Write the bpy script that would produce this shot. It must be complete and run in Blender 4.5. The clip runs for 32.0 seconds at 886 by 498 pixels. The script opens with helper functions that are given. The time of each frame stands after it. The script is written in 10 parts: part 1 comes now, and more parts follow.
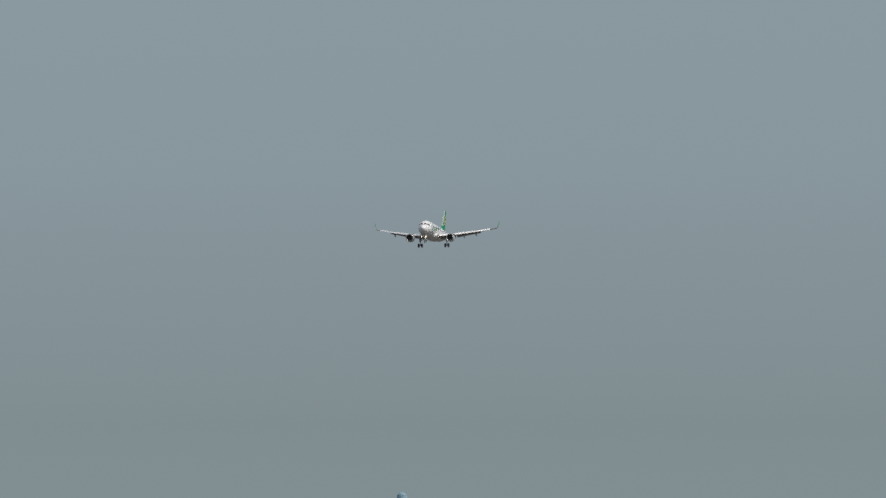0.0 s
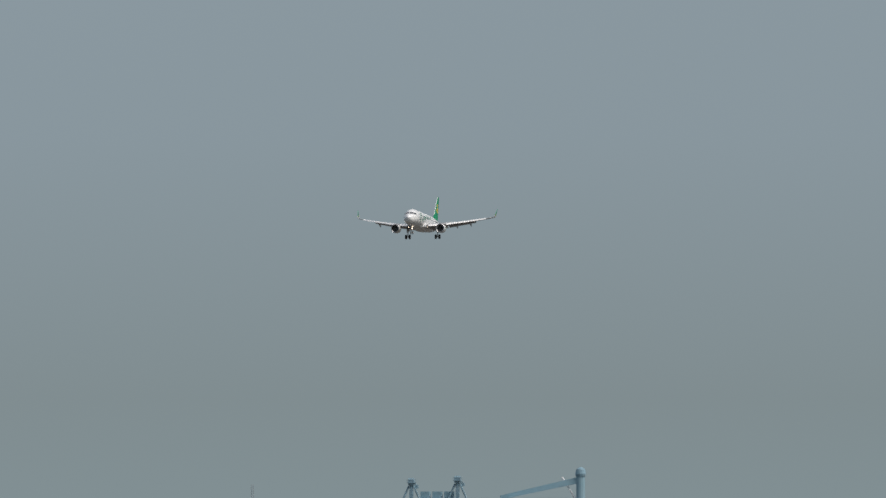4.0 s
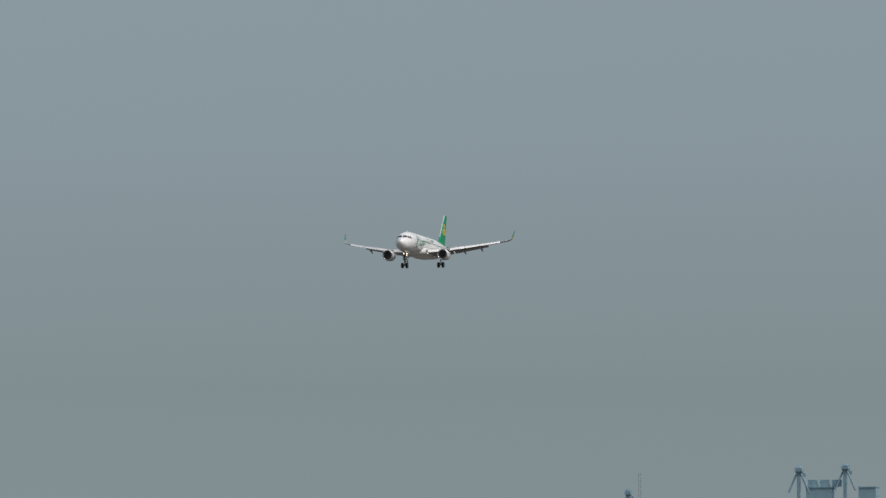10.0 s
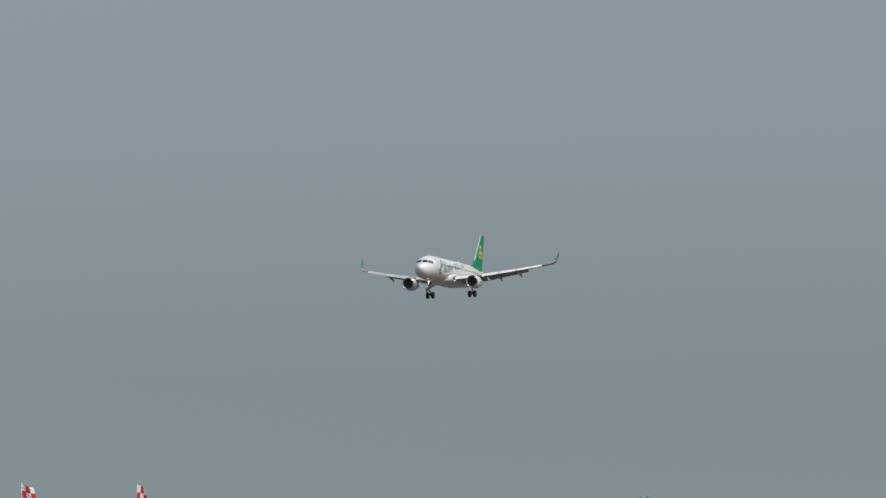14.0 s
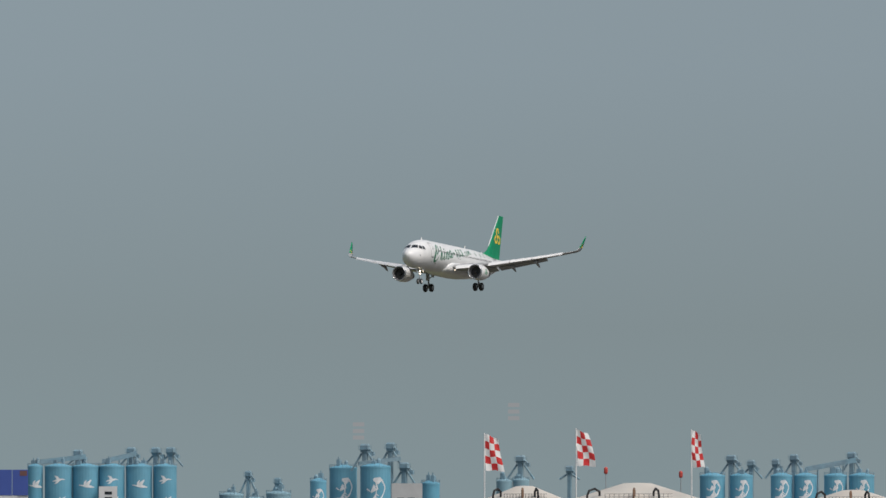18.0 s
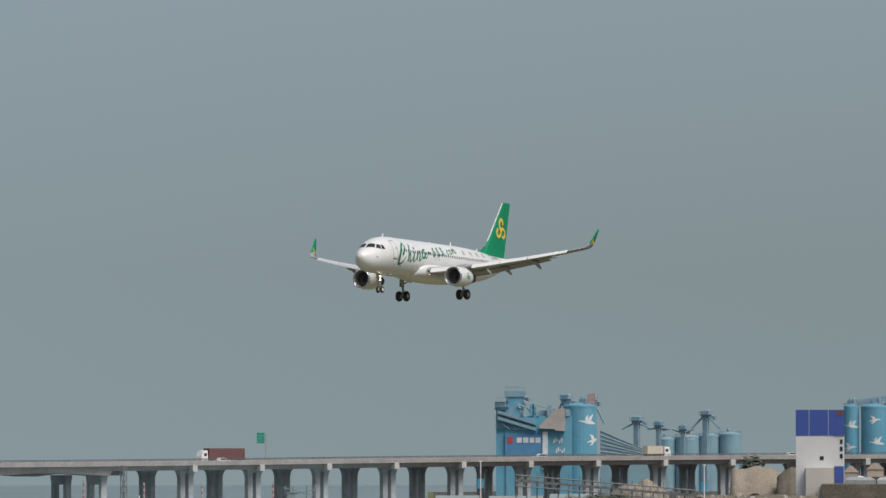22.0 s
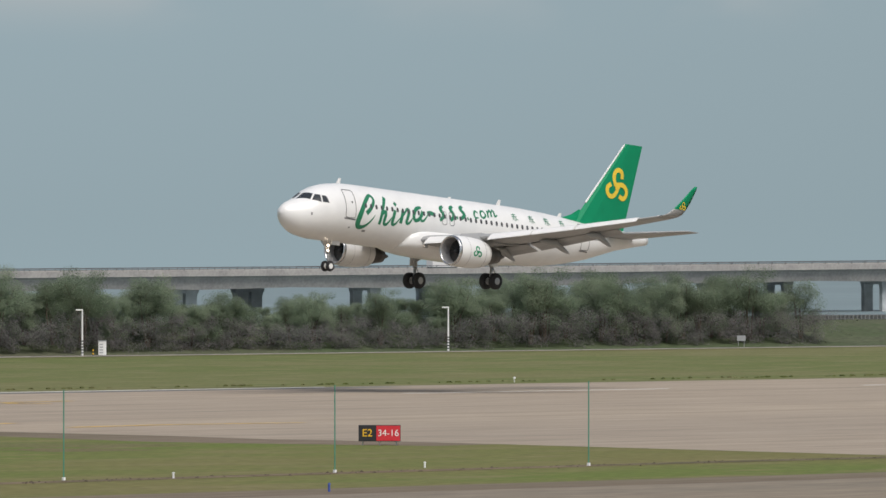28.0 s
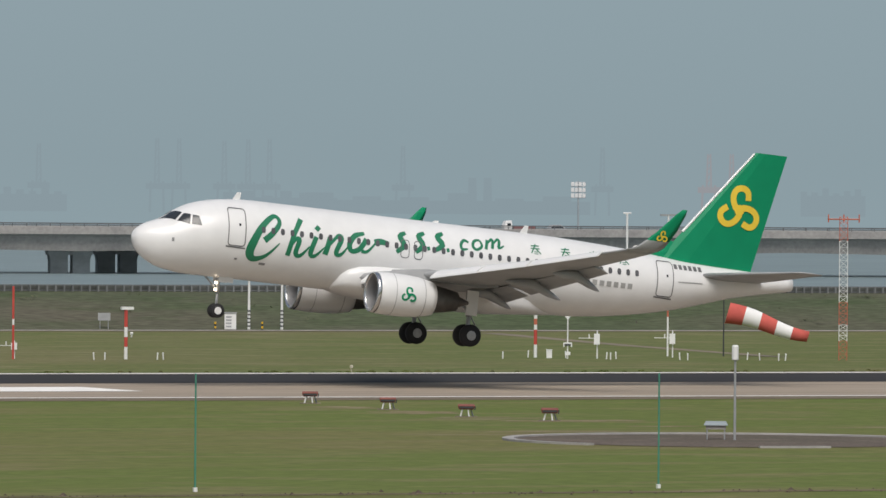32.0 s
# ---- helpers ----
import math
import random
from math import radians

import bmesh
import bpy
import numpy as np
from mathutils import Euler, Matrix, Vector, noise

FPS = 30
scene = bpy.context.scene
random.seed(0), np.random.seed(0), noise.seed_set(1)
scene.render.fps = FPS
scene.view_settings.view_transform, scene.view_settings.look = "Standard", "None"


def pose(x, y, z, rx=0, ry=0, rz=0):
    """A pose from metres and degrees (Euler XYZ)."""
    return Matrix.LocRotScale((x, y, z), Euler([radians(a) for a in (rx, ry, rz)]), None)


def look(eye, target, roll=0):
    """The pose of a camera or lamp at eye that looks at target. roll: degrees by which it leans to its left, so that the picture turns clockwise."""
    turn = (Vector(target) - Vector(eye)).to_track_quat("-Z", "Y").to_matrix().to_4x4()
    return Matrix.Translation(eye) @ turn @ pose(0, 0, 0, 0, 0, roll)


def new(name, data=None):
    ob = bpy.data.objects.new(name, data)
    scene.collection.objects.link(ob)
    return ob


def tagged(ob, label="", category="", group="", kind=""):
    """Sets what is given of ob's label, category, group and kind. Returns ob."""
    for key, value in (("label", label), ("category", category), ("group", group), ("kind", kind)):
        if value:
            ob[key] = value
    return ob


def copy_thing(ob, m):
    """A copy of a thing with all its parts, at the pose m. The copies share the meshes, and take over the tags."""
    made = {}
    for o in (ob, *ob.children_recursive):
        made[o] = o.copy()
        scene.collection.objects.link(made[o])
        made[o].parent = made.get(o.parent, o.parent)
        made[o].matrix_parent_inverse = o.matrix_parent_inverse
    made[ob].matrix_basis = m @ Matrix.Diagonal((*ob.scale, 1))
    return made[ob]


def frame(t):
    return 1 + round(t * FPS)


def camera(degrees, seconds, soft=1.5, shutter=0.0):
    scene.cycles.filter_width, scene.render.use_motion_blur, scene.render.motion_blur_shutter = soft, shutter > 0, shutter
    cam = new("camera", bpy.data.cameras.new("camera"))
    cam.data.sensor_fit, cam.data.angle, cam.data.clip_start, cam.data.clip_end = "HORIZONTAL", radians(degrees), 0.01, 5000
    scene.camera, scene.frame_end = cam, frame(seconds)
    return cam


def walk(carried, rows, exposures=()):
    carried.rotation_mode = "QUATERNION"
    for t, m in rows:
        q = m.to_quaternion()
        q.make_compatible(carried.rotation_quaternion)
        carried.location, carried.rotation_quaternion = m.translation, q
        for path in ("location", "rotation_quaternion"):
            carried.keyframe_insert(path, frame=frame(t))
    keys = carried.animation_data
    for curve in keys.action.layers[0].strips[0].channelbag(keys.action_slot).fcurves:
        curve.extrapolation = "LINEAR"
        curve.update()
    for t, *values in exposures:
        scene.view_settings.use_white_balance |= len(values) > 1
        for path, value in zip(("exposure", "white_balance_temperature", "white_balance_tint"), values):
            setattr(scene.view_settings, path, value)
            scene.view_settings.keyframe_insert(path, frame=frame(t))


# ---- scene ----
# Camera on a roof beside the field, panning after the landing airliner
EYE_Z = 10.09
cam = camera(6.058, 32.0, soft=1.5)
# seconds, turn to the left of +y, tilt up, lean (degrees)
CAM = [
    (0, -80.114, 2.520, 0.005),
    (0.5, -79.866, 2.514, -0.000),
    (1, -79.665, 2.461, -0.000),
    (1.5, -79.546, 2.461, -0.000),
    (2, -79.476, 2.467, -0.000),
    (2.5, -79.333, 2.484, -0.000),
    (3, -79.162, 2.467, -0.000),
    (3.5, -79.043, 2.390, -0.000),
    (5.5, -78.178, 2.377, 0.009),
    (6, -77.910, 2.369, -0.058),
    (6.5, -77.727, 2.368, -0.023),
    (7, -77.631, 2.368, -0.015),
    (7.5, -77.358, 2.368, -0.014),
    (8, -77.115, 2.345, 0.044),
    (8.5, -76.848, 2.314, 0.013),
    (9, -76.602, 2.302, 0.021),
    (9.5, -76.424, 2.283, -0.012),
    (10, -76.243, 2.272, -0.063),
    (10.5, -75.975, 2.279, -0.005),
    (11, -75.689, 2.271, 0.007),
    (11.5, -75.343, 2.283, -0.000),
    (12, -74.925, 2.256, 0.054),
    (12.5, -74.596, 2.243, -0.106),
    (13, -74.316, 2.261, -0.077),
    (13.5, -73.901, 2.265, -0.000),
    (15.5, -72.234, 2.083, -0.013),
    (16, -71.767, 2.033, 0.038),
    (16.5, -71.252, 2.018, -0.013),
    (17, -70.776, 1.977, -0.011),
    (17.5, -70.263, 1.915, -0.035),
    (18, -69.683, 1.871, -0.050),
    (18.5, -69.109, 1.861, -0.040),
    (19, -68.485, 1.761, -0.015),
    (19.5, -67.781, 1.625, 0.006),
    (20, -67.186, 1.549, 0.001),
    (20.5, -66.598, 1.540, 0.009),
    (21, -65.746, 1.527, -0.004),
    (21.5, -64.913, 1.502, -0.006),
    (22, -64.102, 1.465, -0.023),
    (22.5, -63.231, 1.368, -0.030),
    (23, -62.230, 1.273, -0.031),
    (23.5, -60.947, 1.129, -0.065),
    (24, -59.793, 0.978, -0.083),
    (24.5, -58.516, 0.860, -0.178),
    (25, -57.320, 0.741, -0.182),
    (25.5, -55.892, 0.599, -0.281),
    (26, -54.661, 0.588, -0.284),
    (26.5, -53.383, 0.540, -0.209),
    (28.5, -44.274, -0.108, 0.031),
    (29, -41.751, -0.140, 0.044),
    (29.5, -39.140, -0.183, 0.099),
    (30, -36.401, -0.223, 0.160),
    (30.5, -33.392, -0.257, 0.215),
    (31, -30.439, -0.330, 0.314),
    (31.5, -26.752, -0.344, 0.322),
    (32, -22.889, -0.371, 0.418),
]
walk(cam, [(t, pose(0, 0, EYE_Z, 90 + tilt, 0, turn) @ pose(0, 0, 0, 0, 0, lean)) for t, turn, tilt, lean in CAM],
     exposures=((0, 0.0), (22, -0.02), (25, 0.0), (27, 0.06), (29, 0.1), (30, 0.1), (31, 0.04), (32, -0.07)))

# ---- world and sun ----
SUN_FROM = Vector((-0.24, -0.72, 1.06)).normalized()
world = bpy.data.worlds.new("hazy_sky")
scene.world = world
world.use_nodes = True
wn, wl = world.node_tree.nodes, world.node_tree.links
wn.clear()
w_out = wn.new("ShaderNodeOutputWorld")
w_bg = wn.new("ShaderNodeBackground")
w_sky = wn.new("ShaderNodeTexSky")
w_sky.sky_type = "NISHITA"
w_sky.sun_disc = False
w_sky.sun_elevation = math.asin(SUN_FROM.z)
w_sky.sun_rotation = math.atan2(SUN_FROM.x, SUN_FROM.y)
w_sky.dust_density = 4.0
w_scale = wn.new("ShaderNodeVectorMath")
w_scale.operation = "SCALE"
w_scale.inputs["Scale"].default_value = 0.095
wl.new(w_sky.outputs[0], w_scale.inputs[0])
w_co = wn.new("ShaderNodeTexCoord")
w_sep = wn.new("ShaderNodeSeparateXYZ")
wl.new(w_co.outputs["Generated"], w_sep.inputs[0])
# haze colour by height above the horizon
w_map = wn.new("ShaderNodeMapRange")
w_map.inputs["From Min"].default_value = -0.02
w_map.inputs["From Max"].default_value = 0.10
wl.new(w_sep.outputs["Z"], w_map.inputs["Value"])
w_ramp = wn.new("ShaderNodeValToRGB")
wl.new(w_map.outputs[0], w_ramp.inputs[0])
ramp = w_ramp.color_ramp
ramp.elements[0].position, ramp.elements[0].color = 0.0, (0.245, 0.304, 0.322, 1)
ramp.elements[1].position, ramp.elements[1].color = 1.0, (0.262, 0.322, 0.362, 1)
for spot, col in ((0.2, (0.221, 0.280, 0.298, 1)), (0.36, (0.216, 0.264, 0.279, 1)), (0.62, (0.248, 0.305, 0.340, 1))):
    e = ramp.elements.new(spot)
    e.color = col
# greyer haze up the approach path, tones matched along the camera's pan
w_dir = wn.new("ShaderNodeMapRange")
w_dir.inputs["From Min"].default_value = 0.68
w_dir.inputs["From Max"].default_value = 1.0
w_dir.interpolation_type = "SMOOTHSTEP"
wl.new(w_sep.outputs["X"], w_dir.inputs["Value"])
w_side = wn.new("ShaderNodeValToRGB")
wl.new(w_map.outputs[0], w_side.inputs[0])
side_ramp = w_side.color_ramp
side_ramp.elements[0].position, side_ramp.elements[0].color = 0.0, (0.282, 0.366, 0.402, 1)
side_ramp.elements[1].position, side_ramp.elements[1].color = 1.0, (0.316, 0.407, 0.456, 1)
e = side_ramp.elements.new(0.2)
e.color = (0.272, 0.352, 0.388, 1)
e = side_ramp.elements.new(0.4)
e.color = (0.288, 0.372, 0.412, 1)
w_tint = wn.new("ShaderNodeMix")
w_tint.data_type = "RGBA"
wl.new(w_dir.outputs[0], w_tint.inputs["Factor"])
wl.new(w_side.outputs[0], w_tint.inputs["A"])
wl.new(w_ramp.outputs[0], w_tint.inputs["B"])
# soft cumulus well above the horizon
w_cm = wn.new("ShaderNodeMapping")
w_cm.inputs["Scale"].default_value = (16, 16, 34)
wl.new(w_co.outputs["Generated"], w_cm.inputs[0])
w_noise = wn.new("ShaderNodeTexNoise")
w_noise.inputs["Scale"].default_value = 2.2
w_noise.inputs["Detail"].default_value = 3.5
w_noise.inputs["Roughness"].default_value = 0.5
wl.new(w_cm.outputs[0], w_noise.inputs["Vector"])
w_thr = wn.new("ShaderNodeMapRange")
w_thr.inputs["From Min"].default_value = 0.41
w_thr.inputs["From Max"].default_value = 0.66
wl.new(w_noise.outputs["Fac"], w_thr.inputs["Value"])
w_alt = wn.new("ShaderNodeMapRange")
w_alt.interpolation_type = "SMOOTHSTEP"
w_alt.inputs["From Min"].default_value = 0.024
w_alt.inputs["From Max"].default_value = 0.040
wl.new(w_sep.outputs["Z"], w_alt.inputs["Value"])
w_cx = wn.new("ShaderNodeMapRange")
w_cx.inputs["From Min"].default_value = 0.850
w_cx.inputs["From Max"].default_value = 0.805
wl.new(w_sep.outputs["X"], w_cx.inputs["Value"])
w_mul = wn.new("ShaderNodeMath")
w_mul.operation = "MULTIPLY"
wl.new(w_thr.outputs[0], w_mul.inputs[0])
wl.new(w_alt.outputs[0], w_mul.inputs[1])
w_mul2 = wn.new("ShaderNodeMath")
w_mul2.operation = "MULTIPLY"
wl.new(w_mul.outputs[0], w_mul2.inputs[0])
wl.new(w_cx.outputs[0], w_mul2.inputs[1])
w_cloud = wn.new("ShaderNodeMix")
w_cloud.data_type = "RGBA"
w_cloud.inputs["B"].default_value = (0.475, 0.47, 0.46, 1)
wl.new(w_mul2.outputs[0], w_cloud.inputs["Factor"])
wl.new(w_tint.outputs["Result"], w_cloud.inputs["A"])
# clear sky takes over from the haze high up
w_up = wn.new("ShaderNodeMapRange")
w_up.inputs["From Min"].default_value = 0.12
w_up.inputs["From Max"].default_value = 0.7
wl.new(w_sep.outputs["Z"], w_up.inputs["Value"])
w_mix = wn.new("ShaderNodeMix")
w_mix.data_type = "RGBA"
wl.new(w_up.outputs[0], w_mix.inputs["Factor"])
wl.new(w_cloud.outputs["Result"], w_mix.inputs["A"])
wl.new(w_scale.outputs[0], w_mix.inputs["B"])
wl.new(w_mix.outputs["Result"], w_bg.inputs["Color"])
wl.new(w_bg.outputs[0], w_out.inputs["Surface"])

sun = new("sun", bpy.data.lights.new("sun", "SUN"))
sun.data.energy, sun.data.angle, sun.data.color = 2.38, radians(38), (1.0, 0.97, 0.925)
sun.matrix_world = look(SUN_FROM * 500, (0, 0, 0))


# ---- materials ----
def material(name, base, rough=0.7, metal=0.0, vary=0.12, scale=1.0, bump=0.0, second=None, amount=0.5, coarse=0.07, per_object=0.0, glow=0.0, coat=0.0):
    """A surface with grain at a fine and a coarse size; second: a colour of stains or patches; per_object: how far pieces differ."""
    m = bpy.data.materials.new(name)
    m.use_nodes = True
    n, l = m.node_tree.nodes, m.node_tree.links
    b = n["Principled BSDF"]
    b.inputs["Roughness"].default_value, b.inputs["Metallic"].default_value = rough, metal
    b.inputs["Coat Weight"].default_value = coat
    co = n.new("ShaderNodeTexCoord")
    fine, wide = n.new("ShaderNodeTexNoise"), n.new("ShaderNodeTexNoise")
    for node, size in ((fine, scale), (wide, scale * coarse)):
        node.inputs["Scale"].default_value = size
        node.inputs["Detail"].default_value = 5.0
        l.new(co.outputs["Object"], node.inputs["Vector"])
    ramp = n.new("ShaderNodeMapRange")
    ramp.inputs["From Min"].default_value, ramp.inputs["From Max"].default_value = 0.42, 0.62
    ramp.inputs["To Max"].default_value = amount
    l.new(wide.outputs["Fac"], ramp.inputs["Value"])
    mix = n.new("ShaderNodeMix")
    mix.data_type = "RGBA"
    mix.inputs["A"].default_value = (*base, 1)
    mix.inputs["B"].default_value = (*(second or [c * (1 - 1.6 * vary) for c in base]), 1)
    l.new(ramp.outputs[0], mix.inputs["Factor"])
    val = n.new("ShaderNodeMapRange")
    val.inputs["To Min"].default_value, val.inputs["To Max"].default_value = 1 - vary, 1 + vary
    val.inputs["From Min"].default_value, val.inputs["From Max"].default_value = 0.3, 0.7
    l.new(fine.outputs["Fac"], val.inputs["Value"])
    hsv = n.new("ShaderNodeHueSaturation")
    l.new(mix.outputs["Result"], hsv.inputs["Color"])
    if per_object:
        info = n.new("ShaderNodeObjectInfo")
        add = n.new("ShaderNodeMath")
        add.operation = "MULTIPLY_ADD"
        l.new(info.outputs["Random"], add.inputs[0])
        add.inputs[1].default_value = per_object
        l.new(val.outputs[0], add.inputs[2])
        l.new(add.outputs[0], hsv.inputs["Value"])
    else:
        l.new(val.outputs[0], hsv.inputs["Value"])
    l.new(hsv.outputs[0], b.inputs["Base Color"])
    if bump:
        bm_node = n.new("ShaderNodeBump")
        bm_node.inputs["Strength"].default_value = bump
        bm_node.inputs["Distance"].default_value = 0.05
        l.new(fine.outputs["Fac"], bm_node.inputs["Height"])
        l.new(bm_node.outputs[0], b.inputs["Normal"])
    if glow:
        b.inputs["Emission Color"].default_value = (1.0, 0.82, 0.62, 1)
        b.inputs["Emission Strength"].default_value = glow
    return m


def mottled(name, stretch, colours, rough=0.95, bump=0.3, scale=0.35):
    """Ground cover: three colours mixed by noise that is drawn out along one axis."""
    m = bpy.data.materials.new(name)
    m.use_nodes = True
    n, l = m.node_tree.nodes, m.node_tree.links
    b = n["Principled BSDF"]
    b.inputs["Roughness"].default_value = rough
    b.inputs["Specular IOR Level"].default_value = 0.15
    co = n.new("ShaderNodeTexCoord")
    mp = n.new("ShaderNodeMapping")
    mp.inputs["Scale"].default_value = stretch
    l.new(co.outputs["Object"], mp.inputs[0])
    noises = []
    for size, detail in ((scale * 0.1, 4.0), (scale, 6.0), (scale * 9, 4.0)):
        t = n.new("ShaderNodeTexNoise")
        t.inputs["Scale"].default_value, t.inputs["Detail"].default_value = size, detail
        l.new(mp.outputs[0], t.inputs["Vector"])
        noises.append(t)
    col = None
    for t, c, lo, hi in ((noises[0], colours[1], 0.44, 0.62), (noises[1], colours[2], 0.5, 0.74)):
        r = n.new("ShaderNodeMapRange")
        r.inputs["From Min"].default_value, r.inputs["From Max"].default_value = lo, hi
        l.new(t.outputs["Fac"], r.inputs["Value"])
        mix = n.new("ShaderNodeMix")
        mix.data_type = "RGBA"
        l.new(r.outputs[0], mix.inputs["Factor"])
        if col is None:
            mix.inputs["A"].default_value = (*colours[0], 1)
        else:
            l.new(col, mix.inputs["A"])
        mix.inputs["B"].default_value = (*c, 1)
        col = mix.outputs["Result"]
    v = n.new("ShaderNodeMapRange")
    v.inputs["From Min"].default_value, v.inputs["From Max"].default_value = 0.3, 0.7
    v.inputs["To Min"].default_value, v.inputs["To Max"].default_value = 0.74, 1.26
    l.new(noises[2].outputs["Fac"], v.inputs["Value"])
    hsv = n.new("ShaderNodeHueSaturation")
    l.new(col, hsv.inputs["Color"])
    l.new(v.outputs[0], hsv.inputs["Value"])
    l.new(hsv.outputs[0], b.inputs["Base Color"])
    bp = n.new("ShaderNodeBump")
    bp.inputs["Strength"].default_value, bp.inputs["Distance"].default_value = bump, 0.08
    l.new(noises[2].outputs["Fac"], bp.inputs["Height"])
    l.new(bp.outputs[0], b.inputs["Normal"])
    return m


M_GRASS = mottled("airfield_grass", (0.5, 1, 1), ((0.114, 0.136, 0.045), (0.150, 0.146, 0.065), (0.205, 0.186, 0.102)), scale=0.3)
M_BANK = mottled("bank_grass", (0.35, 1, 1.6), ((0.074, 0.094, 0.050), (0.108, 0.098, 0.074), (0.062, 0.086, 0.040)), scale=0.3)
# darkened to throw less warm light up at the airliner's belly
M_YARD = mottled("low_bounce_yard_earth", (0.4, 1, 1), ((0.090, 0.084, 0.074), (0.075, 0.071, 0.064), (0.12, 0.11, 0.096)))
M_TRACK = mottled("trodden_brown_earth", (0.3, 1, 1), ((0.17, 0.125, 0.085), (0.11, 0.095, 0.06), (0.24, 0.19, 0.13)), scale=0.8)
M_BROWNEDGE = mottled("brown_gravel_edge", (0.08, 1, 1), ((0.175, 0.140, 0.105), (0.15, 0.125, 0.09), (0.20, 0.165, 0.125)), rough=0.95, bump=0.1)
M_BANKDRY = mottled("dry_bank_scrub", (0.35, 1, 1.6), ((0.066, 0.062, 0.052), (0.084, 0.073, 0.062), (0.052, 0.056, 0.041)), scale=0.3)
M_EARTH = mottled("bare_earth", (0.4, 1, 1), ((0.165, 0.145, 0.115), (0.13, 0.118, 0.09), (0.21, 0.185, 0.15)))
M_RUNWAY = mottled("runway_concrete", (0.04, 1, 1), ((0.345, 0.288, 0.225), (0.305, 0.257, 0.205), (0.25, 0.212, 0.172)), rough=0.85, bump=0.05, scale=0.25)
M_SHOULDER = mottled("asphalt_shoulder", (0.05, 1, 1), ((0.10, 0.088, 0.080), (0.125, 0.108, 0.095), (0.075, 0.066, 0.060)), rough=0.9, bump=0.05)
M_RUBBER = mottled("rubber_darkened_asphalt", (0.03, 1, 1), ((0.035, 0.033, 0.034), (0.05, 0.046, 0.044), (0.028, 0.027, 0.028)), rough=0.8, bump=0.05)
M_TAXI = mottled("taxiway_concrete", (0.1, 1, 1), ((0.225, 0.188, 0.143), (0.19, 0.165, 0.13), (0.25, 0.212, 0.163)), rough=0.9, bump=0.05)
M_LINE = material("worn_white_road_paint", (0.88, 0.86, 0.82), 0.7, scale=0.8, second=(0.60, 0.56, 0.50), amount=0.2, coarse=0.3)
M_YLINE = material("worn_yellow_road_paint", (0.62, 0.40, 0.10), 0.8, scale=0.8, second=(0.42, 0.32, 0.16), amount=0.5, coarse=0.3)
M_SEA = material("hazy_sea_water", (0.17, 0.225, 0.235), 0.5, vary=0.1, scale=0.05, bump=0.6)
M_CONC = material("pale_bridge_concrete", (0.365, 0.348, 0.333), 0.9, vary=0.13, scale=1.6, second=(0.285, 0.274, 0.266), amount=0.7, coarse=0.12)
# bluish lift in this concrete stands in for haze over the water
M_PIER = material("grey_pier_concrete", (0.51, 0.54, 0.555), 0.9, vary=0.12, scale=0.5, second=(0.36, 0.375, 0.38), amount=0.7, coarse=0.3)
M_SILO = material("sky_blue_silo_paint", (0.112, 0.335, 0.46), 0.7, vary=0.09, scale=0.2, second=(0.16, 0.345, 0.44), amount=0.5, coarse=0.4)
# paler copy of the silo blue, with distance haze put into it
M_SILO2 = material("haze_paled_silo_paint", (0.215, 0.36, 0.425), 0.75, vary=0.09, scale=0.2, second=(0.26, 0.37, 0.42), amount=0.5, coarse=0.4)
# dusty blue, lightened so that distance haze sits in the colour
M_STEELBLUE = material("hazed_dusty_blue_steelwork", (0.19, 0.32, 0.39), 0.7, vary=0.15, scale=0.4, second=(0.22, 0.29, 0.33), amount=0.6, coarse=0.3)
M_DUST = material("cement_dust_sheeting", (0.42, 0.39, 0.36), 0.9, scale=0.3)
M_WHITEPIC = material("white_mural_paint", (0.70, 0.72, 0.73), 0.8, vary=0.12, scale=0.8)
M_TANK = material("cream_tank_paint", (0.55, 0.52, 0.465), 0.55, vary=0.06, scale=0.3, second=(0.42, 0.34, 0.26), amount=0.35, coarse=0.5)
M_RUST = material("rusty_brown_steel", (0.20, 0.12, 0.075), 0.8, vary=0.2, scale=1.0)
M_BLACK = material("black_rubber", (0.018, 0.018, 0.02), 0.75, vary=0.15, scale=6)
M_BLUE = material("royal_blue_sheeting", (0.045, 0.085, 0.33), 0.55, vary=0.06, scale=0.3)
M_WHITEWALL = material("white_wall_sheeting", (0.66, 0.66, 0.66), 0.6, vary=0.05, scale=0.3, second=(0.52, 0.52, 0.51), amount=0.5)
M_GREYWALL = material("grey_plaster", (0.48, 0.49, 0.49), 0.8, vary=0.07, scale=0.3)
M_GLASS = material("dark_window_glass", (0.03, 0.035, 0.04), 0.15, vary=0.1)
M_WHITE = material("white_paint", (0.78, 0.78, 0.77), 0.45, vary=0.04, scale=2.0)
M_REDP = material("signal_red_paint", (0.52, 0.065, 0.05), 0.5, vary=0.1, scale=1.0)
M_ORANGE = material("orange_red_paint", (0.52, 0.14, 0.085), 0.5, vary=0.1, scale=1.0)
M_FLAGRED = material("red_flag_cloth", (0.62, 0.035, 0.035), 0.8, vary=0.06, scale=1.0)
M_FLAGWHITE = material("white_flag_cloth", (0.80, 0.79, 0.78), 0.8, vary=0.04, scale=1.0)
M_GREY = material("galvanised_steel", (0.42, 0.43, 0.44), 0.5, metal=0.5, vary=0.1, scale=2.0)
M_DARK = material("dark_steel", (0.045, 0.048, 0.05), 0.6, vary=0.15, scale=2.0)
M_YELLOW = material("yellow_sign_face", (0.80, 0.48, 0.02), 0.5, vary=0.04, scale=2.0)
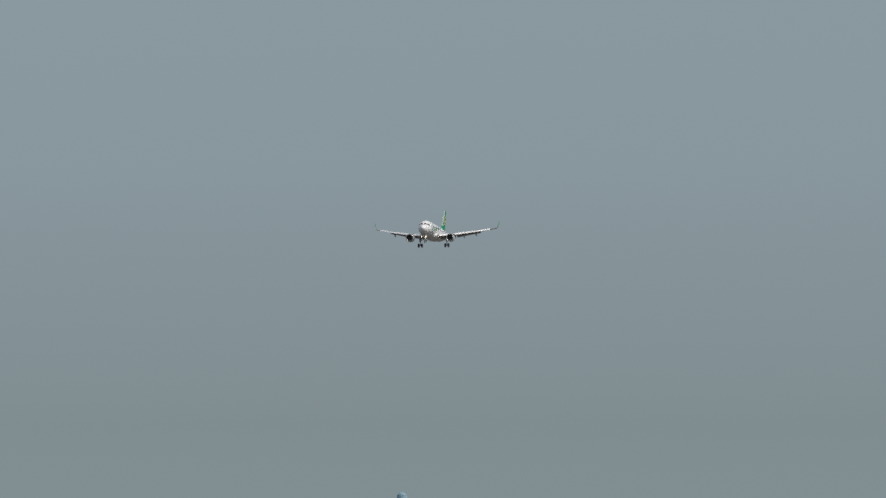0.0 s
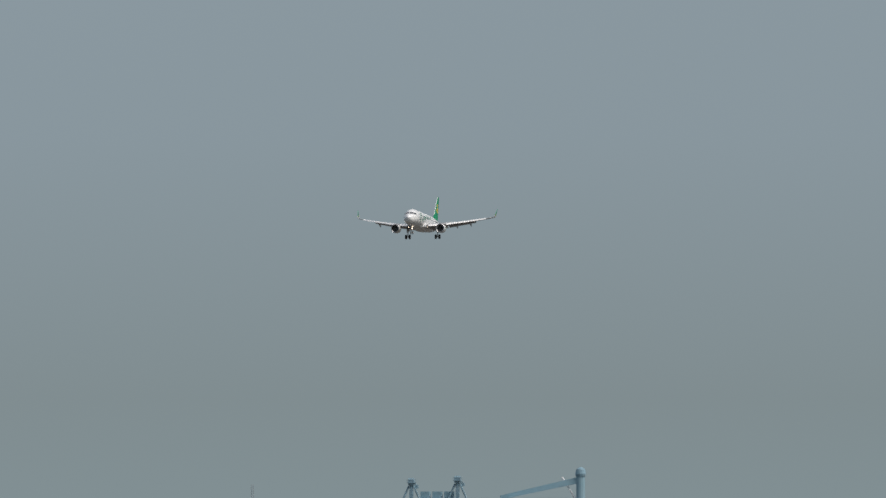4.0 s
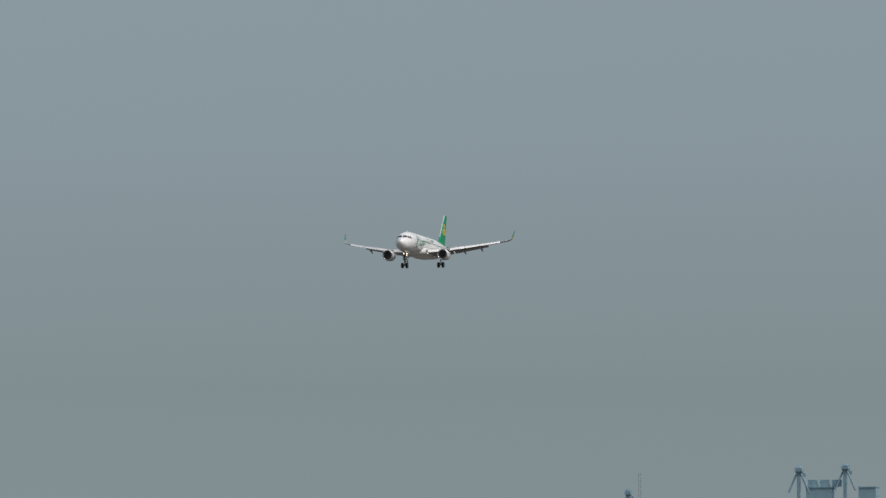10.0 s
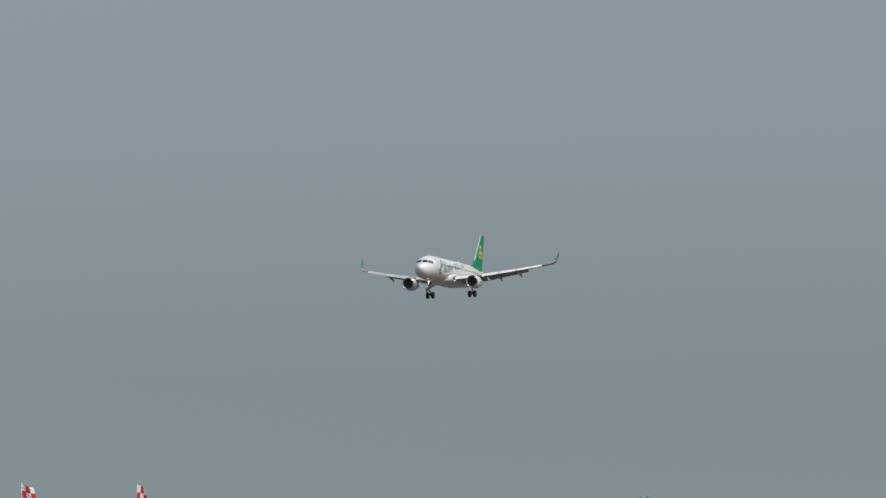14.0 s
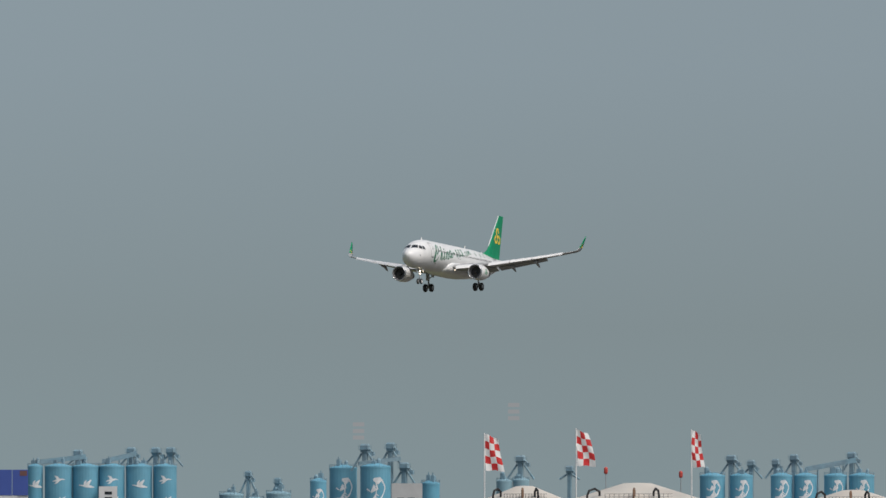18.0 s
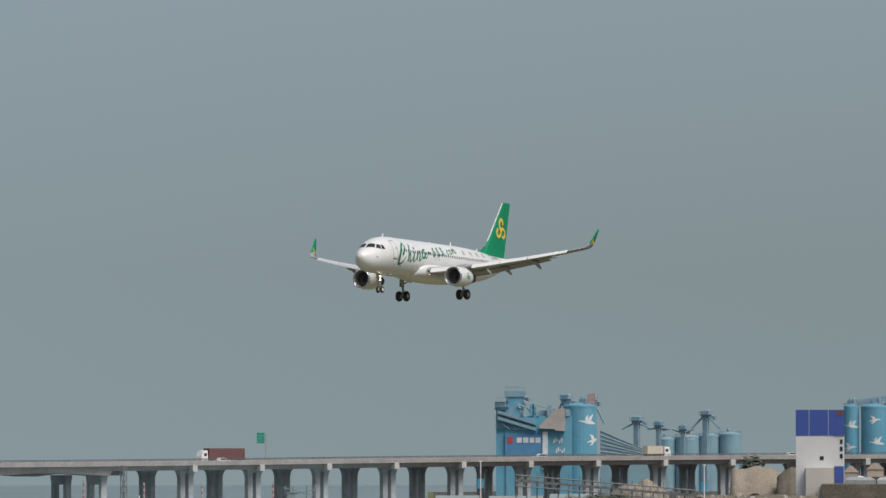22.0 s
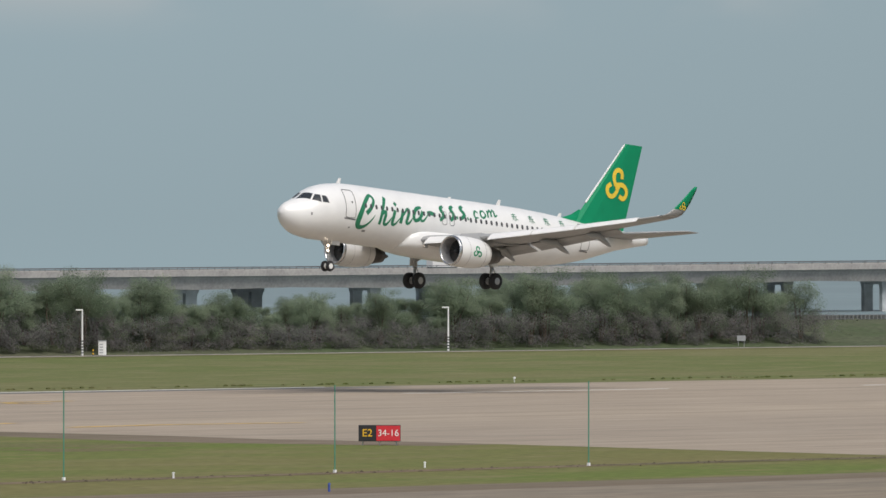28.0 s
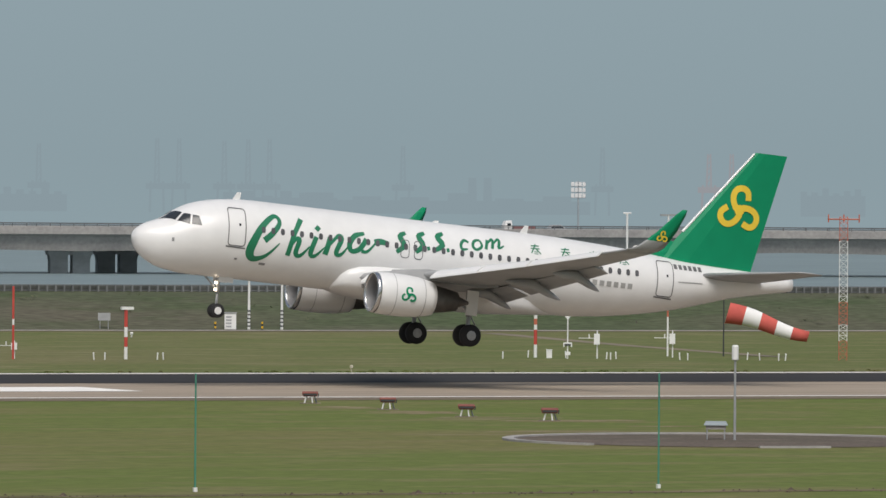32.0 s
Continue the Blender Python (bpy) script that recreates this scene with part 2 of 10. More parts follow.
M_BLACKSIGN = material("black_sign_face", (0.02, 0.02, 0.025), 0.5, vary=0.1, scale=2.0)
M_NAVY = material("blue_black_sign_back", (0.03, 0.035, 0.055), 0.5, vary=0.1, scale=2.0)
M_REDSIGN = material("red_sign_face", (0.60, 0.025, 0.04), 0.5, vary=0.05, scale=2.0)
M_GREENPOST = material("green_fence_paint", (0.06, 0.24, 0.17), 0.6, vary=0.1, scale=2.0)
M_ROADGREEN = material("green_road_sign", (0.02, 0.27, 0.20), 0.5, vary=0.05)
M_TEAL = material("blue_banner", (0.06, 0.32, 0.50), 0.6, vary=0.05)
M_ROCK = material("grey_rubble_stone", (0.205, 0.19, 0.17), 0.9, vary=0.35, scale=0.7, bump=0.5, per_object=0.5)
n, l = M_ROCK.node_tree.nodes, M_ROCK.node_tree.links
tone, isle, times = n["Hue/Saturation/Value"], n.new("ShaderNodeNewGeometry"), n.new("ShaderNodeMath")
times.operation = "MULTIPLY"
spread = n.new("ShaderNodeMapRange")
spread.inputs["To Min"].default_value, spread.inputs["To Max"].default_value = 0.4, 1.35
l.new(isle.outputs["Random Per Island"], spread.inputs["Value"])
l.new(tone.inputs["Value"].links[0].from_socket, times.inputs[0])
l.new(spread.outputs[0], times.inputs[1])
l.new(times.outputs[0], tone.inputs["Value"])
# both foliage tones are lifted to put distance haze into the colour
M_LEAF = material("bank_foliage", (0.205, 0.265, 0.175), 0.9, vary=0.12, scale=0.5, second=(0.215, 0.240, 0.165), amount=0.7, coarse=0.25, per_object=0.2)
M_LEAFDRY = material("dry_foliage", (0.200, 0.188, 0.186), 0.9, vary=0.08, scale=0.5, second=(0.168, 0.172, 0.160), amount=0.6, coarse=0.3)
for m in (M_LEAF, M_LEAFDRY):
    n, l = m.node_tree.nodes, m.node_tree.links
    thin, both = n.new("ShaderNodeBsdfTranslucent"), n.new("ShaderNodeMixShader")
    l.new(n["Principled BSDF"].inputs["Base Color"].links[0].from_socket, thin.inputs["Color"])
    both.inputs[0].default_value = 0.55
    l.new(n["Principled BSDF"].outputs[0], both.inputs[1])
    l.new(thin.outputs[0], both.inputs[2])
    l.new(both.outputs[0], n["Material Output"].inputs["Surface"])
M_CREAM = material("cream_tarpaulin", (0.55, 0.50, 0.40), 0.8, vary=0.08, scale=0.5)
M_SCRUB = material("dark_low_scrub", (0.095, 0.112, 0.082), 0.9, vary=0.15, scale=0.5, second=(0.10, 0.092, 0.075), amount=0.7, coarse=0.25)
M_BARK = material("grey_bark", (0.13, 0.10, 0.075), 0.9, vary=0.25, scale=3.0)
# hull tone lightened to carry the haze over the sea
M_SHIP = material("haze_paled_ship_hull", (0.29, 0.26, 0.26), 0.7, vary=0.1, scale=0.1)
M_SHIPTOP = material("pale_ship_house", (0.40, 0.42, 0.43), 0.7, vary=0.1, scale=0.2)
M_FAR = material("far_grey_steel", (0.30, 0.345, 0.37), 0.9, vary=0.05, scale=0.05)
# aircraft
M_SKIN = material("white_aircraft_paint", (0.74, 0.74, 0.735), 0.36, vary=0.03, scale=1.2, second=(0.66, 0.66, 0.65), amount=0.35, coarse=0.3, coat=0.3)
M_WINGSKIN = material("grey_wing_paint", (0.33, 0.335, 0.34), 0.42, vary=0.08, scale=1.0, second=(0.30, 0.305, 0.31), amount=0.5, coarse=0.4)
M_GREEN = material("green_livery_paint", (0.003, 0.235, 0.108), 0.5, vary=0.05, scale=1.0)
M_GREEN.node_tree.nodes["Principled BSDF"].inputs["Specular IOR Level"].default_value = 0.22
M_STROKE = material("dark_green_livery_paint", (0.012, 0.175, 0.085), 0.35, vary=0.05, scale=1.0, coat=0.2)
M_GOLD = material("yellow_livery_paint", (0.78, 0.55, 0.05), 0.4, vary=0.04, scale=1.0)
M_LIP = material("polished_inlet_metal", (0.62, 0.62, 0.63), 0.22, metal=0.9, vary=0.05, scale=2.0)
M_NOZZLE = material("heat_stained_nozzle", (0.10, 0.095, 0.09), 0.45, metal=0.7, vary=0.2, scale=2.0)
M_SEAM = material("grey_panel_gap", (0.13, 0.13, 0.135), 0.6)
M_DUCT = material("grey_inlet_duct", (0.24, 0.24, 0.245), 0.45, vary=0.08, scale=2.0)
M_GEAR = material("silver_gear_paint", (0.40, 0.41, 0.42), 0.45, metal=0.3, vary=0.15, scale=4.0)
M_LAMP = material("lit_landing_lamp", (1.0, 0.9, 0.8), 0.3, glow=6.0)


# ---- mesh tools ----
def thing(name, label, category, group="", kind="", at=None):
    ob = new(name)
    if at is not None:
        ob.matrix_basis = at if isinstance(at, Matrix) else Matrix.Translation(at)
    return tagged(ob, label, category, group, kind)


def finish(name, bm, mat, smooth=False):
    me = bpy.data.meshes.new(name)
    if smooth:
        for f in bm.faces:
            f.smooth = True
    bm.to_mesh(me)
    bm.free()
    for m in (mat if isinstance(mat, (list, tuple)) else [mat]):
        me.materials.append(m)
    return me


def part(name, bm, mat, parent, label="", smooth=False):
    ob = new(name, finish(name, bm, mat, smooth))
    ob.parent = parent
    if label:
        ob["label"] = label
    return ob


def solo(name, bm, mat, label, category, group="", kind="", smooth=False, at=None):
    ob = new(name, finish(name, bm, mat, smooth))
    if at is not None:
        ob.matrix_basis = at if isinstance(at, Matrix) else Matrix.Translation(at)
    return tagged(ob, label, category, group, kind)


def B():
    return bmesh.new()


def box(bm, x0, x1, y0, y1, z0, z1, m=None, mat=0):
    v = [bm.verts.new((x, y, z)) for x in (x0, x1) for y in (y0, y1) for z in (z0, z1)]
    if m is not None:
        for k in v:
            k.co = m @ k.co
    for q in ((0, 1, 3, 2), (4, 6, 7, 5), (0, 4, 5, 1), (2, 3, 7, 6), (0, 2, 6, 4), (1, 5, 7, 3)):
        bm.faces.new([v[i] for i in q]).material_index = mat
    return bm


def tube(bm, p0, p1, r0, r1=None, seg=8, caps=True, mat=0):
    p0, p1 = Vector(p0), Vector(p1)
    r1 = r0 if r1 is None else r1
    d = (p1 - p0).normalized()
    a = d.orthogonal().normalized()
    b = d.cross(a)
    rings = []
    for p, r in ((p0, r0), (p1, r1)):
        rings.append([bm.verts.new(p + r * (math.cos(2 * math.pi * i / seg) * a + math.sin(2 * math.pi * i / seg) * b)) for i in range(seg)])
    for i in range(seg):
        bm.faces.new((rings[0][i], rings[0][(i + 1) % seg], rings[1][(i + 1) % seg], rings[1][i])).material_index = mat
    if caps:
        bm.faces.new(rings[0][::-1]).material_index = mat
        bm.faces.new(rings[1]).material_index = mat
    return bm


def loft(bm, rings, cap0=True, cap1=True, closed=True, mat=0):
    vs = [[bm.verts.new(p) for p in ring] for ring in rings]
    n = len(vs[0])
    for a, b in zip(vs, vs[1:]):
        for i in range(n if closed else n - 1):
            bm.faces.new((a[i], a[(i + 1) % n], b[(i + 1) % n], b[i])).material_index = mat
    if cap0:
        bm.faces.new(vs[0][::-1]).material_index = mat
    if cap1:
        bm.faces.new(vs[-1]).material_index = mat
    return bm


def spin(bm, profile, centre=(0, 0, 0), axis="z", seg=24, mat=0, caps=True):
    """Turns a profile of (radius, height) round an axis through centre."""
    c = Vector(centre)
    rings = []
    for r, h in profile:
        ring = []
        for i in range(seg):
            a = 2 * math.pi * i / seg
            u, w = r * math.cos(a), r * math.sin(a)
            ring.append(c + Vector({"z": (u, w, h), "x": (h, u, w), "y": (u, h, w)}[axis]))
        rings.append(ring)
    return loft(bm, rings, caps, caps, mat=mat)


def sheet(bm, pts, mat=0):
    bm.faces.new([bm.verts.new(p) for p in pts]).material_index = mat
    return bm


def slab(bm, outline, z0, z1):
    """An upright prism over a flat outline of (x, y)."""
    return loft(bm, [[(x, y, z0) for x, y in outline], [(x, y, z1) for x, y in outline]])


def letters(name, text, size, mat, parent, m):
    cu = bpy.data.curves.new(name, "FONT")
    cu.body, cu.size, cu.extrude = text, size, 0.004
    cu.align_x, cu.align_y = "CENTER", "CENTER"
    ob = new(name, cu)
    ob.data.materials.append(mat)
    ob.parent = parent
    ob.matrix_basis = m
    return ob


def facing(x, y, z=0.0, extra=0.0):
    """A pose at a place whose -y side looks back at the roof where the camera stands."""
    return pose(x, y, z, 0, 0, -math.degrees(math.atan2(x, y)) + extra)


# ---- ground, runway, bank and sea ----


def flat(name, outline, z, mat, label, category="ground", kind="structure", thick=0.0):
    bm = B()
    if thick:
        slab(bm, outline, z - thick, z)
    else:
        sheet(bm, [(x, y, z) for x, y in outline])
    return solo(name, bm, mat, label, category, kind=kind)


def strip(x0, x1, y0, y1):
    return [(x0, y0), (x1, y0), (x1, y1), (x0, y1)]


M_LUSH = mottled("short_green_grass", (0.4, 1, 1), ((0.116, 0.147, 0.038), (0.152, 0.142, 0.056), (0.182, 0.158, 0.080)), scale=0.28)
flat("ground", [(-2500, -900), (4900, -900), (4900, 1650), (2850, 1300), (2620, 1278), (2050, 1000), (1560, 745), (1400, 672), (1330, 650), (1180, 571), (-2500, 571)], 0.0, M_GRASS,
     "wide flat airfield ground of dry yellow-green grass")
flat("lawn", strip(-1200, 1500, 246, 379), 0.012, M_LUSH, "mown green grass between runway and taxiway")
flat("water", [(-2500, 575), (1185, 575), (1330, 640), (1400, 662), (1560, 735), (2050, 990), (2600, 1240), (4900, 1450), (5200, 2600), (2900, 3150), (1700, 3300), (0, 3450), (-2500, 3300)], -3.2, M_SEA,
     "calm grey-green sea water in haze", "water")
# part below y 440 is unseen, spread dark to cut bounce on the airliner
flat("works_yard", [(1190, 573), (1330, 648), (1400, 670), (1560, 743), (2050, 998), (2620, 1276), (2850, 1298), (4700, 1610), (4700, -600), (700, -600), (700, 320), (1000, 425), (1250, 440)], 0.02, M_YARD, "dark earth of the cement works yard, spread unseen under the approach to cut bounce")

# runway: far shoulder, rubber-dark half, bright concrete, near shoulder
flat("runway", [(-1200, 378.6), (318, 378.6), (318, 374), (645, 374), (645, 438.5), (558, 434.4), (537, 430), (450, 430), (352, 430.5), (318, 437), (-1200, 437)], 0.02, M_RUNWAY, "pale concrete landing runway", "runway")
flat("runway_shoulder", strip(-1200, 318, 378.6, 383.5), 0.028, M_BROWNEDGE, "brown asphalt shoulder along the runway", "shoulder")
flat("rubber_strip", [(-1200, 412.5), (200, 413.5), (285, 421), (296, 424), (280, 433.5), (-1200, 433.5)], 0.030, M_RUBBER, "black rubber-stained asphalt along the runway", "rubber marks")
flat("runway_shoulder", [(280, 428), (352, 424.8), (450, 424.8), (450, 428.6), (352, 428.9), (316, 434.0), (275, 434.4)], 0.028, mottled("grey_asphalt_shoulder", (0.05, 1, 1), ((0.165, 0.16, 0.155), (0.19, 0.18, 0.17), (0.14, 0.135, 0.13)), rough=0.9, bump=0.05), "grey asphalt shoulder along the far runway edge", "shoulder")
flat("runway_shoulder", [(462, 374.5), (640, 374.5), (640, 380), (470, 381)], 0.028, M_SHOULDER, "brown asphalt shoulder along the runway", "shoulder")
flat("taxiway_entry", [(540, 375), (549, 367), (551, 355), (554, 339), (555, 316), (552, 246), (640, 246), (655, 300), (700, 345), (722, 352), (645, 375)], 0.016, M_TAXI, "worn concrete entry taxiway at the runway end", "taxiway")
flat("taxiway_entry_edge", [(540.5, 374.5), (549, 367), (551, 355), (554, 339), (555, 316), (552, 250), (559, 250), (563, 316), (563, 339), (560, 357), (556, 370), (550, 374.5)], 0.019, M_BROWNEDGE, "brown asphalt shoulder of the entry taxiway", "shoulder")
flat("blast_pad", [(645, 368), (720, 350), (980, 340), (980, 428), (698, 443), (645, 438.5)], 0.018, M_TAXI, "worn concrete blast pad before the threshold", "pavement")
flat("taxiway_entry", [(250, 378.8), (298, 371.7), (306, 367.5), (312.5, 361.7), (316.5, 356), (320.5, 345), (323, 337), (322, 322), (320, 313), (321, 303), (313, 246), (372, 246), (388, 300), (415, 345), (462, 374)], 0.022, M_RUNWAY, "pale concrete runway entry taxiway", "taxiway")
flat("taxiway_entry_edge", [(298, 369.5), (306, 364.5), (312, 356), (316, 344), (317, 335), (314, 324), (311.5, 313), (313, 304), (315, 296), (322, 296), (322, 304), (321, 314), (323, 323), (324, 337), (321.5, 345), (317.5, 357), (307, 368.5)], 0.016, M_BROWNEDGE, "brown earth and worn asphalt round the taxiway entry", "shoulder")
flat("taxiway_edge", strip(-1200, 1400, 240, 246), 0.026, M_BROWNEDGE, "dark asphalt edge of the parallel taxiway", "shoulder")
flat("taxiway", strip(-1200, 1400, 150, 240.5), 0.022, M_TAXI, "tan concrete parallel taxiway", "taxiway")
for x0, x1, y0, y1 in ((-1200, 330, 383.6, 384.6), (-1200, 318, 434.5, 436.0)):
    flat("edge_line", strip(x0, x1, y0, y1), 0.036, M_LINE, "worn white line along the runway edge", "road marking")
flat("edge_line", [(318, 434.5), (352, 429.0), (445, 428.8), (445, 429.8), (352, 430.2), (318, 436.0)], 0.036, M_LINE, "worn white line along the runway edge", "road marking")
for i in range(12):
    y = 387.2 + i * 3.15 + (1.2 if i > 5 else 0)
    flat("threshold_stripe", strip(572, 607, y, y + 1.9), 0.034, M_LINE, "worn white threshold stripe on the runway", "road marking")
for y in (395.6, 398.8, 402.0, 407.6, 410.8):
    flat("touchdown_stripe", strip(275.5, 304.5, y, y + 2.0), 0.034, M_LINE, "white touchdown zone stripe on the runway", "road marking")
flat("aiming_bar", strip(86, 151, 396.6, 405.5), 0.034, M_LINE, "broad white aiming point bar on the runway", "road marking")
for x in range(-321, 560, 50):
    if not 60 < x < 420:
        flat("centre_dash", strip(x, x + 28, 405.6, 406.4), 0.034, M_LINE, "white centre line dash on the runway", "road marking")
for x0, y0, x1, y1 in ((313, 382.7, 309.4, 374), (326.2, 368.4, 327.4, 367.8), (330.3, 360.2, 334.6, 361), (333.3, 350.5, 339, 352.3), (333.3, 341.6, 341.7, 342.9), (341.7, 342.9, 352, 341.2), (382.2, 397.0, 383.8, 399.2), (382.2, 397.0, 384.2, 395.6), (470, 372, 520, 366), (372, 399, 392, 401.5)):
    d = Vector((x1 - x0, y1 - y0)).normalized()
    n2 = Vector((-d.y, d.x)) * 0.45
    flat("guide_line", [(x0 - n2.x, y0 - n2.y), (x1 - n2.x, y1 - n2.y), (x1 + n2.x, y1 + n2.y), (x0 + n2.x, y0 + n2.y)], 0.038, M_YLINE, "yellow taxi guide line on concrete", "road marking")
flat("dirt_track", [(-1200, 258.6), (160, 259.3), (190, 260.0), (242, 260.2), (270, 261.8), (300, 262.8), (330, 261.8), (800, 261.5), (800, 263.6), (330, 264.1), (300, 264.8), (270, 264.0), (242, 262.3), (190, 261.6), (160, 260.5), (-1200, 260.2)], 0.024, M_TRACK, "thin brown dirt track beside the fence", "track")
rnd = random.Random(9)
bm = B()
for i in range(900):
    x = rnd.uniform(60, 340)
    y = float(np.interp(x, (60, 160, 190, 242, 270, 300, 330, 340), (259.8, 260.1, 260.8, 261.2, 262.9, 263.8, 263.0, 262.9))) + rnd.gauss(0, 0.7)
    r = rnd.uniform(0.02, 0.06) * (2.2 if rnd.random() < 0.06 else 1.0)
    tip = bm.verts.new((x + rnd.uniform(-0.3, 0.3) * r, y, 0.03 + r * 0.8))
    ring = [bm.verts.new((x + r * rnd.uniform(0.8, 1.6) * math.cos(a), y + r * rnd.uniform(0.8, 1.6) * math.sin(a), 0.01)) for a in (0, 1.26, 2.51, 3.77, 5.03)]
    for k in range(5):
        bm.faces.new((ring[k], ring[(k + 1) % 5], tip))
tagged(solo("clods", bm, material("dark_turned_earth", (0.085, 0.066, 0.046), 0.95, vary=0.3, scale=3.0), "dark clods of earth along the dirt track", "earth clods"), kind="stuff")
flat("grass_island", [(665, 386), (690, 402), (760, 412), (960, 416), (960, 392), (760, 388)], 0.03, M_GRASS, "dry grass island on the concrete pad")
# trodden bare patches round the slope lights
def worn_patch(cx, cy, rx, ry, seed, mat=None):
    rnd = random.Random(seed)
    pts = []
    for i in range(26):
        a = 2 * math.pi * i / 26
        k = rnd.uniform(0.6, 1.1)
        pts.append((cx + rx * k * math.cos(a), cy + ry * k * math.sin(a)))
    flat("worn_patch", pts, 0.018 + 0.0004 * (seed % 20), mat or M_WORN, "bare trodden patch in the grass", "bare patch")


M_WORN = mottled("worn_dry_turf", (0.5, 1, 1), ((0.20, 0.165, 0.095), (0.15, 0.145, 0.065), (0.30, 0.25, 0.17)), scale=0.9)
for i, (cx, cy, rx, ry) in enumerate(((149.5, 366, 1.6, 2.6), (149.5, 357, 2.4, 3.0), (149, 347.5, 3.4, 2.6), (151.5, 343, 4.2, 1.8), (143.5, 327.5, 4.5, 1.2), (151.5, 334, 2.2, 1.0), (161, 331, 3.0, 0.9))):
    worn_patch(cx, cy, rx, ry, i)
for i, (cx, cy, rx, ry) in enumerate(((906, 507, 16, 4.5), (838, 449, 14, 3.5), (882, 468, 13, 3.0), (935, 491, 14, 4.0), (893, 456, 16, 3.5), (700, 470, 18, 3.0), (760, 492, 20, 3.0))):
    worn_patch(cx, cy, rx, ry, 20 + i)
M_DRYTURF = mottled("dry_brown_turf", (0.4, 1, 1), ((0.138, 0.122, 0.062), (0.120, 0.135, 0.046), (0.165, 0.140, 0.082)), scale=0.5)
for i, (cx, cy, rx, ry) in enumerate(((299, 331, 5.5, 7.0), (303, 312, 6.5, 7.5), (296, 303, 4.0, 4.5), (282, 304, 4.5, 5.0))):
    worn_patch(cx, cy, rx, ry, 60 + i, M_DRYTURF)
# round turning pad with pale kerb
bm = B()
sheet(bm, [(145.4 + 9.0 * math.cos(a), 313.6 + 9.0 * math.sin(a), 0.03) for a in [2 * math.pi * i / 40 for i in range(40)]])
solo("round_pad", bm, mottled("dark_gravel", (1, 1, 1), ((0.125, 0.102, 0.084), (0.102, 0.088, 0.070), (0.16, 0.135, 0.11)), scale=0.5), "round dark brown gravel pad in the grass", "pad", kind="structure")
bm = B()
for i in range(40):
    a0, a1 = 2 * math.pi * i / 40, 2 * math.pi * (i + 1) / 40
    if math.sin(a0) < -0.2 and i % 7 not in (0, 1):
        continue
    loft(bm, [[(145.4 + r * math.cos(a), 313.6 + r * math.sin(a), z) for r, z in ((9.0, 0.0), (9.0, 0.09), (9.5, 0.10), (9.5, 0.0))] for a in (a0, a1)])
solo("pad_kerb", bm, M_CONC, "broken pale kerb ring round the gravel pad", "kerb", kind="structure")
for i, (cx, cy, rx, ry) in enumerate(((156.5, 317.0, 2.6, 2.2), (158.0, 312.5, 1.8, 1.6), (146.0, 324.4, 7.0, 0.7), (139.0, 323.6, 5.0, 0.6))):
    worn_patch(cx, cy, rx, ry, 40 + i)

# sea bank with a perimeter road at its foot and a walled crest
def bank(x0, x1, mat, label, step=12.0):
    bm, rnd = B(), random.Random(4)
    prof = ((571.0, 0.03), (573.5, 0.42), (578, 1.35), (583, 2.25), (587, 2.64), (590.5, 2.68), (596, 2.0), (604, -4.0))
    n = int((x1 - x0) / step)
    rings = [[(x0 + i * step, y + rnd.uniform(-0.25, 0.25) * (0 < j < 4) * (0 < i < n), z + rnd.uniform(-0.12, 0.12) * (0 < j < 4) * (0 < i < n)) for j, (y, z) in enumerate(prof)] for i in range(n + 1)]
    loft(bm, rings, False, False, closed=False)
    return solo("sea_bank", bm, mat, label, "bank", kind="structure", smooth=True)


bank(-900, 372, M_BANK, "low grassy sea bank with patches of dry earth")
bank(372, 408, mottled("brown_bank_scrub", (0.35, 1, 1.6), ((0.098, 0.086, 0.066), (0.078, 0.080, 0.056), (0.112, 0.096, 0.076)), scale=0.3), "low sea bank of brown earth and withered scrub")
bank(408, 756, M_BANK, "low grassy sea bank with patches of dry earth")
bank(756, 1200, M_BANKDRY, "low brown scrubby sea bank with stony patches")
flat("perimeter_road", strip(-900, 1180, 568.6, 570.8), 0.03, M_TAXI, "narrow pale perimeter road below the sea bank", "road")
flat("bank_kerb", strip(-900, 1180, 570.8, 571.3), 0.08, M_CONC, "pale concrete kerb at the foot of the sea bank", "kerb", thick=0.08)
# crest rail, with a dark backing wall added so its gaps read dark
bm = B()
box(bm, -900, 1160, 588.6, 589.1, 2.5, 3.1)
solo("crest_wall", bm, material("dark_wall_concrete", (0.085, 0.092, 0.085), 0.9, vary=0.25, scale=0.8, second=(0.14, 0.145, 0.135), amount=0.6, coarse=0.2), "low dark backing wall behind the railing on the bank's crest", "wall", kind="structure")
bm = B()
box(bm, -900, 1160, 592.0, 592.6, 1.5, 3.05)
solo("sea_wall", bm, M_FAR, "grey concrete sea wall behind the railing", "wall", kind="structure")
M_RAILGREY = material("dull_rail_steel", (0.17, 0.18, 0.185), 0.7, vary=0.15, scale=0.5)
rail = thing("crest_railing", "dark steel railing with pale posts on the sea bank", "railing", kind="structure")
bm = B()
box(bm, -200, 1100, 588.2, 588.35, 3.1, 3.18)
box(bm, -200, 1100, 588.2, 588.35, 2.72, 2.78)
part("rail", bm, M_RAILGREY, rail)
bm = B()
for i in range(1900):
    box(bm, -200 + 0.68 * i, -199.88 + 0.68 * i, 588.1, 588.35, 2.55, 3.1)
tagged(part("posts", bm, material("weathered_post_paint", (0.20, 0.21, 0.21), 0.7, vary=0.2, scale=0.5), rail, "grey posts"), kind="stuff")

# ---- the sea viaduct ----
NEAR_N = 0.10
NEAR_P = 1325.0


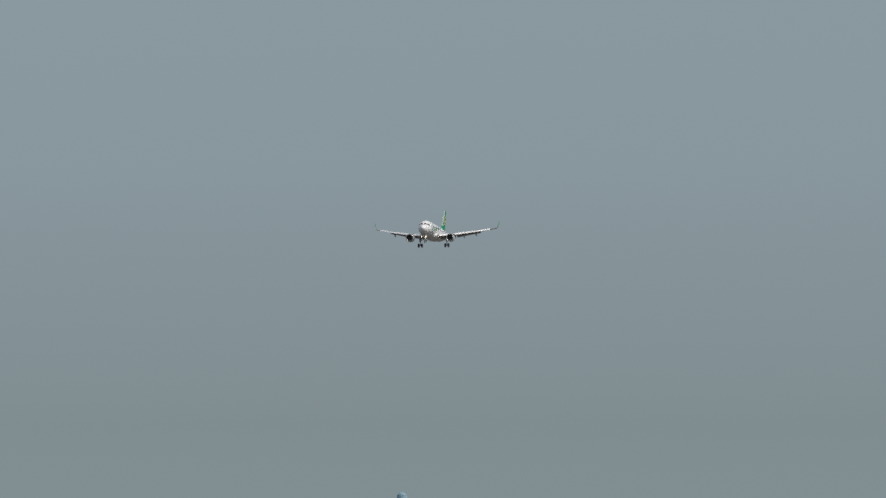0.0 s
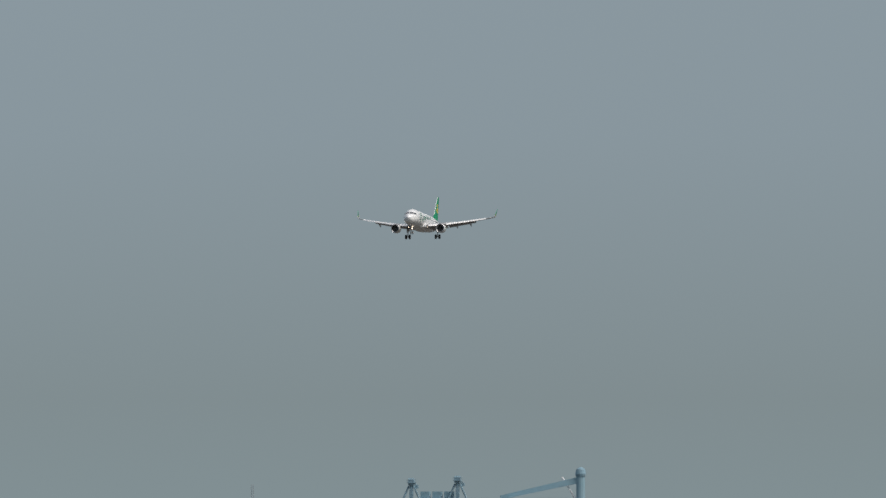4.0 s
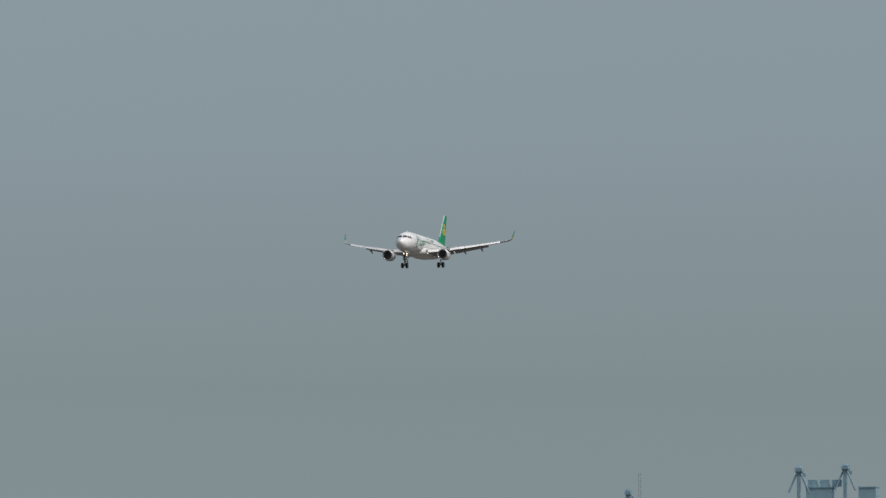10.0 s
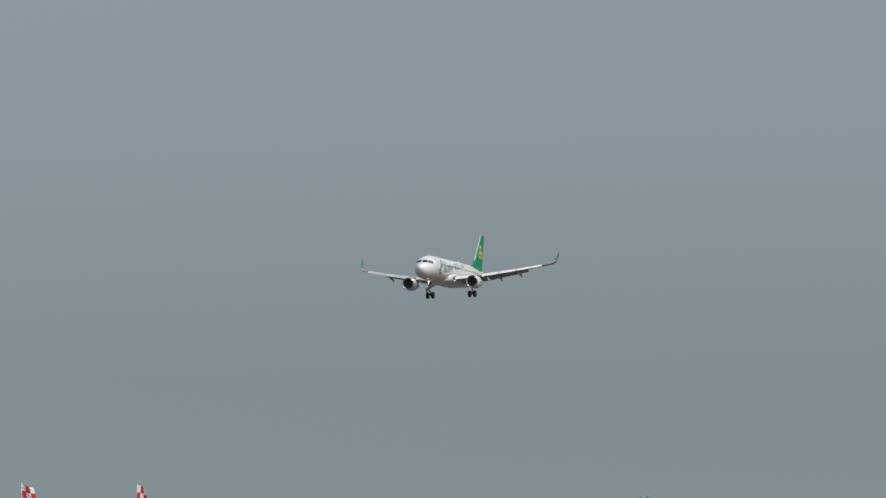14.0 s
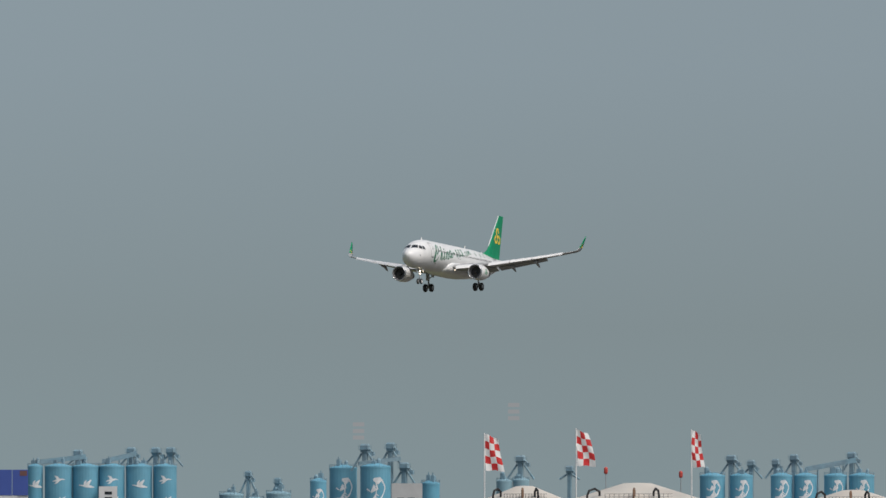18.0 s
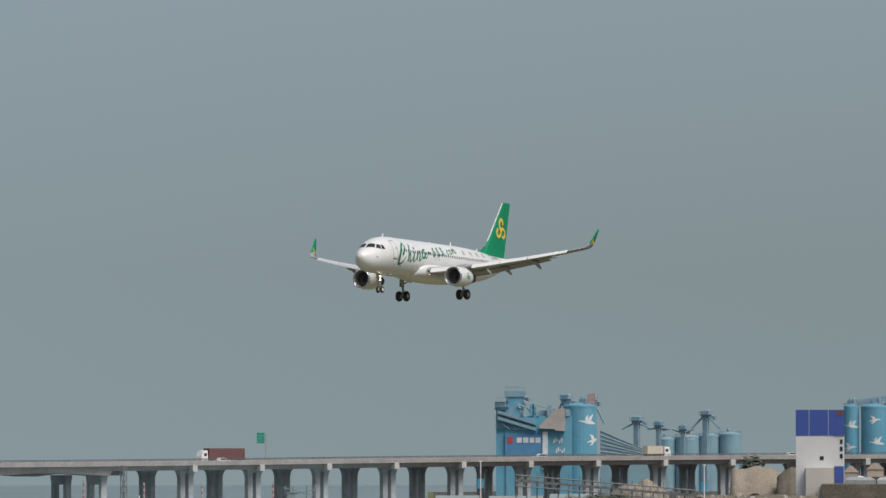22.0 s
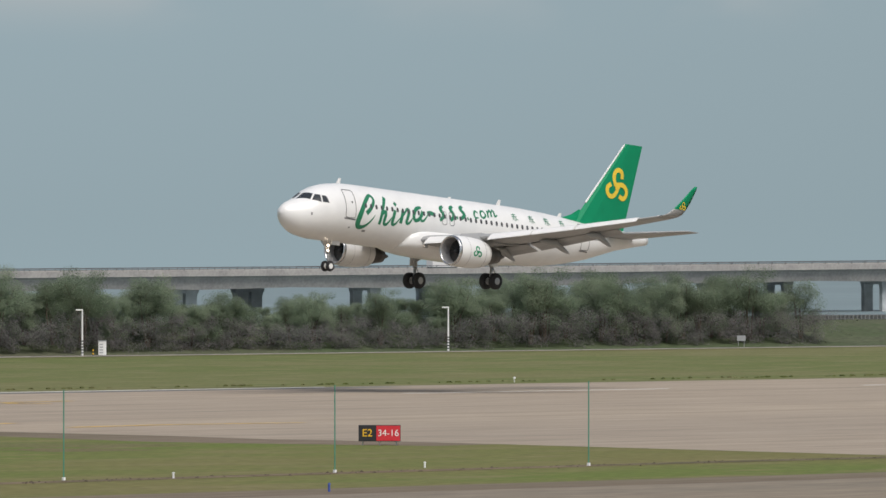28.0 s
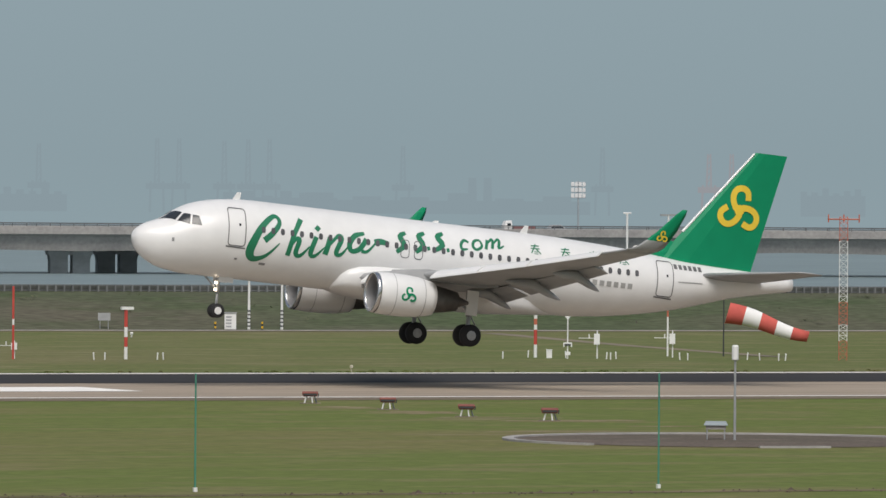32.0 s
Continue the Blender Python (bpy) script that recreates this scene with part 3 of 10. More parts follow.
def deck_at(az, back=0.0):
    """A point of the near deck's centre line in the direction az from the roof, pushed back by some metres, and the way along it."""
    if az < 0.91:
        c = Vector((math.sin(az), math.cos(az))) * NEAR_P / math.cos(az - NEAR_N)
        along = Vector((math.cos(NEAR_N), -math.sin(NEAR_N)))
    else:
        k = 0.91 - math.asin(NEAR_P / math.cos(0.81) / 3100.0)
        r, dr = 3100.0 * math.sin(az - k), 3100.0 * math.cos(az - k)
        c = Vector((math.sin(az), math.cos(az))) * r
        along = (Vector((math.sin(az), math.cos(az))) * dr + Vector((math.cos(az), -math.sin(az))) * r).normalized()
    out = Vector((-along.y, along.x))
    return c + out * back, along


def deck_z(az):
    """Height of the carriageway's parapet top, fitted to the camera's view; it rises to the north."""
    return float(np.interp(az, (0.3, 0.485, 0.58, 0.70, 0.75, 0.80, 0.954, 0.99, 1.02, 1.05, 1.074, 1.096, 1.11, 1.138, 1.17, 1.3), (4.85, 4.76, 5.12, 5.78, 6.05, 6.6, 9.1, 9.65, 9.88, 10.25, 10.72, 11.25, 11.7, 12.45, 12.95, 14.1)))


def beside(az, back):
    """As deck_at, for a point that itself lies in the direction az; also the deck's own direction there."""
    a = az
    for _ in range(8):
        (x, y), along = deck_at(a, back)
        a += az - math.atan2(x, y)
    (x, y), along = deck_at(a, back)
    return (x, y), along, a


PIERS = [NEAR_N + math.atan((345.5 + 49.4 * k) / NEAR_P) for k in range(-10, 21)]
PIERS += [0.9124 + 0.01545 * k for k in range(9)] + [1.0514, 1.062, 1.0778] + [1.0880 + 0.00806 * k for k in range(17)]
M_BEARING = material("pale_bearing_concrete", (0.50, 0.49, 0.47), 0.9, vary=0.12, scale=0.8)
bridge = thing("viaduct", "long pale concrete sea viaduct on twin-column piers", "bridge", kind="structure")


def pier_mesh(wide, gap, deep, high, flare=1.0):
    """Two columns along the deck's line, flared at the top, on one footing."""
    bm = B()
    for s in (-1, 1):
        rings = []
        for z, k in ((0, 1 + 0.16 * flare), (-0.5, 1 + 0.1 * flare), (-1.1, 1 + 0.05 * flare), (-2.4, 1.0), (-high, 1.0)):
            x0, x1, y = gap / 2, wide / 2 * k, deep / 2 * (1 + (k - 1) * 1.5)
            rings.append([(s * x0, -y, z), (s * x0, y, z), (s * x1, y, z), (s * x1, -y, z)])
        loft(bm, rings)
    box(bm, -wide / 2 * 1.12, wide / 2 * 1.12, -deep / 2 * 1.1, deep / 2 * 1.1, -0.9, 0.45)
    box(bm, -wide / 2 * 1.3, wide / 2 * 1.3, -deep, deep, -high - 1, -high + 0.9)
    bmesh.ops.recalc_face_normals(bm, faces=bm.faces)
    return finish("pier", bm, M_PIER)


def wall_pier_mesh(long, thick, apart, high, sill=None):
    """Two wall columns side by side across the deck, flared at the top and tied by a crossbeam, filled in below the sill if there is one."""
    bm = B()
    for s in (-1, 1):
        rings = []
        for z, k in ((0.45, 1.22), (-0.3, 1.18), (-0.9, 1.06), (-1.8, 1.0), (-high, 1.0)):
            x, y0, y1 = long / 2 * k, s * (apart / 2 - thick / 2 * k), s * (apart / 2 + thick / 2 * k)
            rings.append([(-x, y0, z), (x, y0, z), (x, y1, z), (-x, y1, z)])
        loft(bm, rings)
    box(bm, -long / 2 * 1.04, long / 2 * 1.04, -apart / 2 + 0.3, apart / 2 - 0.3, -0.7, 0.45)
    if sill:
        box(bm, -long / 2 * 0.98, long / 2 * 0.98, -apart / 2 + 0.2, apart / 2 - 0.2, -high, -sill)
        box(bm, -long / 2 * 0.98, long / 2 * 0.98, -apart / 2 + 0.2, apart / 2 - 0.2, -2.0, -0.6)
    box(bm, -long / 2 * 1.35, long / 2 * 1.35, -apart / 2 - 1.2, apart / 2 + 1.2, -high - 1, -high + 0.7)
    bmesh.ops.recalc_face_normals(bm, faces=bm.faces)
    return finish("pier", bm, M_PIER)


PIER_TALL, PIER_SLIM = wall_pier_mesh(2.6, 1.0, 5.7, 10.5), pier_mesh(4.7, 1.3, 1.5, 16.0, 2.2)
PIER_NEAR = pier_mesh(6.7, 0.8, 1.7, 10.5, 1.0)
PIER_WINDOW = wall_pier_mesh(2.0, 1.1, 5.0, 10.5, 5.8)


def bay_shift(a, back):
    """How far the piers of the second deck stand off those of the first."""
    return float(np.interp(a, (0.35, 0.49, 0.55, 0.58, 0.81, 0.905, 0.91, 1.03, 1.08), (0.0054, 0.0056, 0.0067, 0.0072, 0.0074, 0.0074, -0.0068, -0.0052, -0.0046))) if back else 0.0


for back in (0.0, 14.0):
    for a in PIERS:
        az = a + bay_shift(a, back)
        (x, y), along = deck_at(az)
        az += back * (along.x * math.sin(az) + along.y * math.cos(az)) / math.hypot(x, y)
        (x, y), along = deck_at(az, back + (0.0 if back or a > 1.08 else 1.2))
        slim = a > 1.08
        ob = new("pier", PIER_SLIM if slim else PIER_WINDOW if a > 1.055 else PIER_TALL if a > 0.8 else PIER_NEAR)
        ob.parent = bridge
        z = deck_z(az) - (3.0 if slim else 4.45)
        ob.matrix_basis = pose(x, y, z, 0, 0, math.degrees(math.atan2(along.y, along.x))) @ Matrix.Diagonal((1, 1, max(0.6, (z + 5.0) / (16.0 if slim else 10.5)), 1))
        if slim and not back:
            bm = B()
            box(bm, -3.2, -1.5, -6.9, -5.2, -0.3, 1.5, pose(x, y, z, 0, 0, math.degrees(math.atan2(along.y, along.x))))
            part("bearing_block", bm, M_BEARING, bridge, "pale concrete bearing block")
    marks = [NEAR_N + math.atan((345.5 + 49.4 * k) / NEAR_P) for k in range(-11, -10)] + [a + bay_shift(a, back) for a in PIERS] + [1.3]
    for a0, a1 in zip(marks, marks[1:]):
        deep = 2.9 if a0 < 1.075 else 1.8
        rings, kerbs = [], {-1: [], 1: []}
        for j in range(7):
            az = a0 + (a1 - a0) * j / 6
            (x, y), along = deck_at(az, back)
            out = Vector((-along.y, along.x))
            top = deck_z(az) - 1.1
            hang = deep + (1.0 * (abs(j - 3) / 3) ** 1.6 - 0.75 if 1.045 < a0 < 1.075 else 0.35 * abs(j - 3) / 3 if deep > 2.5 else 0.0)
            rings.append([(x + out.x * o, y + out.y * o, top + z) for o, z in ((-6.6, 0), (6.2, 0), (6.2, -0.45), (4.9, -0.85), (4.3, -hang), (-4.6, -hang), (-5.3, -0.85), (-6.6, -0.45))])
            for s in (-1, 1):
                sl = -0.4 if s < 0 else 0.0
                kerbs[s].append([(x + out.x * o, y + out.y * o, top + z) for o, z in ((s * 6.2 + sl, -0.3), (s * 6.3 + sl, 0.75), (s * 5.9 + sl, 0.75), (s * 5.8 + sl, -0.02))])
        bm = B()
        loft(bm, rings)
        bmesh.ops.recalc_face_normals(bm, faces=bm.faces)
        span = part("deck_span", bm, M_CONC, bridge)
        for s in (-1, 1):
            bm = B()
            loft(bm, kerbs[s])
            bmesh.ops.recalc_face_normals(bm, faces=bm.faces)
            part("parapet", bm, M_CONC, span)
    bm = B()
    az = 0.2
    while az < 1.28:
        (x, y), along = deck_at(az, back - 6.5)
        top = deck_z(az) - 0.35
        m = pose(x, y, top, 0, 0, math.degrees(math.atan2(along.y, along.x)))
        box(bm, -0.06, 0.06, -0.05, 0.05, -0.05, 0.6, m)
        step = 4.0
        box(bm, 0.0, step, -0.05, 0.05, 0.46, 0.6, m)
        box(bm, 0.0, step, -0.04, 0.04, 0.18, 0.26, m)
        r = Vector((x, y)).length
        az += step * max(0.2, abs(along.x * y - along.y * x) / r) / r
    tagged(part("guard_rail", bm, material("weathered_rail_steel", (0.12, 0.125, 0.13), 0.6, vary=0.15, scale=0.5), bridge, "thin steel guard rail"), kind="stuff")


# ---- the airliner: nose at the origin, +x ahead, +y its port side ----
HULL = np.array([
    (0.00, -0.36, 0.02, 0.02), (0.10, -0.37, 0.30, 0.32), (0.32, -0.42, 0.55, 0.60), (0.70, -0.47, 0.84, 0.90), (1.40, -0.50, 1.20, 1.22),
    (2.20, -0.31, 1.50, 1.58), (3.00, -0.14, 1.70, 1.84), (4.00, 0.0, 1.85, 1.98), (5.20, 0.09, 1.95, 2.06), (6.50, 0.125, 1.985, 2.095),
    (22.5, 0.125, 1.985, 2.095), (25.0, 0.14, 1.95, 2.02), (28.0, 0.25, 1.74, 1.755), (31.0, 0.43, 1.32, 1.30), (34.0, 0.82, 0.84, 0.79),
    (36.4, 1.05, 0.48, 0.49), (37.57, 1.13, 0.30, 0.34)])


def hull_at(s):
    """Centre height, half width and half height of the hull at s metres behind the nose."""
    i = int(np.clip(np.searchsorted(HULL[:, 0], s) - 1, 0, len(HULL) - 2))
    p = HULL[max(i - 1, 0):i + 3] if 0 < i < len(HULL) - 2 else None
    if p is None or len(p) < 4:
        return [float(np.interp(s, HULL[:, 0], HULL[:, k])) for k in (1, 2, 3)]
    h = p[2, 0] - p[1, 0]
    t = (s - p[1, 0]) / h
    out = []
    for k in (1, 2, 3):
        def tangent(a, b, c):
            d0, d1 = (b[k] - a[k]) / (b[0] - a[0]), (c[k] - b[k]) / (c[0] - b[0])
            return 0.0 if d0 * d1 <= 0 else 2 * d0 * d1 / (d0 + d1)
        m0, m1 = tangent(p[0], p[1], p[2]) * h, tangent(p[1], p[2], p[3]) * h
        out.append(float((2 * t**3 - 3 * t**2 + 1) * p[1, k] + (t**3 - 2 * t**2 + t) * m0 + (-2 * t**3 + 3 * t**2) * p[2, k] + (t**3 - t**2) * m1))
    return out


def skin(s, ang, lift=0.0, side=1):
    """A point on the hull: ang in degrees from the top down the port (or starboard) side."""
    zc, w, h = hull_at(s)
    a = radians(ang)
    return Vector((-s, side * (w + lift) * math.sin(a), zc + (h + lift) * math.cos(a)))


def skin_z(s, z, lift=0.0, side=1):
    zc, w, h = hull_at(s)
    k = max(-0.999, min(0.999, (z - zc) / h))
    return skin(s, math.degrees(math.acos(k)), lift, side)


def decal(bm, quad, n=3, m=3, lift=0.012, side=1, by_angle=False):
    """A patch of four (s, z) or (s, angle) corners laid onto the hull."""
    put = skin if by_angle else skin_z
    grid = []
    for i in range(n + 1):
        row = []
        for j in range(m + 1):
            u, v = i / n, j / m
            a = [(1 - u) * quad[0][k] + u * quad[1][k] for k in (0, 1)]
            b = [(1 - u) * quad[3][k] + u * quad[2][k] for k in (0, 1)]
            row.append(bm.verts.new(put((1 - v) * a[0] + v * b[0], (1 - v) * a[1] + v * b[1], lift, side)))
        grid.append(row)
    for i in range(n):
        for j in range(m):
            bm.faces.new((grid[i][j], grid[i + 1][j], grid[i + 1][j + 1], grid[i][j + 1]))
    return bm


def ribbon(bm, pts, widths, lift=0.014, side=1):
    """A brush stroke along (s, z) points on the hull, with a width at each point."""
    p = [Vector(q) for q in pts]
    fine, fw = [], []
    for i in range(len(p) - 1):
        a, b = p[max(i - 1, 0)], p[min(i + 2, len(p) - 1)]
        for t in (0.0, 0.25, 0.5, 0.75):
            h = [0.5 * (2 * p[i][k] + (p[i + 1][k] - a[k]) * t + (2 * a[k] - 5 * p[i][k] + 4 * p[i + 1][k] - b[k]) * t * t + (3 * p[i][k] - a[k] - 3 * p[i + 1][k] + b[k]) * t**3) for k in (0, 1)]
            fine.append(Vector(h))
            fw.append(widths[i] + (widths[i + 1] - widths[i]) * t)
    fine.append(p[-1])
    fw.append(widths[-1])
    rows = []
    for i, q in enumerate(fine):
        d = (fine[min(i + 1, len(fine) - 1)] - fine[max(i - 1, 0)]).normalized()
        n = Vector((-d.y, d.x)) * fw[i] / 2
        rows.append([bm.verts.new(skin_z(q.x + n.x * k, q.y + n.y * k, lift, side)) for k in (-1, 0, 1)])
    for a, b in zip(rows, rows[1:]):
        for k in (0, 1):
            bm.faces.new((a[k], a[k + 1], b[k + 1], b[k]))
    return bm


def foil(s, chord, thick, y, z, twist=0.0, n=9):
    """A wing section ring at span y: leading edge s metres behind the nose."""
    pts = []
    up, lo = [], []
    for i in range(n + 1):
        t = 0.5 - 0.5 * math.cos(math.pi * i / n)
        h = 5 * thick * chord * (0.2969 * math.sqrt(t) - 0.126 * t - 0.3516 * t * t + 0.2843 * t**3 - 0.1036 * t**4)
        up.append((t * chord, h * 1.1))
        lo.append((t * chord, -h * 0.85))
    for c, h in up + lo[-2:0:-1]:
        pts.append((-(s + c), y, z + h - c * math.tan(twist)))
    return pts


M_NAMEBAR = material("soft_grey_lettering", (0.33, 0.33, 0.32), 0.5)
M_PANE = material("cabin_window_pane", (0.085, 0.085, 0.09), 0.2, vary=0.15, per_object=0.3)


def curls(bm, put, n=3):
    """Three curling arms round a hub; put takes (u, v, lift), the arms reach about 1.1."""
    hub = [put(0.27 * math.cos(radians(90 + 60 * k)), 0.27 * math.sin(radians(90 + 60 * k)), 0.018) for k in range(6)]
    bm.faces.new([bm.verts.new(p) for p in hub])
    arm = [Vector(p) for p in ((0.02, 0.0), (-0.22, 0.14), (-0.36, 0.42), (-0.36, 0.76), (-0.17, 1.01), (0.14, 1.05), (0.37, 0.88), (0.42, 0.5))]
    fine = []
    for i in range(len(arm) - 1):
        a, b, c, d = arm[max(i - 1, 0)], arm[i], arm[i + 1], arm[min(i + 2, len(arm) - 1)]
        for t in [k / n for k in range(n)]:
            fine.append(0.5 * (2 * b + (c - a) * t + (2 * a - 5 * b + 4 * c - d) * t * t + (3 * b - a - 3 * c + d) * t ** 3))
    fine.append(arm[-1])
    for turn in (0, 120, 240):
        c, q = math.cos(radians(turn)), math.sin(radians(turn))
        rows = []
        for i, p in enumerate(fine):
            d = (fine[min(i + 1, len(fine) - 1)] - fine[max(i - 1, 0)]).normalized()
            w = Vector((-d.y, d.x)) * (0.15 + 0.06 * max(0.0, 1 - i / 4))
            rows.append([bm.verts.new(put(x * c - y * q, x * q + y * c, turn / 20000)) for x, y in (p - w, p + w)])
        for a, b in zip(rows, rows[1:]):
            bm.faces.new((a[0], a[1], b[1], b[0]))
    return bm



def build_airliner():
    jet = thing("airliner", "white twin-engine airliner with green tail landing, wheels down", "airplane")
    # hull
    bm = B()
    stations = [0.0, 0.04, 0.1, 0.2, 0.32, 0.5, 0.75, 1.05, 1.4, 1.8, 2.2, 2.6, 3.0, 3.5, 4.0, 4.6, 5.2, 5.9, 6.5, 9, 12, 15, 18, 21, 22.5, 23.7, 25, 26.5, 28, 29.5, 31, 32.5, 34, 35.3, 36.4, 37.1, 37.57]
    seg = 48
    loft(bm, [[skin(s, 360.0 * i / seg) for i in range(seg)] for s in stations])
    hull = part("fuselage", bm, M_SKIN, jet, smooth=True)
    bm = B()
    spin(bm, [(0.15, -37.5), (0.2, -37.62), (0.13, -37.66)], (0, 0, 1.13), "x", 16)
    part("exhaust_cone", bm, M_NOZZLE, hull, smooth=True)
    # belly fairing
    bm = B()
    rings = []
    for s, w, h, z in ((10.95, 1.1, 0.2, -1.66), (11.15, 1.66, 0.52, -1.42), (11.5, 1.94, 0.76, -1.28), (12.1, 2.1, 0.94, -1.22), (13.0, 2.2, 1.03, -1.22), (14.5, 2.24, 1.08, -1.23), (18.0, 2.24, 1.09, -1.25), (20.0, 2.0, 0.98, -1.32), (22.0, 1.4, 0.66, -1.45), (23.8, 0.4, 0.2, -1.75)):
        ring = []
        for i in range(40):
            a = 2 * math.pi * i / 40
            c, q = math.cos(a), math.sin(a)
            ring.append((-s, w * math.copysign(abs(q) ** 0.72, q), z + h * math.copysign(abs(c) ** 0.72, c)))
        rings.append(ring)
    loft(bm, rings)
    part("belly_fairing", bm, M_SKIN, jet, smooth=True)
    # cockpit panes
    for side in (1, -1):
        for quad in (((1.34, 6), (1.94, 42), (2.34, 29.5), (2.0, 3.5)), ((2.03, 47), (2.60, 62.5), (2.70, 43), (2.40, 34.5)), ((2.71, 63), (3.20, 68.5), (3.10, 51), (2.80, 46))):
            bm = B()
            decal(bm, quad, 6, 5, 0.014, side, True)
            part("cockpit_window", bm, M_GLASS, hull, "dark cockpit glass")
            bm = B()
            for (s0, a0), (s1, a1) in zip(quad, quad[1:] + quad[:1]):
                grid = []
                for k in range(5):
                    f = k / 4
                    p = skin(s0 + (s1 - s0) * f, a0 + (a1 - a0) * f, 0.02, side)
                    q = skin(s0 + (s1 - s0) * f + 0.02, a0 + (a1 - a0) * f + 0.9, 0.02, side)
                    grid.append((bm.verts.new(p), bm.verts.new(q)))
                for p, q in zip(grid, grid[1:]):
                    bm.faces.new((p[0], q[0], q[1], p[1]))
            part("window_frame", bm, M_SEAM, hull, "dark seal round a cockpit pane")
        # cabin windows: rounded panes
        for i in range(41):
            s = 6.42 + 0.533 * i
            if s > 28.3:
                continue
            z = 0.70 + max(0, s - 24) * 0.012
            bm = B()
            ring = []
            for k in range(10):
                a = 2 * math.pi * k / 10
                ring.append(bm.verts.new(skin_z(s + 0.12 + 0.115 * math.copysign(abs(math.cos(a)) ** 0.7, math.cos(a)), z + 0.165 * math.copysign(abs(math.sin(a)) ** 0.7, math.sin(a)), 0.019, side)))
            bm.faces.new(ring if side < 0 else ring[::-1])
            part("cabin_window", bm, M_PANE, hull)
        # doors: thin rounded gap round each, a small pane and a sill line
        for s0, s1, z0, z1, t in ((4.64, 5.56, -0.28, 1.66, 0.05), (29.12, 30.1, -0.30, 1.56, 0.05), (14.26, 14.72, 0.12, 1.04, 0.04), (15.02, 15.48, 0.12, 1.04, 0.04)):
            path, r = [], 0.16
            for cx, cz, a0 in ((s1 - r, z1 - r, 0), (s0 + r, z1 - r, 90), (s0 + r, z0 + r, 180), (s1 - r, z0 + r, 270)):
                path += [(cx + r * math.cos(radians(a0 + 30 * k)), cz + r * math.sin(radians(a0 + 30 * k))) for k in range(4)]
            full = []
            for (p0, q0), (p1, q1) in zip(path, path[1:] + path[:1]):
                n = max(1, int(math.hypot(p1 - p0, q1 - q0) / 0.2))
                full += [(p0 + (p1 - p0) * k / n, q0 + (q1 - q0) * k / n) for k in range(n)]
            full.append(full[0])
            bm = B()
            ribbon(bm, full, [t] * len(full), 0.017, side)
            part("door", bm, M_SEAM, hull, "dark gap round a cabin door")
            if z1 - z0 > 1.5:
                bm = B()
                ribbon(bm, ((s0 - 0.1, z0 - 0.07), (s1 + 0.05, z0 - 0.1)), (0.07, 0.07), 0.018, side)
                part("sill", bm, M_SEAM, hull, "dark door sill")
                bm = B()
                ribbon(bm, ((s0 + 0.55, z0 + 1.1), (s0 + 0.66, z0 + 1.1)), (0.13, 0.13), 0.018, side)
                part("door_pane", bm, M_GLASS, hull)
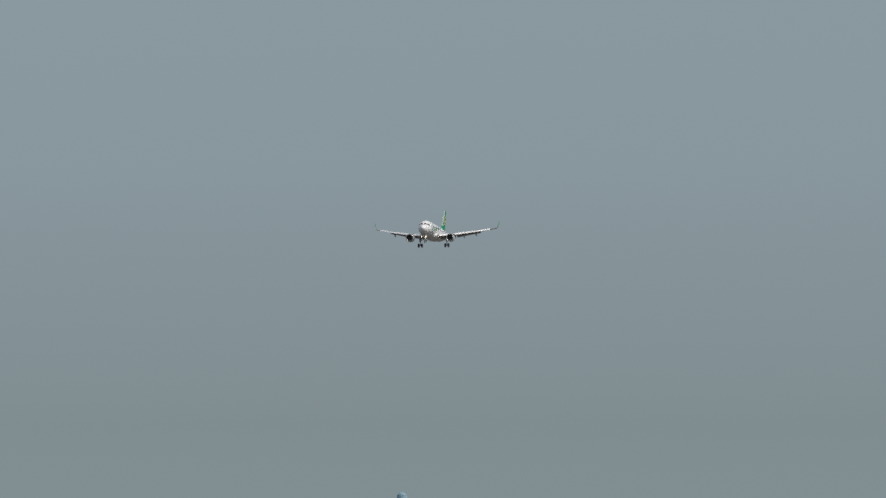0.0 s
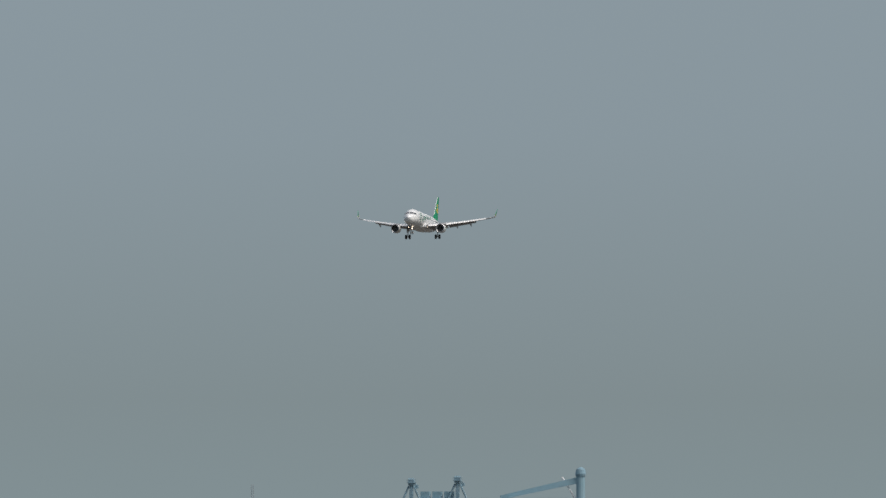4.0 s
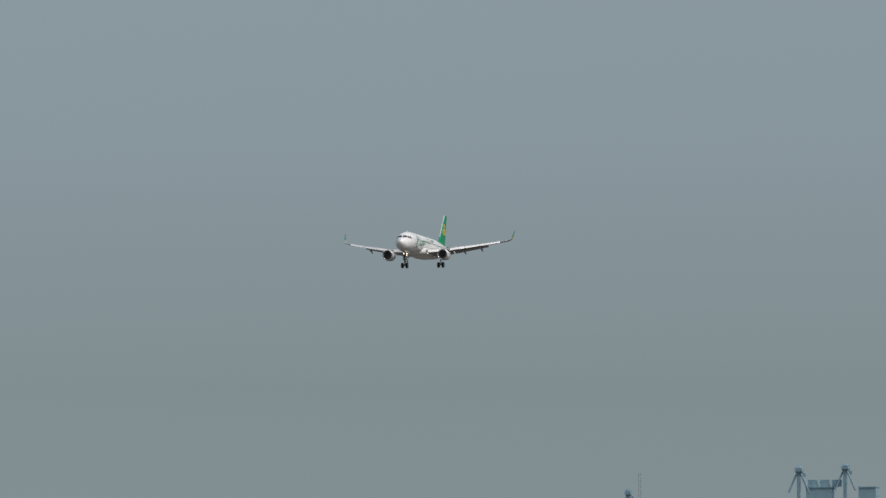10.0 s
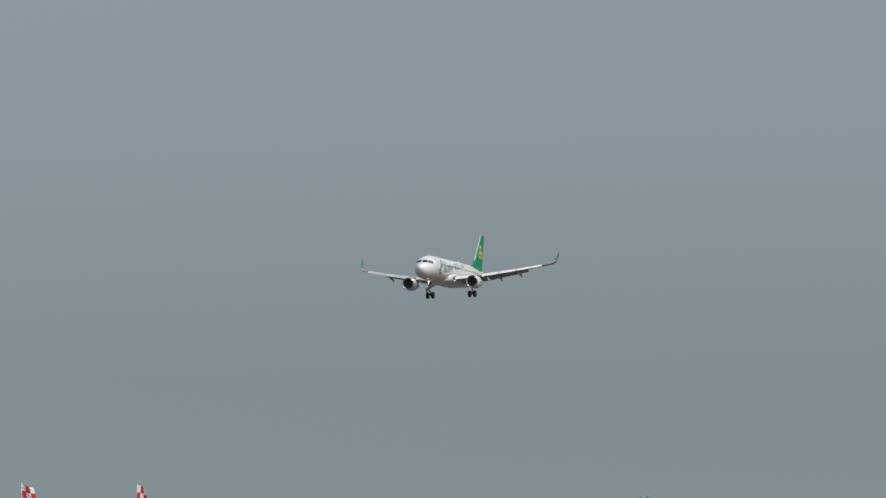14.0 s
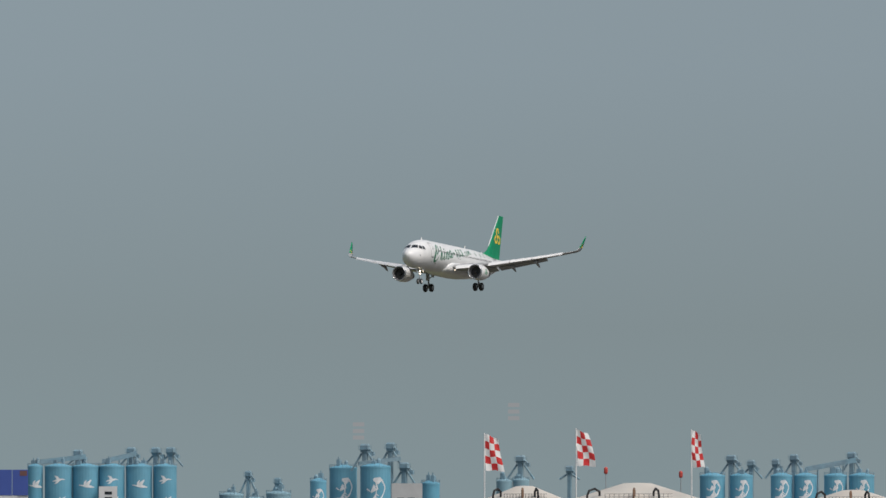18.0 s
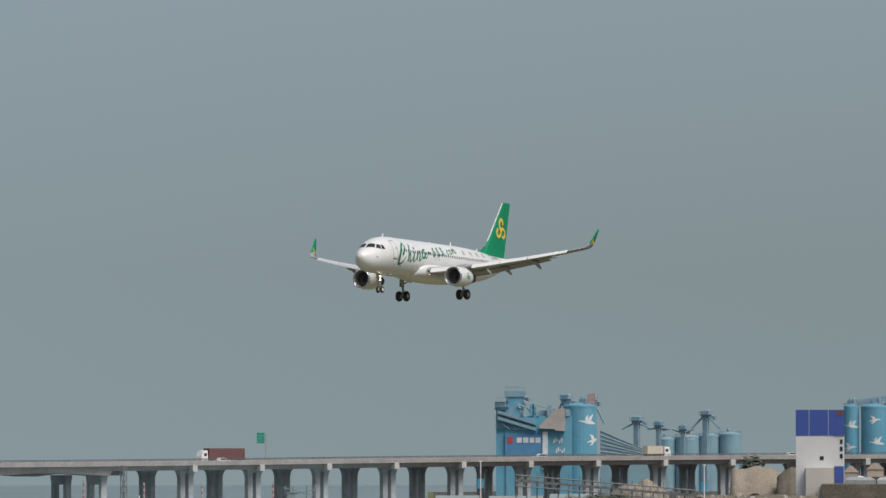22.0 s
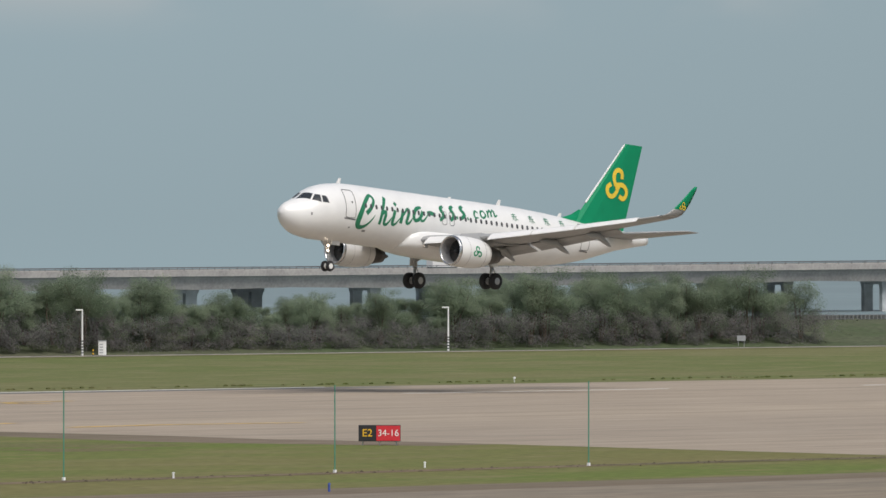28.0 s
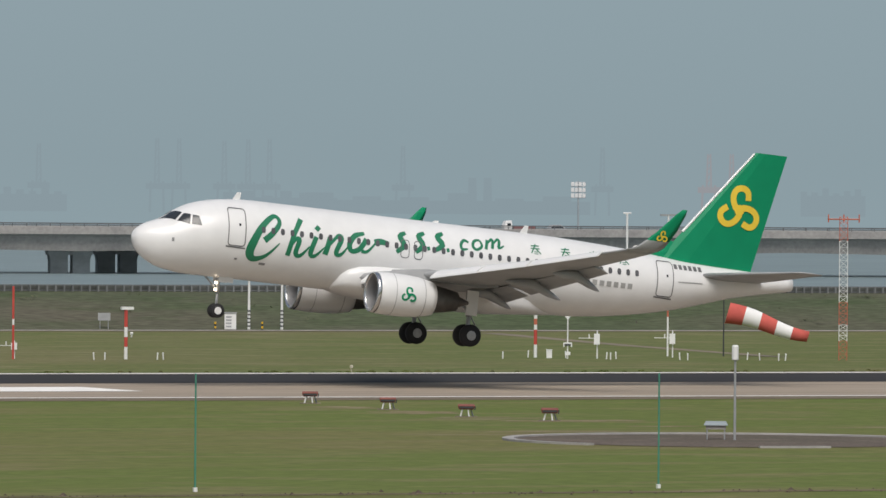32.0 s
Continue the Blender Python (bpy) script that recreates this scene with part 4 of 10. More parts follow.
        # livery lettering, traced as separate brush strokes
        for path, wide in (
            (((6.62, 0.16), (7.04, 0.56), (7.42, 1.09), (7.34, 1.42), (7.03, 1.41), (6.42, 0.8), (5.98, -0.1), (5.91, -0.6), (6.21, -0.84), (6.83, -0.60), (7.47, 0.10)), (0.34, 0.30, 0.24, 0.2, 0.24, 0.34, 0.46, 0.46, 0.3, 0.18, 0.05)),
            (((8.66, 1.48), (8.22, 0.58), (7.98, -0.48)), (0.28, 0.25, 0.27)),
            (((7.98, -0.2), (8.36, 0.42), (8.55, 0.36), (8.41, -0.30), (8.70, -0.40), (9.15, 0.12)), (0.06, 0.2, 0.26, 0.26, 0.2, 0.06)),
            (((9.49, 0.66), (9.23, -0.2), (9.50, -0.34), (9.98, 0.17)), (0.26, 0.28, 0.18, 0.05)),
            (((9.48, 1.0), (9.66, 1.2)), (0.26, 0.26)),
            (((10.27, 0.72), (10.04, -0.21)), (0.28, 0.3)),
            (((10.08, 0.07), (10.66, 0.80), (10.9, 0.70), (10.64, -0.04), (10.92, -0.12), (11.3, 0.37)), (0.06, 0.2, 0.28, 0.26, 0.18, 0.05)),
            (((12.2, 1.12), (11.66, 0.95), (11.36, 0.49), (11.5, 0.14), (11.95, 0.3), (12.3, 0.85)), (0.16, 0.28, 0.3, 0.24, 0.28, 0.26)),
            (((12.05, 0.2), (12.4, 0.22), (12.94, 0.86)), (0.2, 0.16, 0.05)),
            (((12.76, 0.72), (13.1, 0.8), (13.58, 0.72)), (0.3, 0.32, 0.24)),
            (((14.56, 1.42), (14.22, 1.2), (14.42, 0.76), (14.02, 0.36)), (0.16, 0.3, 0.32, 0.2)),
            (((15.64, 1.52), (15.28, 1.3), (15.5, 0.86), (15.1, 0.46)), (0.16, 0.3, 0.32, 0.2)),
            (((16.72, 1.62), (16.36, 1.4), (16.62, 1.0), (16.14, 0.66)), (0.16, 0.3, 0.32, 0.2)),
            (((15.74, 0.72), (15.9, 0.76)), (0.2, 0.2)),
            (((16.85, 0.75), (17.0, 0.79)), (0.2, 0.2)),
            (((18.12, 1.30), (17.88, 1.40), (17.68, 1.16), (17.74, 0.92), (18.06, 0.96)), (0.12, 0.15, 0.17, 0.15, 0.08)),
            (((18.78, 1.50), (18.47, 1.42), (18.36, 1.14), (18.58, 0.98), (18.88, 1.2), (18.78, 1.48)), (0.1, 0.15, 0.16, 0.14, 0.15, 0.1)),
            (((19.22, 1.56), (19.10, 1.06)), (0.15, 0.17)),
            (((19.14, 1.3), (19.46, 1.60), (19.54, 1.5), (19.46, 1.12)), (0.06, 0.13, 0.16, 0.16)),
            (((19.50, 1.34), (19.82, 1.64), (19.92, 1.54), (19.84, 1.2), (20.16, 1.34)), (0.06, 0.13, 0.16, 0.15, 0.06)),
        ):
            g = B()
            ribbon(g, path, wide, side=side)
            part("lettering_stroke", g, M_STROKE, hull, "green lettering stroke")
        # small square marks for characters behind, and bars for the codes and the name
        for j, s in enumerate((21.7, 23.45, 25.1, 26.85)):
            z = 1.33
            g = B()
            for p, q, w in (((s + 0.03, z + 0.2), (s + 0.5, z + 0.23), 0.06), ((s, z + 0.06), (s + 0.52, z + 0.08), 0.05), ((s + 0.3, z + 0.3), (s + 0.02, z - 0.18), 0.06), ((s + 0.26, z + 0.1), (s + 0.56, z - 0.18), 0.06)):
                ribbon(g, (p, q), (w, w), 0.014, side)
            for k in range(2):
                ribbon(g, ((s + 0.18, z - 0.1 - 0.1 * k), (s + 0.4, z - 0.1 - 0.1 * k)), (0.04, 0.04), 0.014, side)
            part("small_mark", g, M_STROKE, hull, "small green mark")
        for i in range(6):
            s = 30.2 + i * 0.3
            g = B()
            decal(g, ((s, 1.22), (s + 0.2, 1.22), (s + 0.2, 1.47), (s, 1.47)), 1, 2, 0.014, side)
            part("code_bar", g, M_SEAM, hull, "dark grey code bar")
        g = B()
        decal(g, ((30.4, 0.52), (31.9, 0.58), (31.9, 0.64), (30.4, 0.58)), 6, 1, 0.014, side)
        part("code_bar", g, M_NAMEBAR, hull, "thin grey code bar")
        for i in range(8):
            s = 24.42 + i * 0.42
            g = B()
            decal(g, ((s, -0.13), (s + 0.27, -0.13), (s + 0.27, 0.15), (s, 0.15)), 1, 2, 0.014, side)
            part("name_bar", g, M_NAMEBAR, hull, "grey name bar")
        # probe plates and a vent
        for s, z, w, h in ((1.75, -0.42, 0.12, 0.2), (6.55, -1.12, 0.34, 0.12), (5.15, -1.0, 0.16, 0.1)):
            g = B()
            decal(g, ((s, z), (s + w, z), (s + w, z + h), (s, z + h)), 2, 2, 0.014, side)
            part("vent_plate", g, M_DUCT, hull, "small grey vent plate")
    # antennas and tail bumper
    for s, z, h in ((5.3, 2.14, 0.42), (21.6, 2.2, 0.42), (28.0, 1.98, 0.3), (16.5, 2.2, 0.12)):
        bm = B()
        loft(bm, [[(-s, 0.03, z - 0.05), (-s - 0.45, 0.0, z - 0.05), (-s, -0.03, z - 0.05)], [(-s - 0.28, 0.015, z + h), (-s - 0.5, 0.0, z + h), (-s - 0.28, -0.015, z + h)]])
        part("antenna", bm, M_SKIN, hull)
    # fin
    def fin_le(z):
        return 34.71 - 0.813 * (7.93 - z), 1.86 + 0.585 * (7.93 - z)

    def fin_ring(z):
        le, ch = fin_le(z)
        return [(-(le + ch * t), sgn * ch * 0.05 * f, z) for t, f, sgn in ((0, 0, 1), (0.08, 0.8, 1), (0.3, 1, 1), (0.65, 0.62, 1), (1, 0.04, 1), (1, 0.04, -1), (0.65, 0.62, -1), (0.3, 1, -1), (0.08, 0.8, -1))]
    bm = B()
    loft(bm, [fin_ring(z) for z in (1.5, 2.5, 4.0, 5.5, 7.0, 7.85, 7.95)])
    fin = part("fin", bm, M_GREEN, jet, "green tail fin")
    bm = B()
    loft(bm, [[(-28.3, 0.0, 1.92), (-30.6, 0.14, 1.75), (-30.6, -0.14, 1.75)], [(-29.5, 0.0, 2.3), (-30.7, 0.12, 2.2), (-30.7, -0.12, 2.2)], [(-30.3, 0, 2.75), (-30.9, 0.06, 2.6), (-30.9, -0.06, 2.6)]])
    part("dorsal_fillet", bm, M_GREEN, fin, "green fillet before the fin")
    bm = B()
    tube(bm, (-30.95, 0, 3.3), (-34.66, 0, 7.88), 0.075, 0.06, 8)
    part("leading_edge", bm, M_SKIN, fin, "white fin leading edge")
    # three-curl emblem on both faces of the fin
    for side in (1, -1):
        def on_fin(u, v, l, side=side):
            x, z = -34.05 - u * 1.12, 4.78 + v * 1.12
            le, ch = fin_le(z)
            f = float(np.interp(min(0.98, max(0.02, (-x - le) / ch)), (0, 0.08, 0.3, 0.65, 1), (0, 0.8, 1, 0.62, 0.04)))
            return (x, side * (ch * 0.05 * f + 0.022 + l), z)
        part("fin_emblem", curls(B(), on_fin), M_GOLD, fin, "yellow three-curl emblem")
    # tailplanes, wings, engines, gear on both sides
    for side in (1, -1):
        bm = B()
        loft(bm, [foil(31.6, 3.9, 0.10, side * 0.5, 1.02), foil(33.3, 2.8, 0.10, side * 3.2, 1.32), foil(35.1, 1.5, 0.09, side * 6.1, 1.62), foil(35.5, 0.9, 0.04, side * 6.25, 1.64)])
        bmesh.ops.recalc_face_normals(bm, faces=bm.faces)
        part("tailplane", bm, M_WINGSKIN, jet, smooth=True)
        bm = B()
        secs = [foil(11.4, 7.4, 0.13, side * 1.2, -1.25), foil(12.0, 6.9, 0.13, side * 2.0, -1.2), foil(14.35, 4.75, 0.12, side * 6.3, -0.72), foil(17.35, 3.25, 0.115, side * 11.5, 0.2), foil(20.23, 1.78, 0.11, side * 16.5, 1.22), foil(20.5, 1.64, 0.10, side * 17.0, 1.34)]
        loft(bm, secs)
        bmesh.ops.recalc_face_normals(bm, faces=bm.faces)
        wing = part("wing", bm, M_WINGSKIN, jet, smooth=True)
        # sharklet
        bm = B()
        rings = []
        for s, ch, y, z, lean in ((20.5, 1.62, 16.98, 1.345, 0.1), (20.72, 1.56, 17.22, 1.43, 0.5), (21.0, 1.44, 17.42, 1.60, 0.95), (21.4, 1.26, 17.54, 1.95, 1.2), (21.98, 0.98, 17.66, 2.5, 1.3), (22.75, 0.55, 17.8, 3.36, 1.35), (23.08, 0.26, 17.86, 3.66, 1.35)):
            ring = []
            for t, f in ((0, 0), (0.1, 0.7), (0.35, 1), (0.7, 0.5), (1, 0.03), (0.7, -0.5), (0.35, -1), (0.1, -0.7)):
                o = f * 0.05 * ch
                ring.append((-(s + ch * t), side * (y - o * math.sin(lean)), z + o * math.cos(lean)))
            rings.append(ring)
        loft(bm, rings)
        bmesh.ops.recalc_face_normals(bm, faces=bm.faces)
        for f in bm.faces:
            f.material_index = 1 if f.calc_center_median().z > 1.95 else 0
        part("sharklet", bm, [M_WINGSKIN, M_GREEN], wing, "upturned green wing tip", smooth=True)
        for face in (1, -1):
            part("tip_emblem", curls(B(), lambda u, v, l, side=side, face=face: (-22.2 - u * 0.27, side * (17.6 + 0.06 * v + face * (0.065 + l)), 2.16 + v * 0.27), 2), M_GOLD, wing, "yellow emblem on the wing tip")
        # slats, flaps and their track fairings
        for y0, y1 in ((2.6, 5.0), (6.6, 9.2), (9.3, 11.9), (12.0, 15.7)):
            bm = B()
            rr = []
            for y in (y0, y1):
                le = float(np.interp(y, (2.0, 6.3, 11.5, 16.5), (12.0, 14.35, 17.3, 20.23)))
                z = float(np.interp(y, (2.0, 6.3, 11.5, 16.5), (-1.2, -0.72, 0.2, 1.22)))
                k = float(np.interp(y, (2, 16.5), (1.0, 0.55)))
                rr.append([(-(le + a * k), side * y, z + b * k) for a, b in ((-0.42, -0.34), (-0.36, -0.2), (-0.05, 0.10), (0.25, 0.24), (0.05, 0.02), (-0.25, -0.3))])
            loft(bm, rr)
            bmesh.ops.recalc_face_normals(bm, faces=bm.faces)
            part("slat", bm, M_SKIN, wing, "pale extended slat")
        for y0, y1 in ((2.1, 6.1), (6.4, 12.9)):
            bm = B()
            rr = []
            for y in (y0, y1):
                te = float(np.interp(y, (2.0, 6.3, 11.5, 16.5), (18.9, 19.1, 20.55, 22.0)))
                z = float(np.interp(y, (2.0, 6.3, 11.5, 16.5), (-1.2, -0.72, 0.2, 1.22)))
                k = float(np.interp(y, (2, 6, 13), (1.35, 1.15, 0.75)))
                rr.append([(-(te - 0.25 + a * k), side * y, z + b * k) for a, b in ((-0.1, -0.10), (0.1, 0.02), (0.5, -0.14), (1.0, -0.44), (0.5, -0.27), (0.05, -0.17))])
            loft(bm, rr)
            bmesh.ops.recalc_face_normals(bm, faces=bm.faces)
            part("flap", bm, M_WINGSKIN, wing, "grey flap lowered for landing")
        for y, ln in ((3.9, 2.6), (8.3, 3.2), (11.6, 2.7)):
            te = float(np.interp(y, (2.0, 6.3, 11.5, 16.5), (18.9, 19.1, 20.55, 22.0)))
            z = float(np.interp(y, (2.0, 6.3, 11.5, 16.5), (-1.2, -0.72, 0.2, 1.22)))
            bm = B()
            rr = []
            for u in (0, 0.08, 0.25, 0.5, 0.75, 0.92, 1.0):
                w = 0.02 + 0.2 * math.sin(math.pi * min(1, u * 1.0)) ** 0.7
                x = te - ln * 0.62 + u * ln
                zz = z - 0.33 - max(0, u - 0.5) * 1.3
                rr.append([(-x, side * (y + w * math.cos(a)), zz + w * 1.25 * math.sin(a)) for a in [2 * math.pi * i / 10 for i in range(10)]])
            loft(bm, rr)
            bmesh.ops.recalc_face_normals(bm, faces=bm.faces)
            part("track_fairing", bm, M_WINGSKIN, wing, smooth=True)
        # engine
        ey, ez = side * 5.75, -1.97
        bm = B()
        spin(bm, [(1.0, -11.36), (1.055, -11.46), (1.09, -11.9), (1.11, -12.5), (1.10, -13.1), (1.05, -13.8), (0.93, -14.45), (0.86, -14.72), (0.8, -14.72)], (0, ey, ez), "x", 40, caps=False)
        engine = part("engine", bm, M_SKIN, jet, "white engine nacelle", smooth=True)
        for x0, r0 in ((-12.35, 1.112), (-14.0, 1.028)):
            bm = B()
            spin(bm, [(r0, x0), (r0 + 0.004, x0 - 0.012), (r0 - 0.004, x0 - 0.03)], (0, ey, ez), "x", 40, caps=False)
            part("cowl_gap", bm, M_DUCT, engine, "thin grey gap between cowl panels")
        bm = B()
        spin(bm, [(0.865, -11.75), (0.915, -11.42), (0.985, -11.315), (1.05, -11.40), (1.068, -11.55), (1.06, -11.55)], (0, ey, ez), "x", 40, caps=False)
        duct = B()
        spin(duct, [(0.83, -12.3), (0.85, -11.75), (0.91, -11.43), (0.98, -11.35)], (0, ey, ez), "x", 40, caps=False)
        part("inlet_duct", duct, M_DUCT, engine, "grey inlet duct", smooth=True)
        part("inlet_lip", bm, M_LIP, engine, "bare metal inlet lip", smooth=True)
        bm = B()
        spin(bm, [(0.84, -12.21), (0.84, -12.27), (0.2, -12.25)], (0, ey, ez), "x", 24)
        fan = part("fan", bm, M_DARK, engine, "dark fan face")
        for k in range(18):
            a = 2 * math.pi * k / 18
            bm = B()
            sheet(bm, [(-12.16 - 0.05 * q, ey + r * math.cos(a + t), ez + r * math.sin(a + t)) for q, r, t in ((0, 0.22, 0.0), (0, 0.83, -0.05), (1, 0.83, 0.14), (1, 0.22, 0.2))])
            part("fan_blade", bm, M_NOZZLE, fan)
        bm = B()
        spin(bm, [(0.02, -11.75), (0.14, -11.9), (0.24, -12.21)], (0, ey, ez), "x", 16)
        part("spinner", bm, M_DARK, engine, smooth=True)
        bm = B()
        spin(bm, [(0.80, -14.4), (0.74, -14.75), (0.62, -15.5), (0.5, -16.1), (0.42, -16.1)], (0, ey, ez), "x", 28)
        spin(bm, [(0.35, -15.6), (0.3, -16.2), (0.08, -16.8)], (0, ey, ez), "x", 20)
        part("nozzle", bm, M_NOZZLE, engine, "dark heat-stained nozzle", smooth=True)
        bm = B()
        loft(bm, [[(-12.2, ey - 0.1, ez + 1.05), (-12.2, ey + 0.1, ez + 1.05), (-12.4, ey, ez + 1.28)], [(-14.4, ey - 0.2, ez + 0.95), (-14.4, ey + 0.2, ez + 0.95), (-14.4, ey, ez + 1.52)], [(-17.4, ey - 0.15, ez + 0.85), (-17.4, ey + 0.15, ez + 0.85), (-17.4, ey, ez + 1.3)], [(-18.4, ey - 0.03, ez + 0.95), (-18.4, ey + 0.03, ez + 0.95), (-18.4, ey, ez + 1.1)]])
        bmesh.ops.recalc_face_normals(bm, faces=bm.faces)
        part("pylon", bm, M_WINGSKIN, engine)
        part("engine_emblem", curls(B(), lambda u, v, l, ey=ey, ez=ez, side=side: (-13.05 - u * 0.37, ey + side * (1.109 + l) * math.cos(0.02 + v * 0.37 / 1.1), ez + (1.109 + l) * math.sin(0.02 + v * 0.37 / 1.1)), 2), M_GREEN, engine, "green emblem on the nacelle")
        # main gear
        gx, gy, gz = -17.7, side * 3.795, -3.6
        bm = B()
        tube(bm, (gx + 0.1, gy, -1.3), (gx, gy, -2.6), 0.17, 0.17, 12)
        tube(bm, (gx, gy, -2.5), (gx, gy, gz), 0.11, 0.11, 12)
        tube(bm, (gx, gy - 0.62, gz), (gx, gy + 0.62, gz), 0.09, 0.09, 10)
        tube(bm, (gx + 0.1, gy, -2.3), (gx + 0.3, side * 1.9, -1.5), 0.08, 0.08, 8)
        tube(bm, (gx - 0.12, gy, -2.6), (gx - 0.42, gy, -3.05), 0.04, 0.04, 6)
        tube(bm, (gx - 0.42, gy, -3.05), (gx - 0.1, gy, -3.45), 0.04, 0.04, 6)
        gear = part("main_gear", bm, M_GEAR, jet, "silver main landing gear leg", smooth=True)
        bm = B()
        box(bm, gx - 0.34, gx + 0.3, gy + side * 0.25 - 0.03, gy + side * 0.25 + 0.03, -2.55, -1.25)
        part("gear_door", bm, M_SKIN, gear)
        for o in (-0.46, 0.46):
            bm = B()
            spin(bm, [(0.2, -0.2), (0.5, -0.21), (0.575, -0.12), (0.585, 0.0), (0.575, 0.12), (0.5, 0.21), (0.2, 0.2)], (gx, gy + o, gz), "y", 28)
            part("tyre", bm, M_BLACK, gear, "black rubber tyre", smooth=True)
            bm = B()
            spin(bm, [(0.06, -0.23), (0.22, -0.21), (0.3, -0.19), (0.3, 0.19), (0.22, 0.21), (0.06, 0.23)], (gx, gy + o, gz), "y", 20)
            part("wheel_hub", bm, M_GEAR, gear, "grey wheel hub")
        # lit landing lamp at the wing root
        bm = B()
        spin(bm, [(0.01, 0.012), (0.085, 0.0)], (-12.35, side * 2.45, -1.62), "x", 14)
        lamp = part("landing_light", bm, M_LAMP, wing, "lit landing light")
        # deep cup added to hide the glowing disc from the camera's side
        bm = B()
        spin(bm, [(0.09, 0.26), (0.11, 0.26), (0.12, -0.05), (0.02, -0.12), (0.02, -0.02), (0.088, -0.01)], (-12.35, side * 2.45, -1.62), "x", 14, caps=False)
        part("lamp_hood", bm, M_WINGSKIN, lamp, "grey hood that hides the landing lamp from the side")
    # nose gear
    bm = B()
    tube(bm, (-5.0, 0, -1.9), (-5.05, 0, -2.8), 0.11, 0.11, 10)
    tube(bm, (-5.05, 0, -2.7), (-5.07, 0, -3.7), 0.07, 0.07, 10)
    tube(bm, (-5.07, -0.36, -3.7), (-5.07, 0.36, -3.7), 0.05, 0.05, 8)
    tube(bm, (-5.0, 0, -2.6), (-4.2, 0, -1.9), 0.06, 0.06, 8)
    nose = part("nose_gear", bm, M_GEAR, jet, "silver nose landing gear leg", smooth=True)
    for o in (-0.25, 0.25):
        bm = B()
        spin(bm, [(0.14, -0.1), (0.32, -0.11), (0.375, -0.05), (0.38, 0.0), (0.375, 0.05), (0.32, 0.11), (0.14, 0.1)], (-5.07, o, -3.7), "y", 24)
        part("tyre", bm, M_BLACK, nose, "black rubber tyre", smooth=True)
        bm = B()
        spin(bm, [(0.03, -0.12), (0.19, -0.105), (0.2, 0.105), (0.03, 0.12)], (-5.07, o, -3.7), "y", 16)
        part("wheel_hub", bm, M_WHITE, nose, "white wheel hub")
    for o in (-0.42, 0.42):
        bm = B()
        box(bm, -5.7, -4.9, o - 0.02, o + 0.02, -2.2, -1.8)
        part("gear_door", bm, M_SKIN, nose)
    for z in (-2.25, -2.62):
        bm = B()
        spin(bm, [(0.02, 0.12), (0.06, 0.1), (0.08, 0.0)], (-4.92, 0.12, z), "x", 12)
        part("taxi_light", bm, M_LAMP, nose, "lit taxi light")
    return jet


airliner = build_airliner()


# ---- cement works and tank farm beyond the runway's end ----
def mural(bm, kind, r, z, turn, size):
    """A white bird or dolphin painted on a silo's skin: wings, body and tail as raised strokes."""
    shapes = {"bird": (((-1.1, -0.12, 0.03), (-0.5, -0.02, 0.17), (0.1, 0.05, 0.2), (0.6, 0.12, 0.1), (1.2, 0.2, 0.05)), ((0.05, 0.05, 0.28), (-0.15, 0.45, 0.24), (-0.6, 0.95, 0.04)), ((0.2, 0.05, 0.22), (0.32, 0.5, 0.16), (0.12, 0.9, 0.03))),
              "dove": (((1.1, -0.2, 0.03), (0.5, -0.05, 0.16), (-0.1, 0.05, 0.2), (-0.6, 0.2, 0.1), (-1.1, 0.1, 0.04)), ((0.0, 0.05, 0.26), (0.25, 0.5, 0.22), (0.7, 0.8, 0.04)), ((0.0, 0.0, 0.2), (0.3, -0.4, 0.14), (0.7, -0.6, 0.03))),
              "fish": (((0.25, 1.15, 0.1), (-0.25, 1.0, 0.34), (-0.45, 0.4, 0.42), (-0.25, -0.3, 0.34), (0.3, -0.85, 0.22), (0.95, -0.75, 0.06)), ((0.3, -0.9, 0.2), (0.75, -1.2, 0.05)), ((0.0, 0.5, 0.3), (0.45, 0.0, 0.06)), ((0.55, 0.1, 0.05), (0.85, 0.3, 0.08)))}
    for path in shapes[kind]:
        rows = []
        for (u0, v0, w0), (u1, v1, w1) in zip(path, path[1:]):
            d = Vector((u1 - u0, v1 - v0)).normalized()
            for k in range(4):
                f = k / 3
                u, v, w = u0 + (u1 - u0) * f, v0 + (v1 - v0) * f, w0 + (w1 - w0) * f
                row = []
                for s in (-1, 1):
                    a = turn - (u - s * w * d.y) * size / r
                    row.append(bm.verts.new(((r + 0.06) * math.cos(a), (r + 0.06) * math.sin(a), z + (v + s * w * d.x) * size)))
                rows.append(row)
        for p, q in zip(rows, rows[1:]):
            bm.faces.new((p[0], p[1], q[1], q[0]))


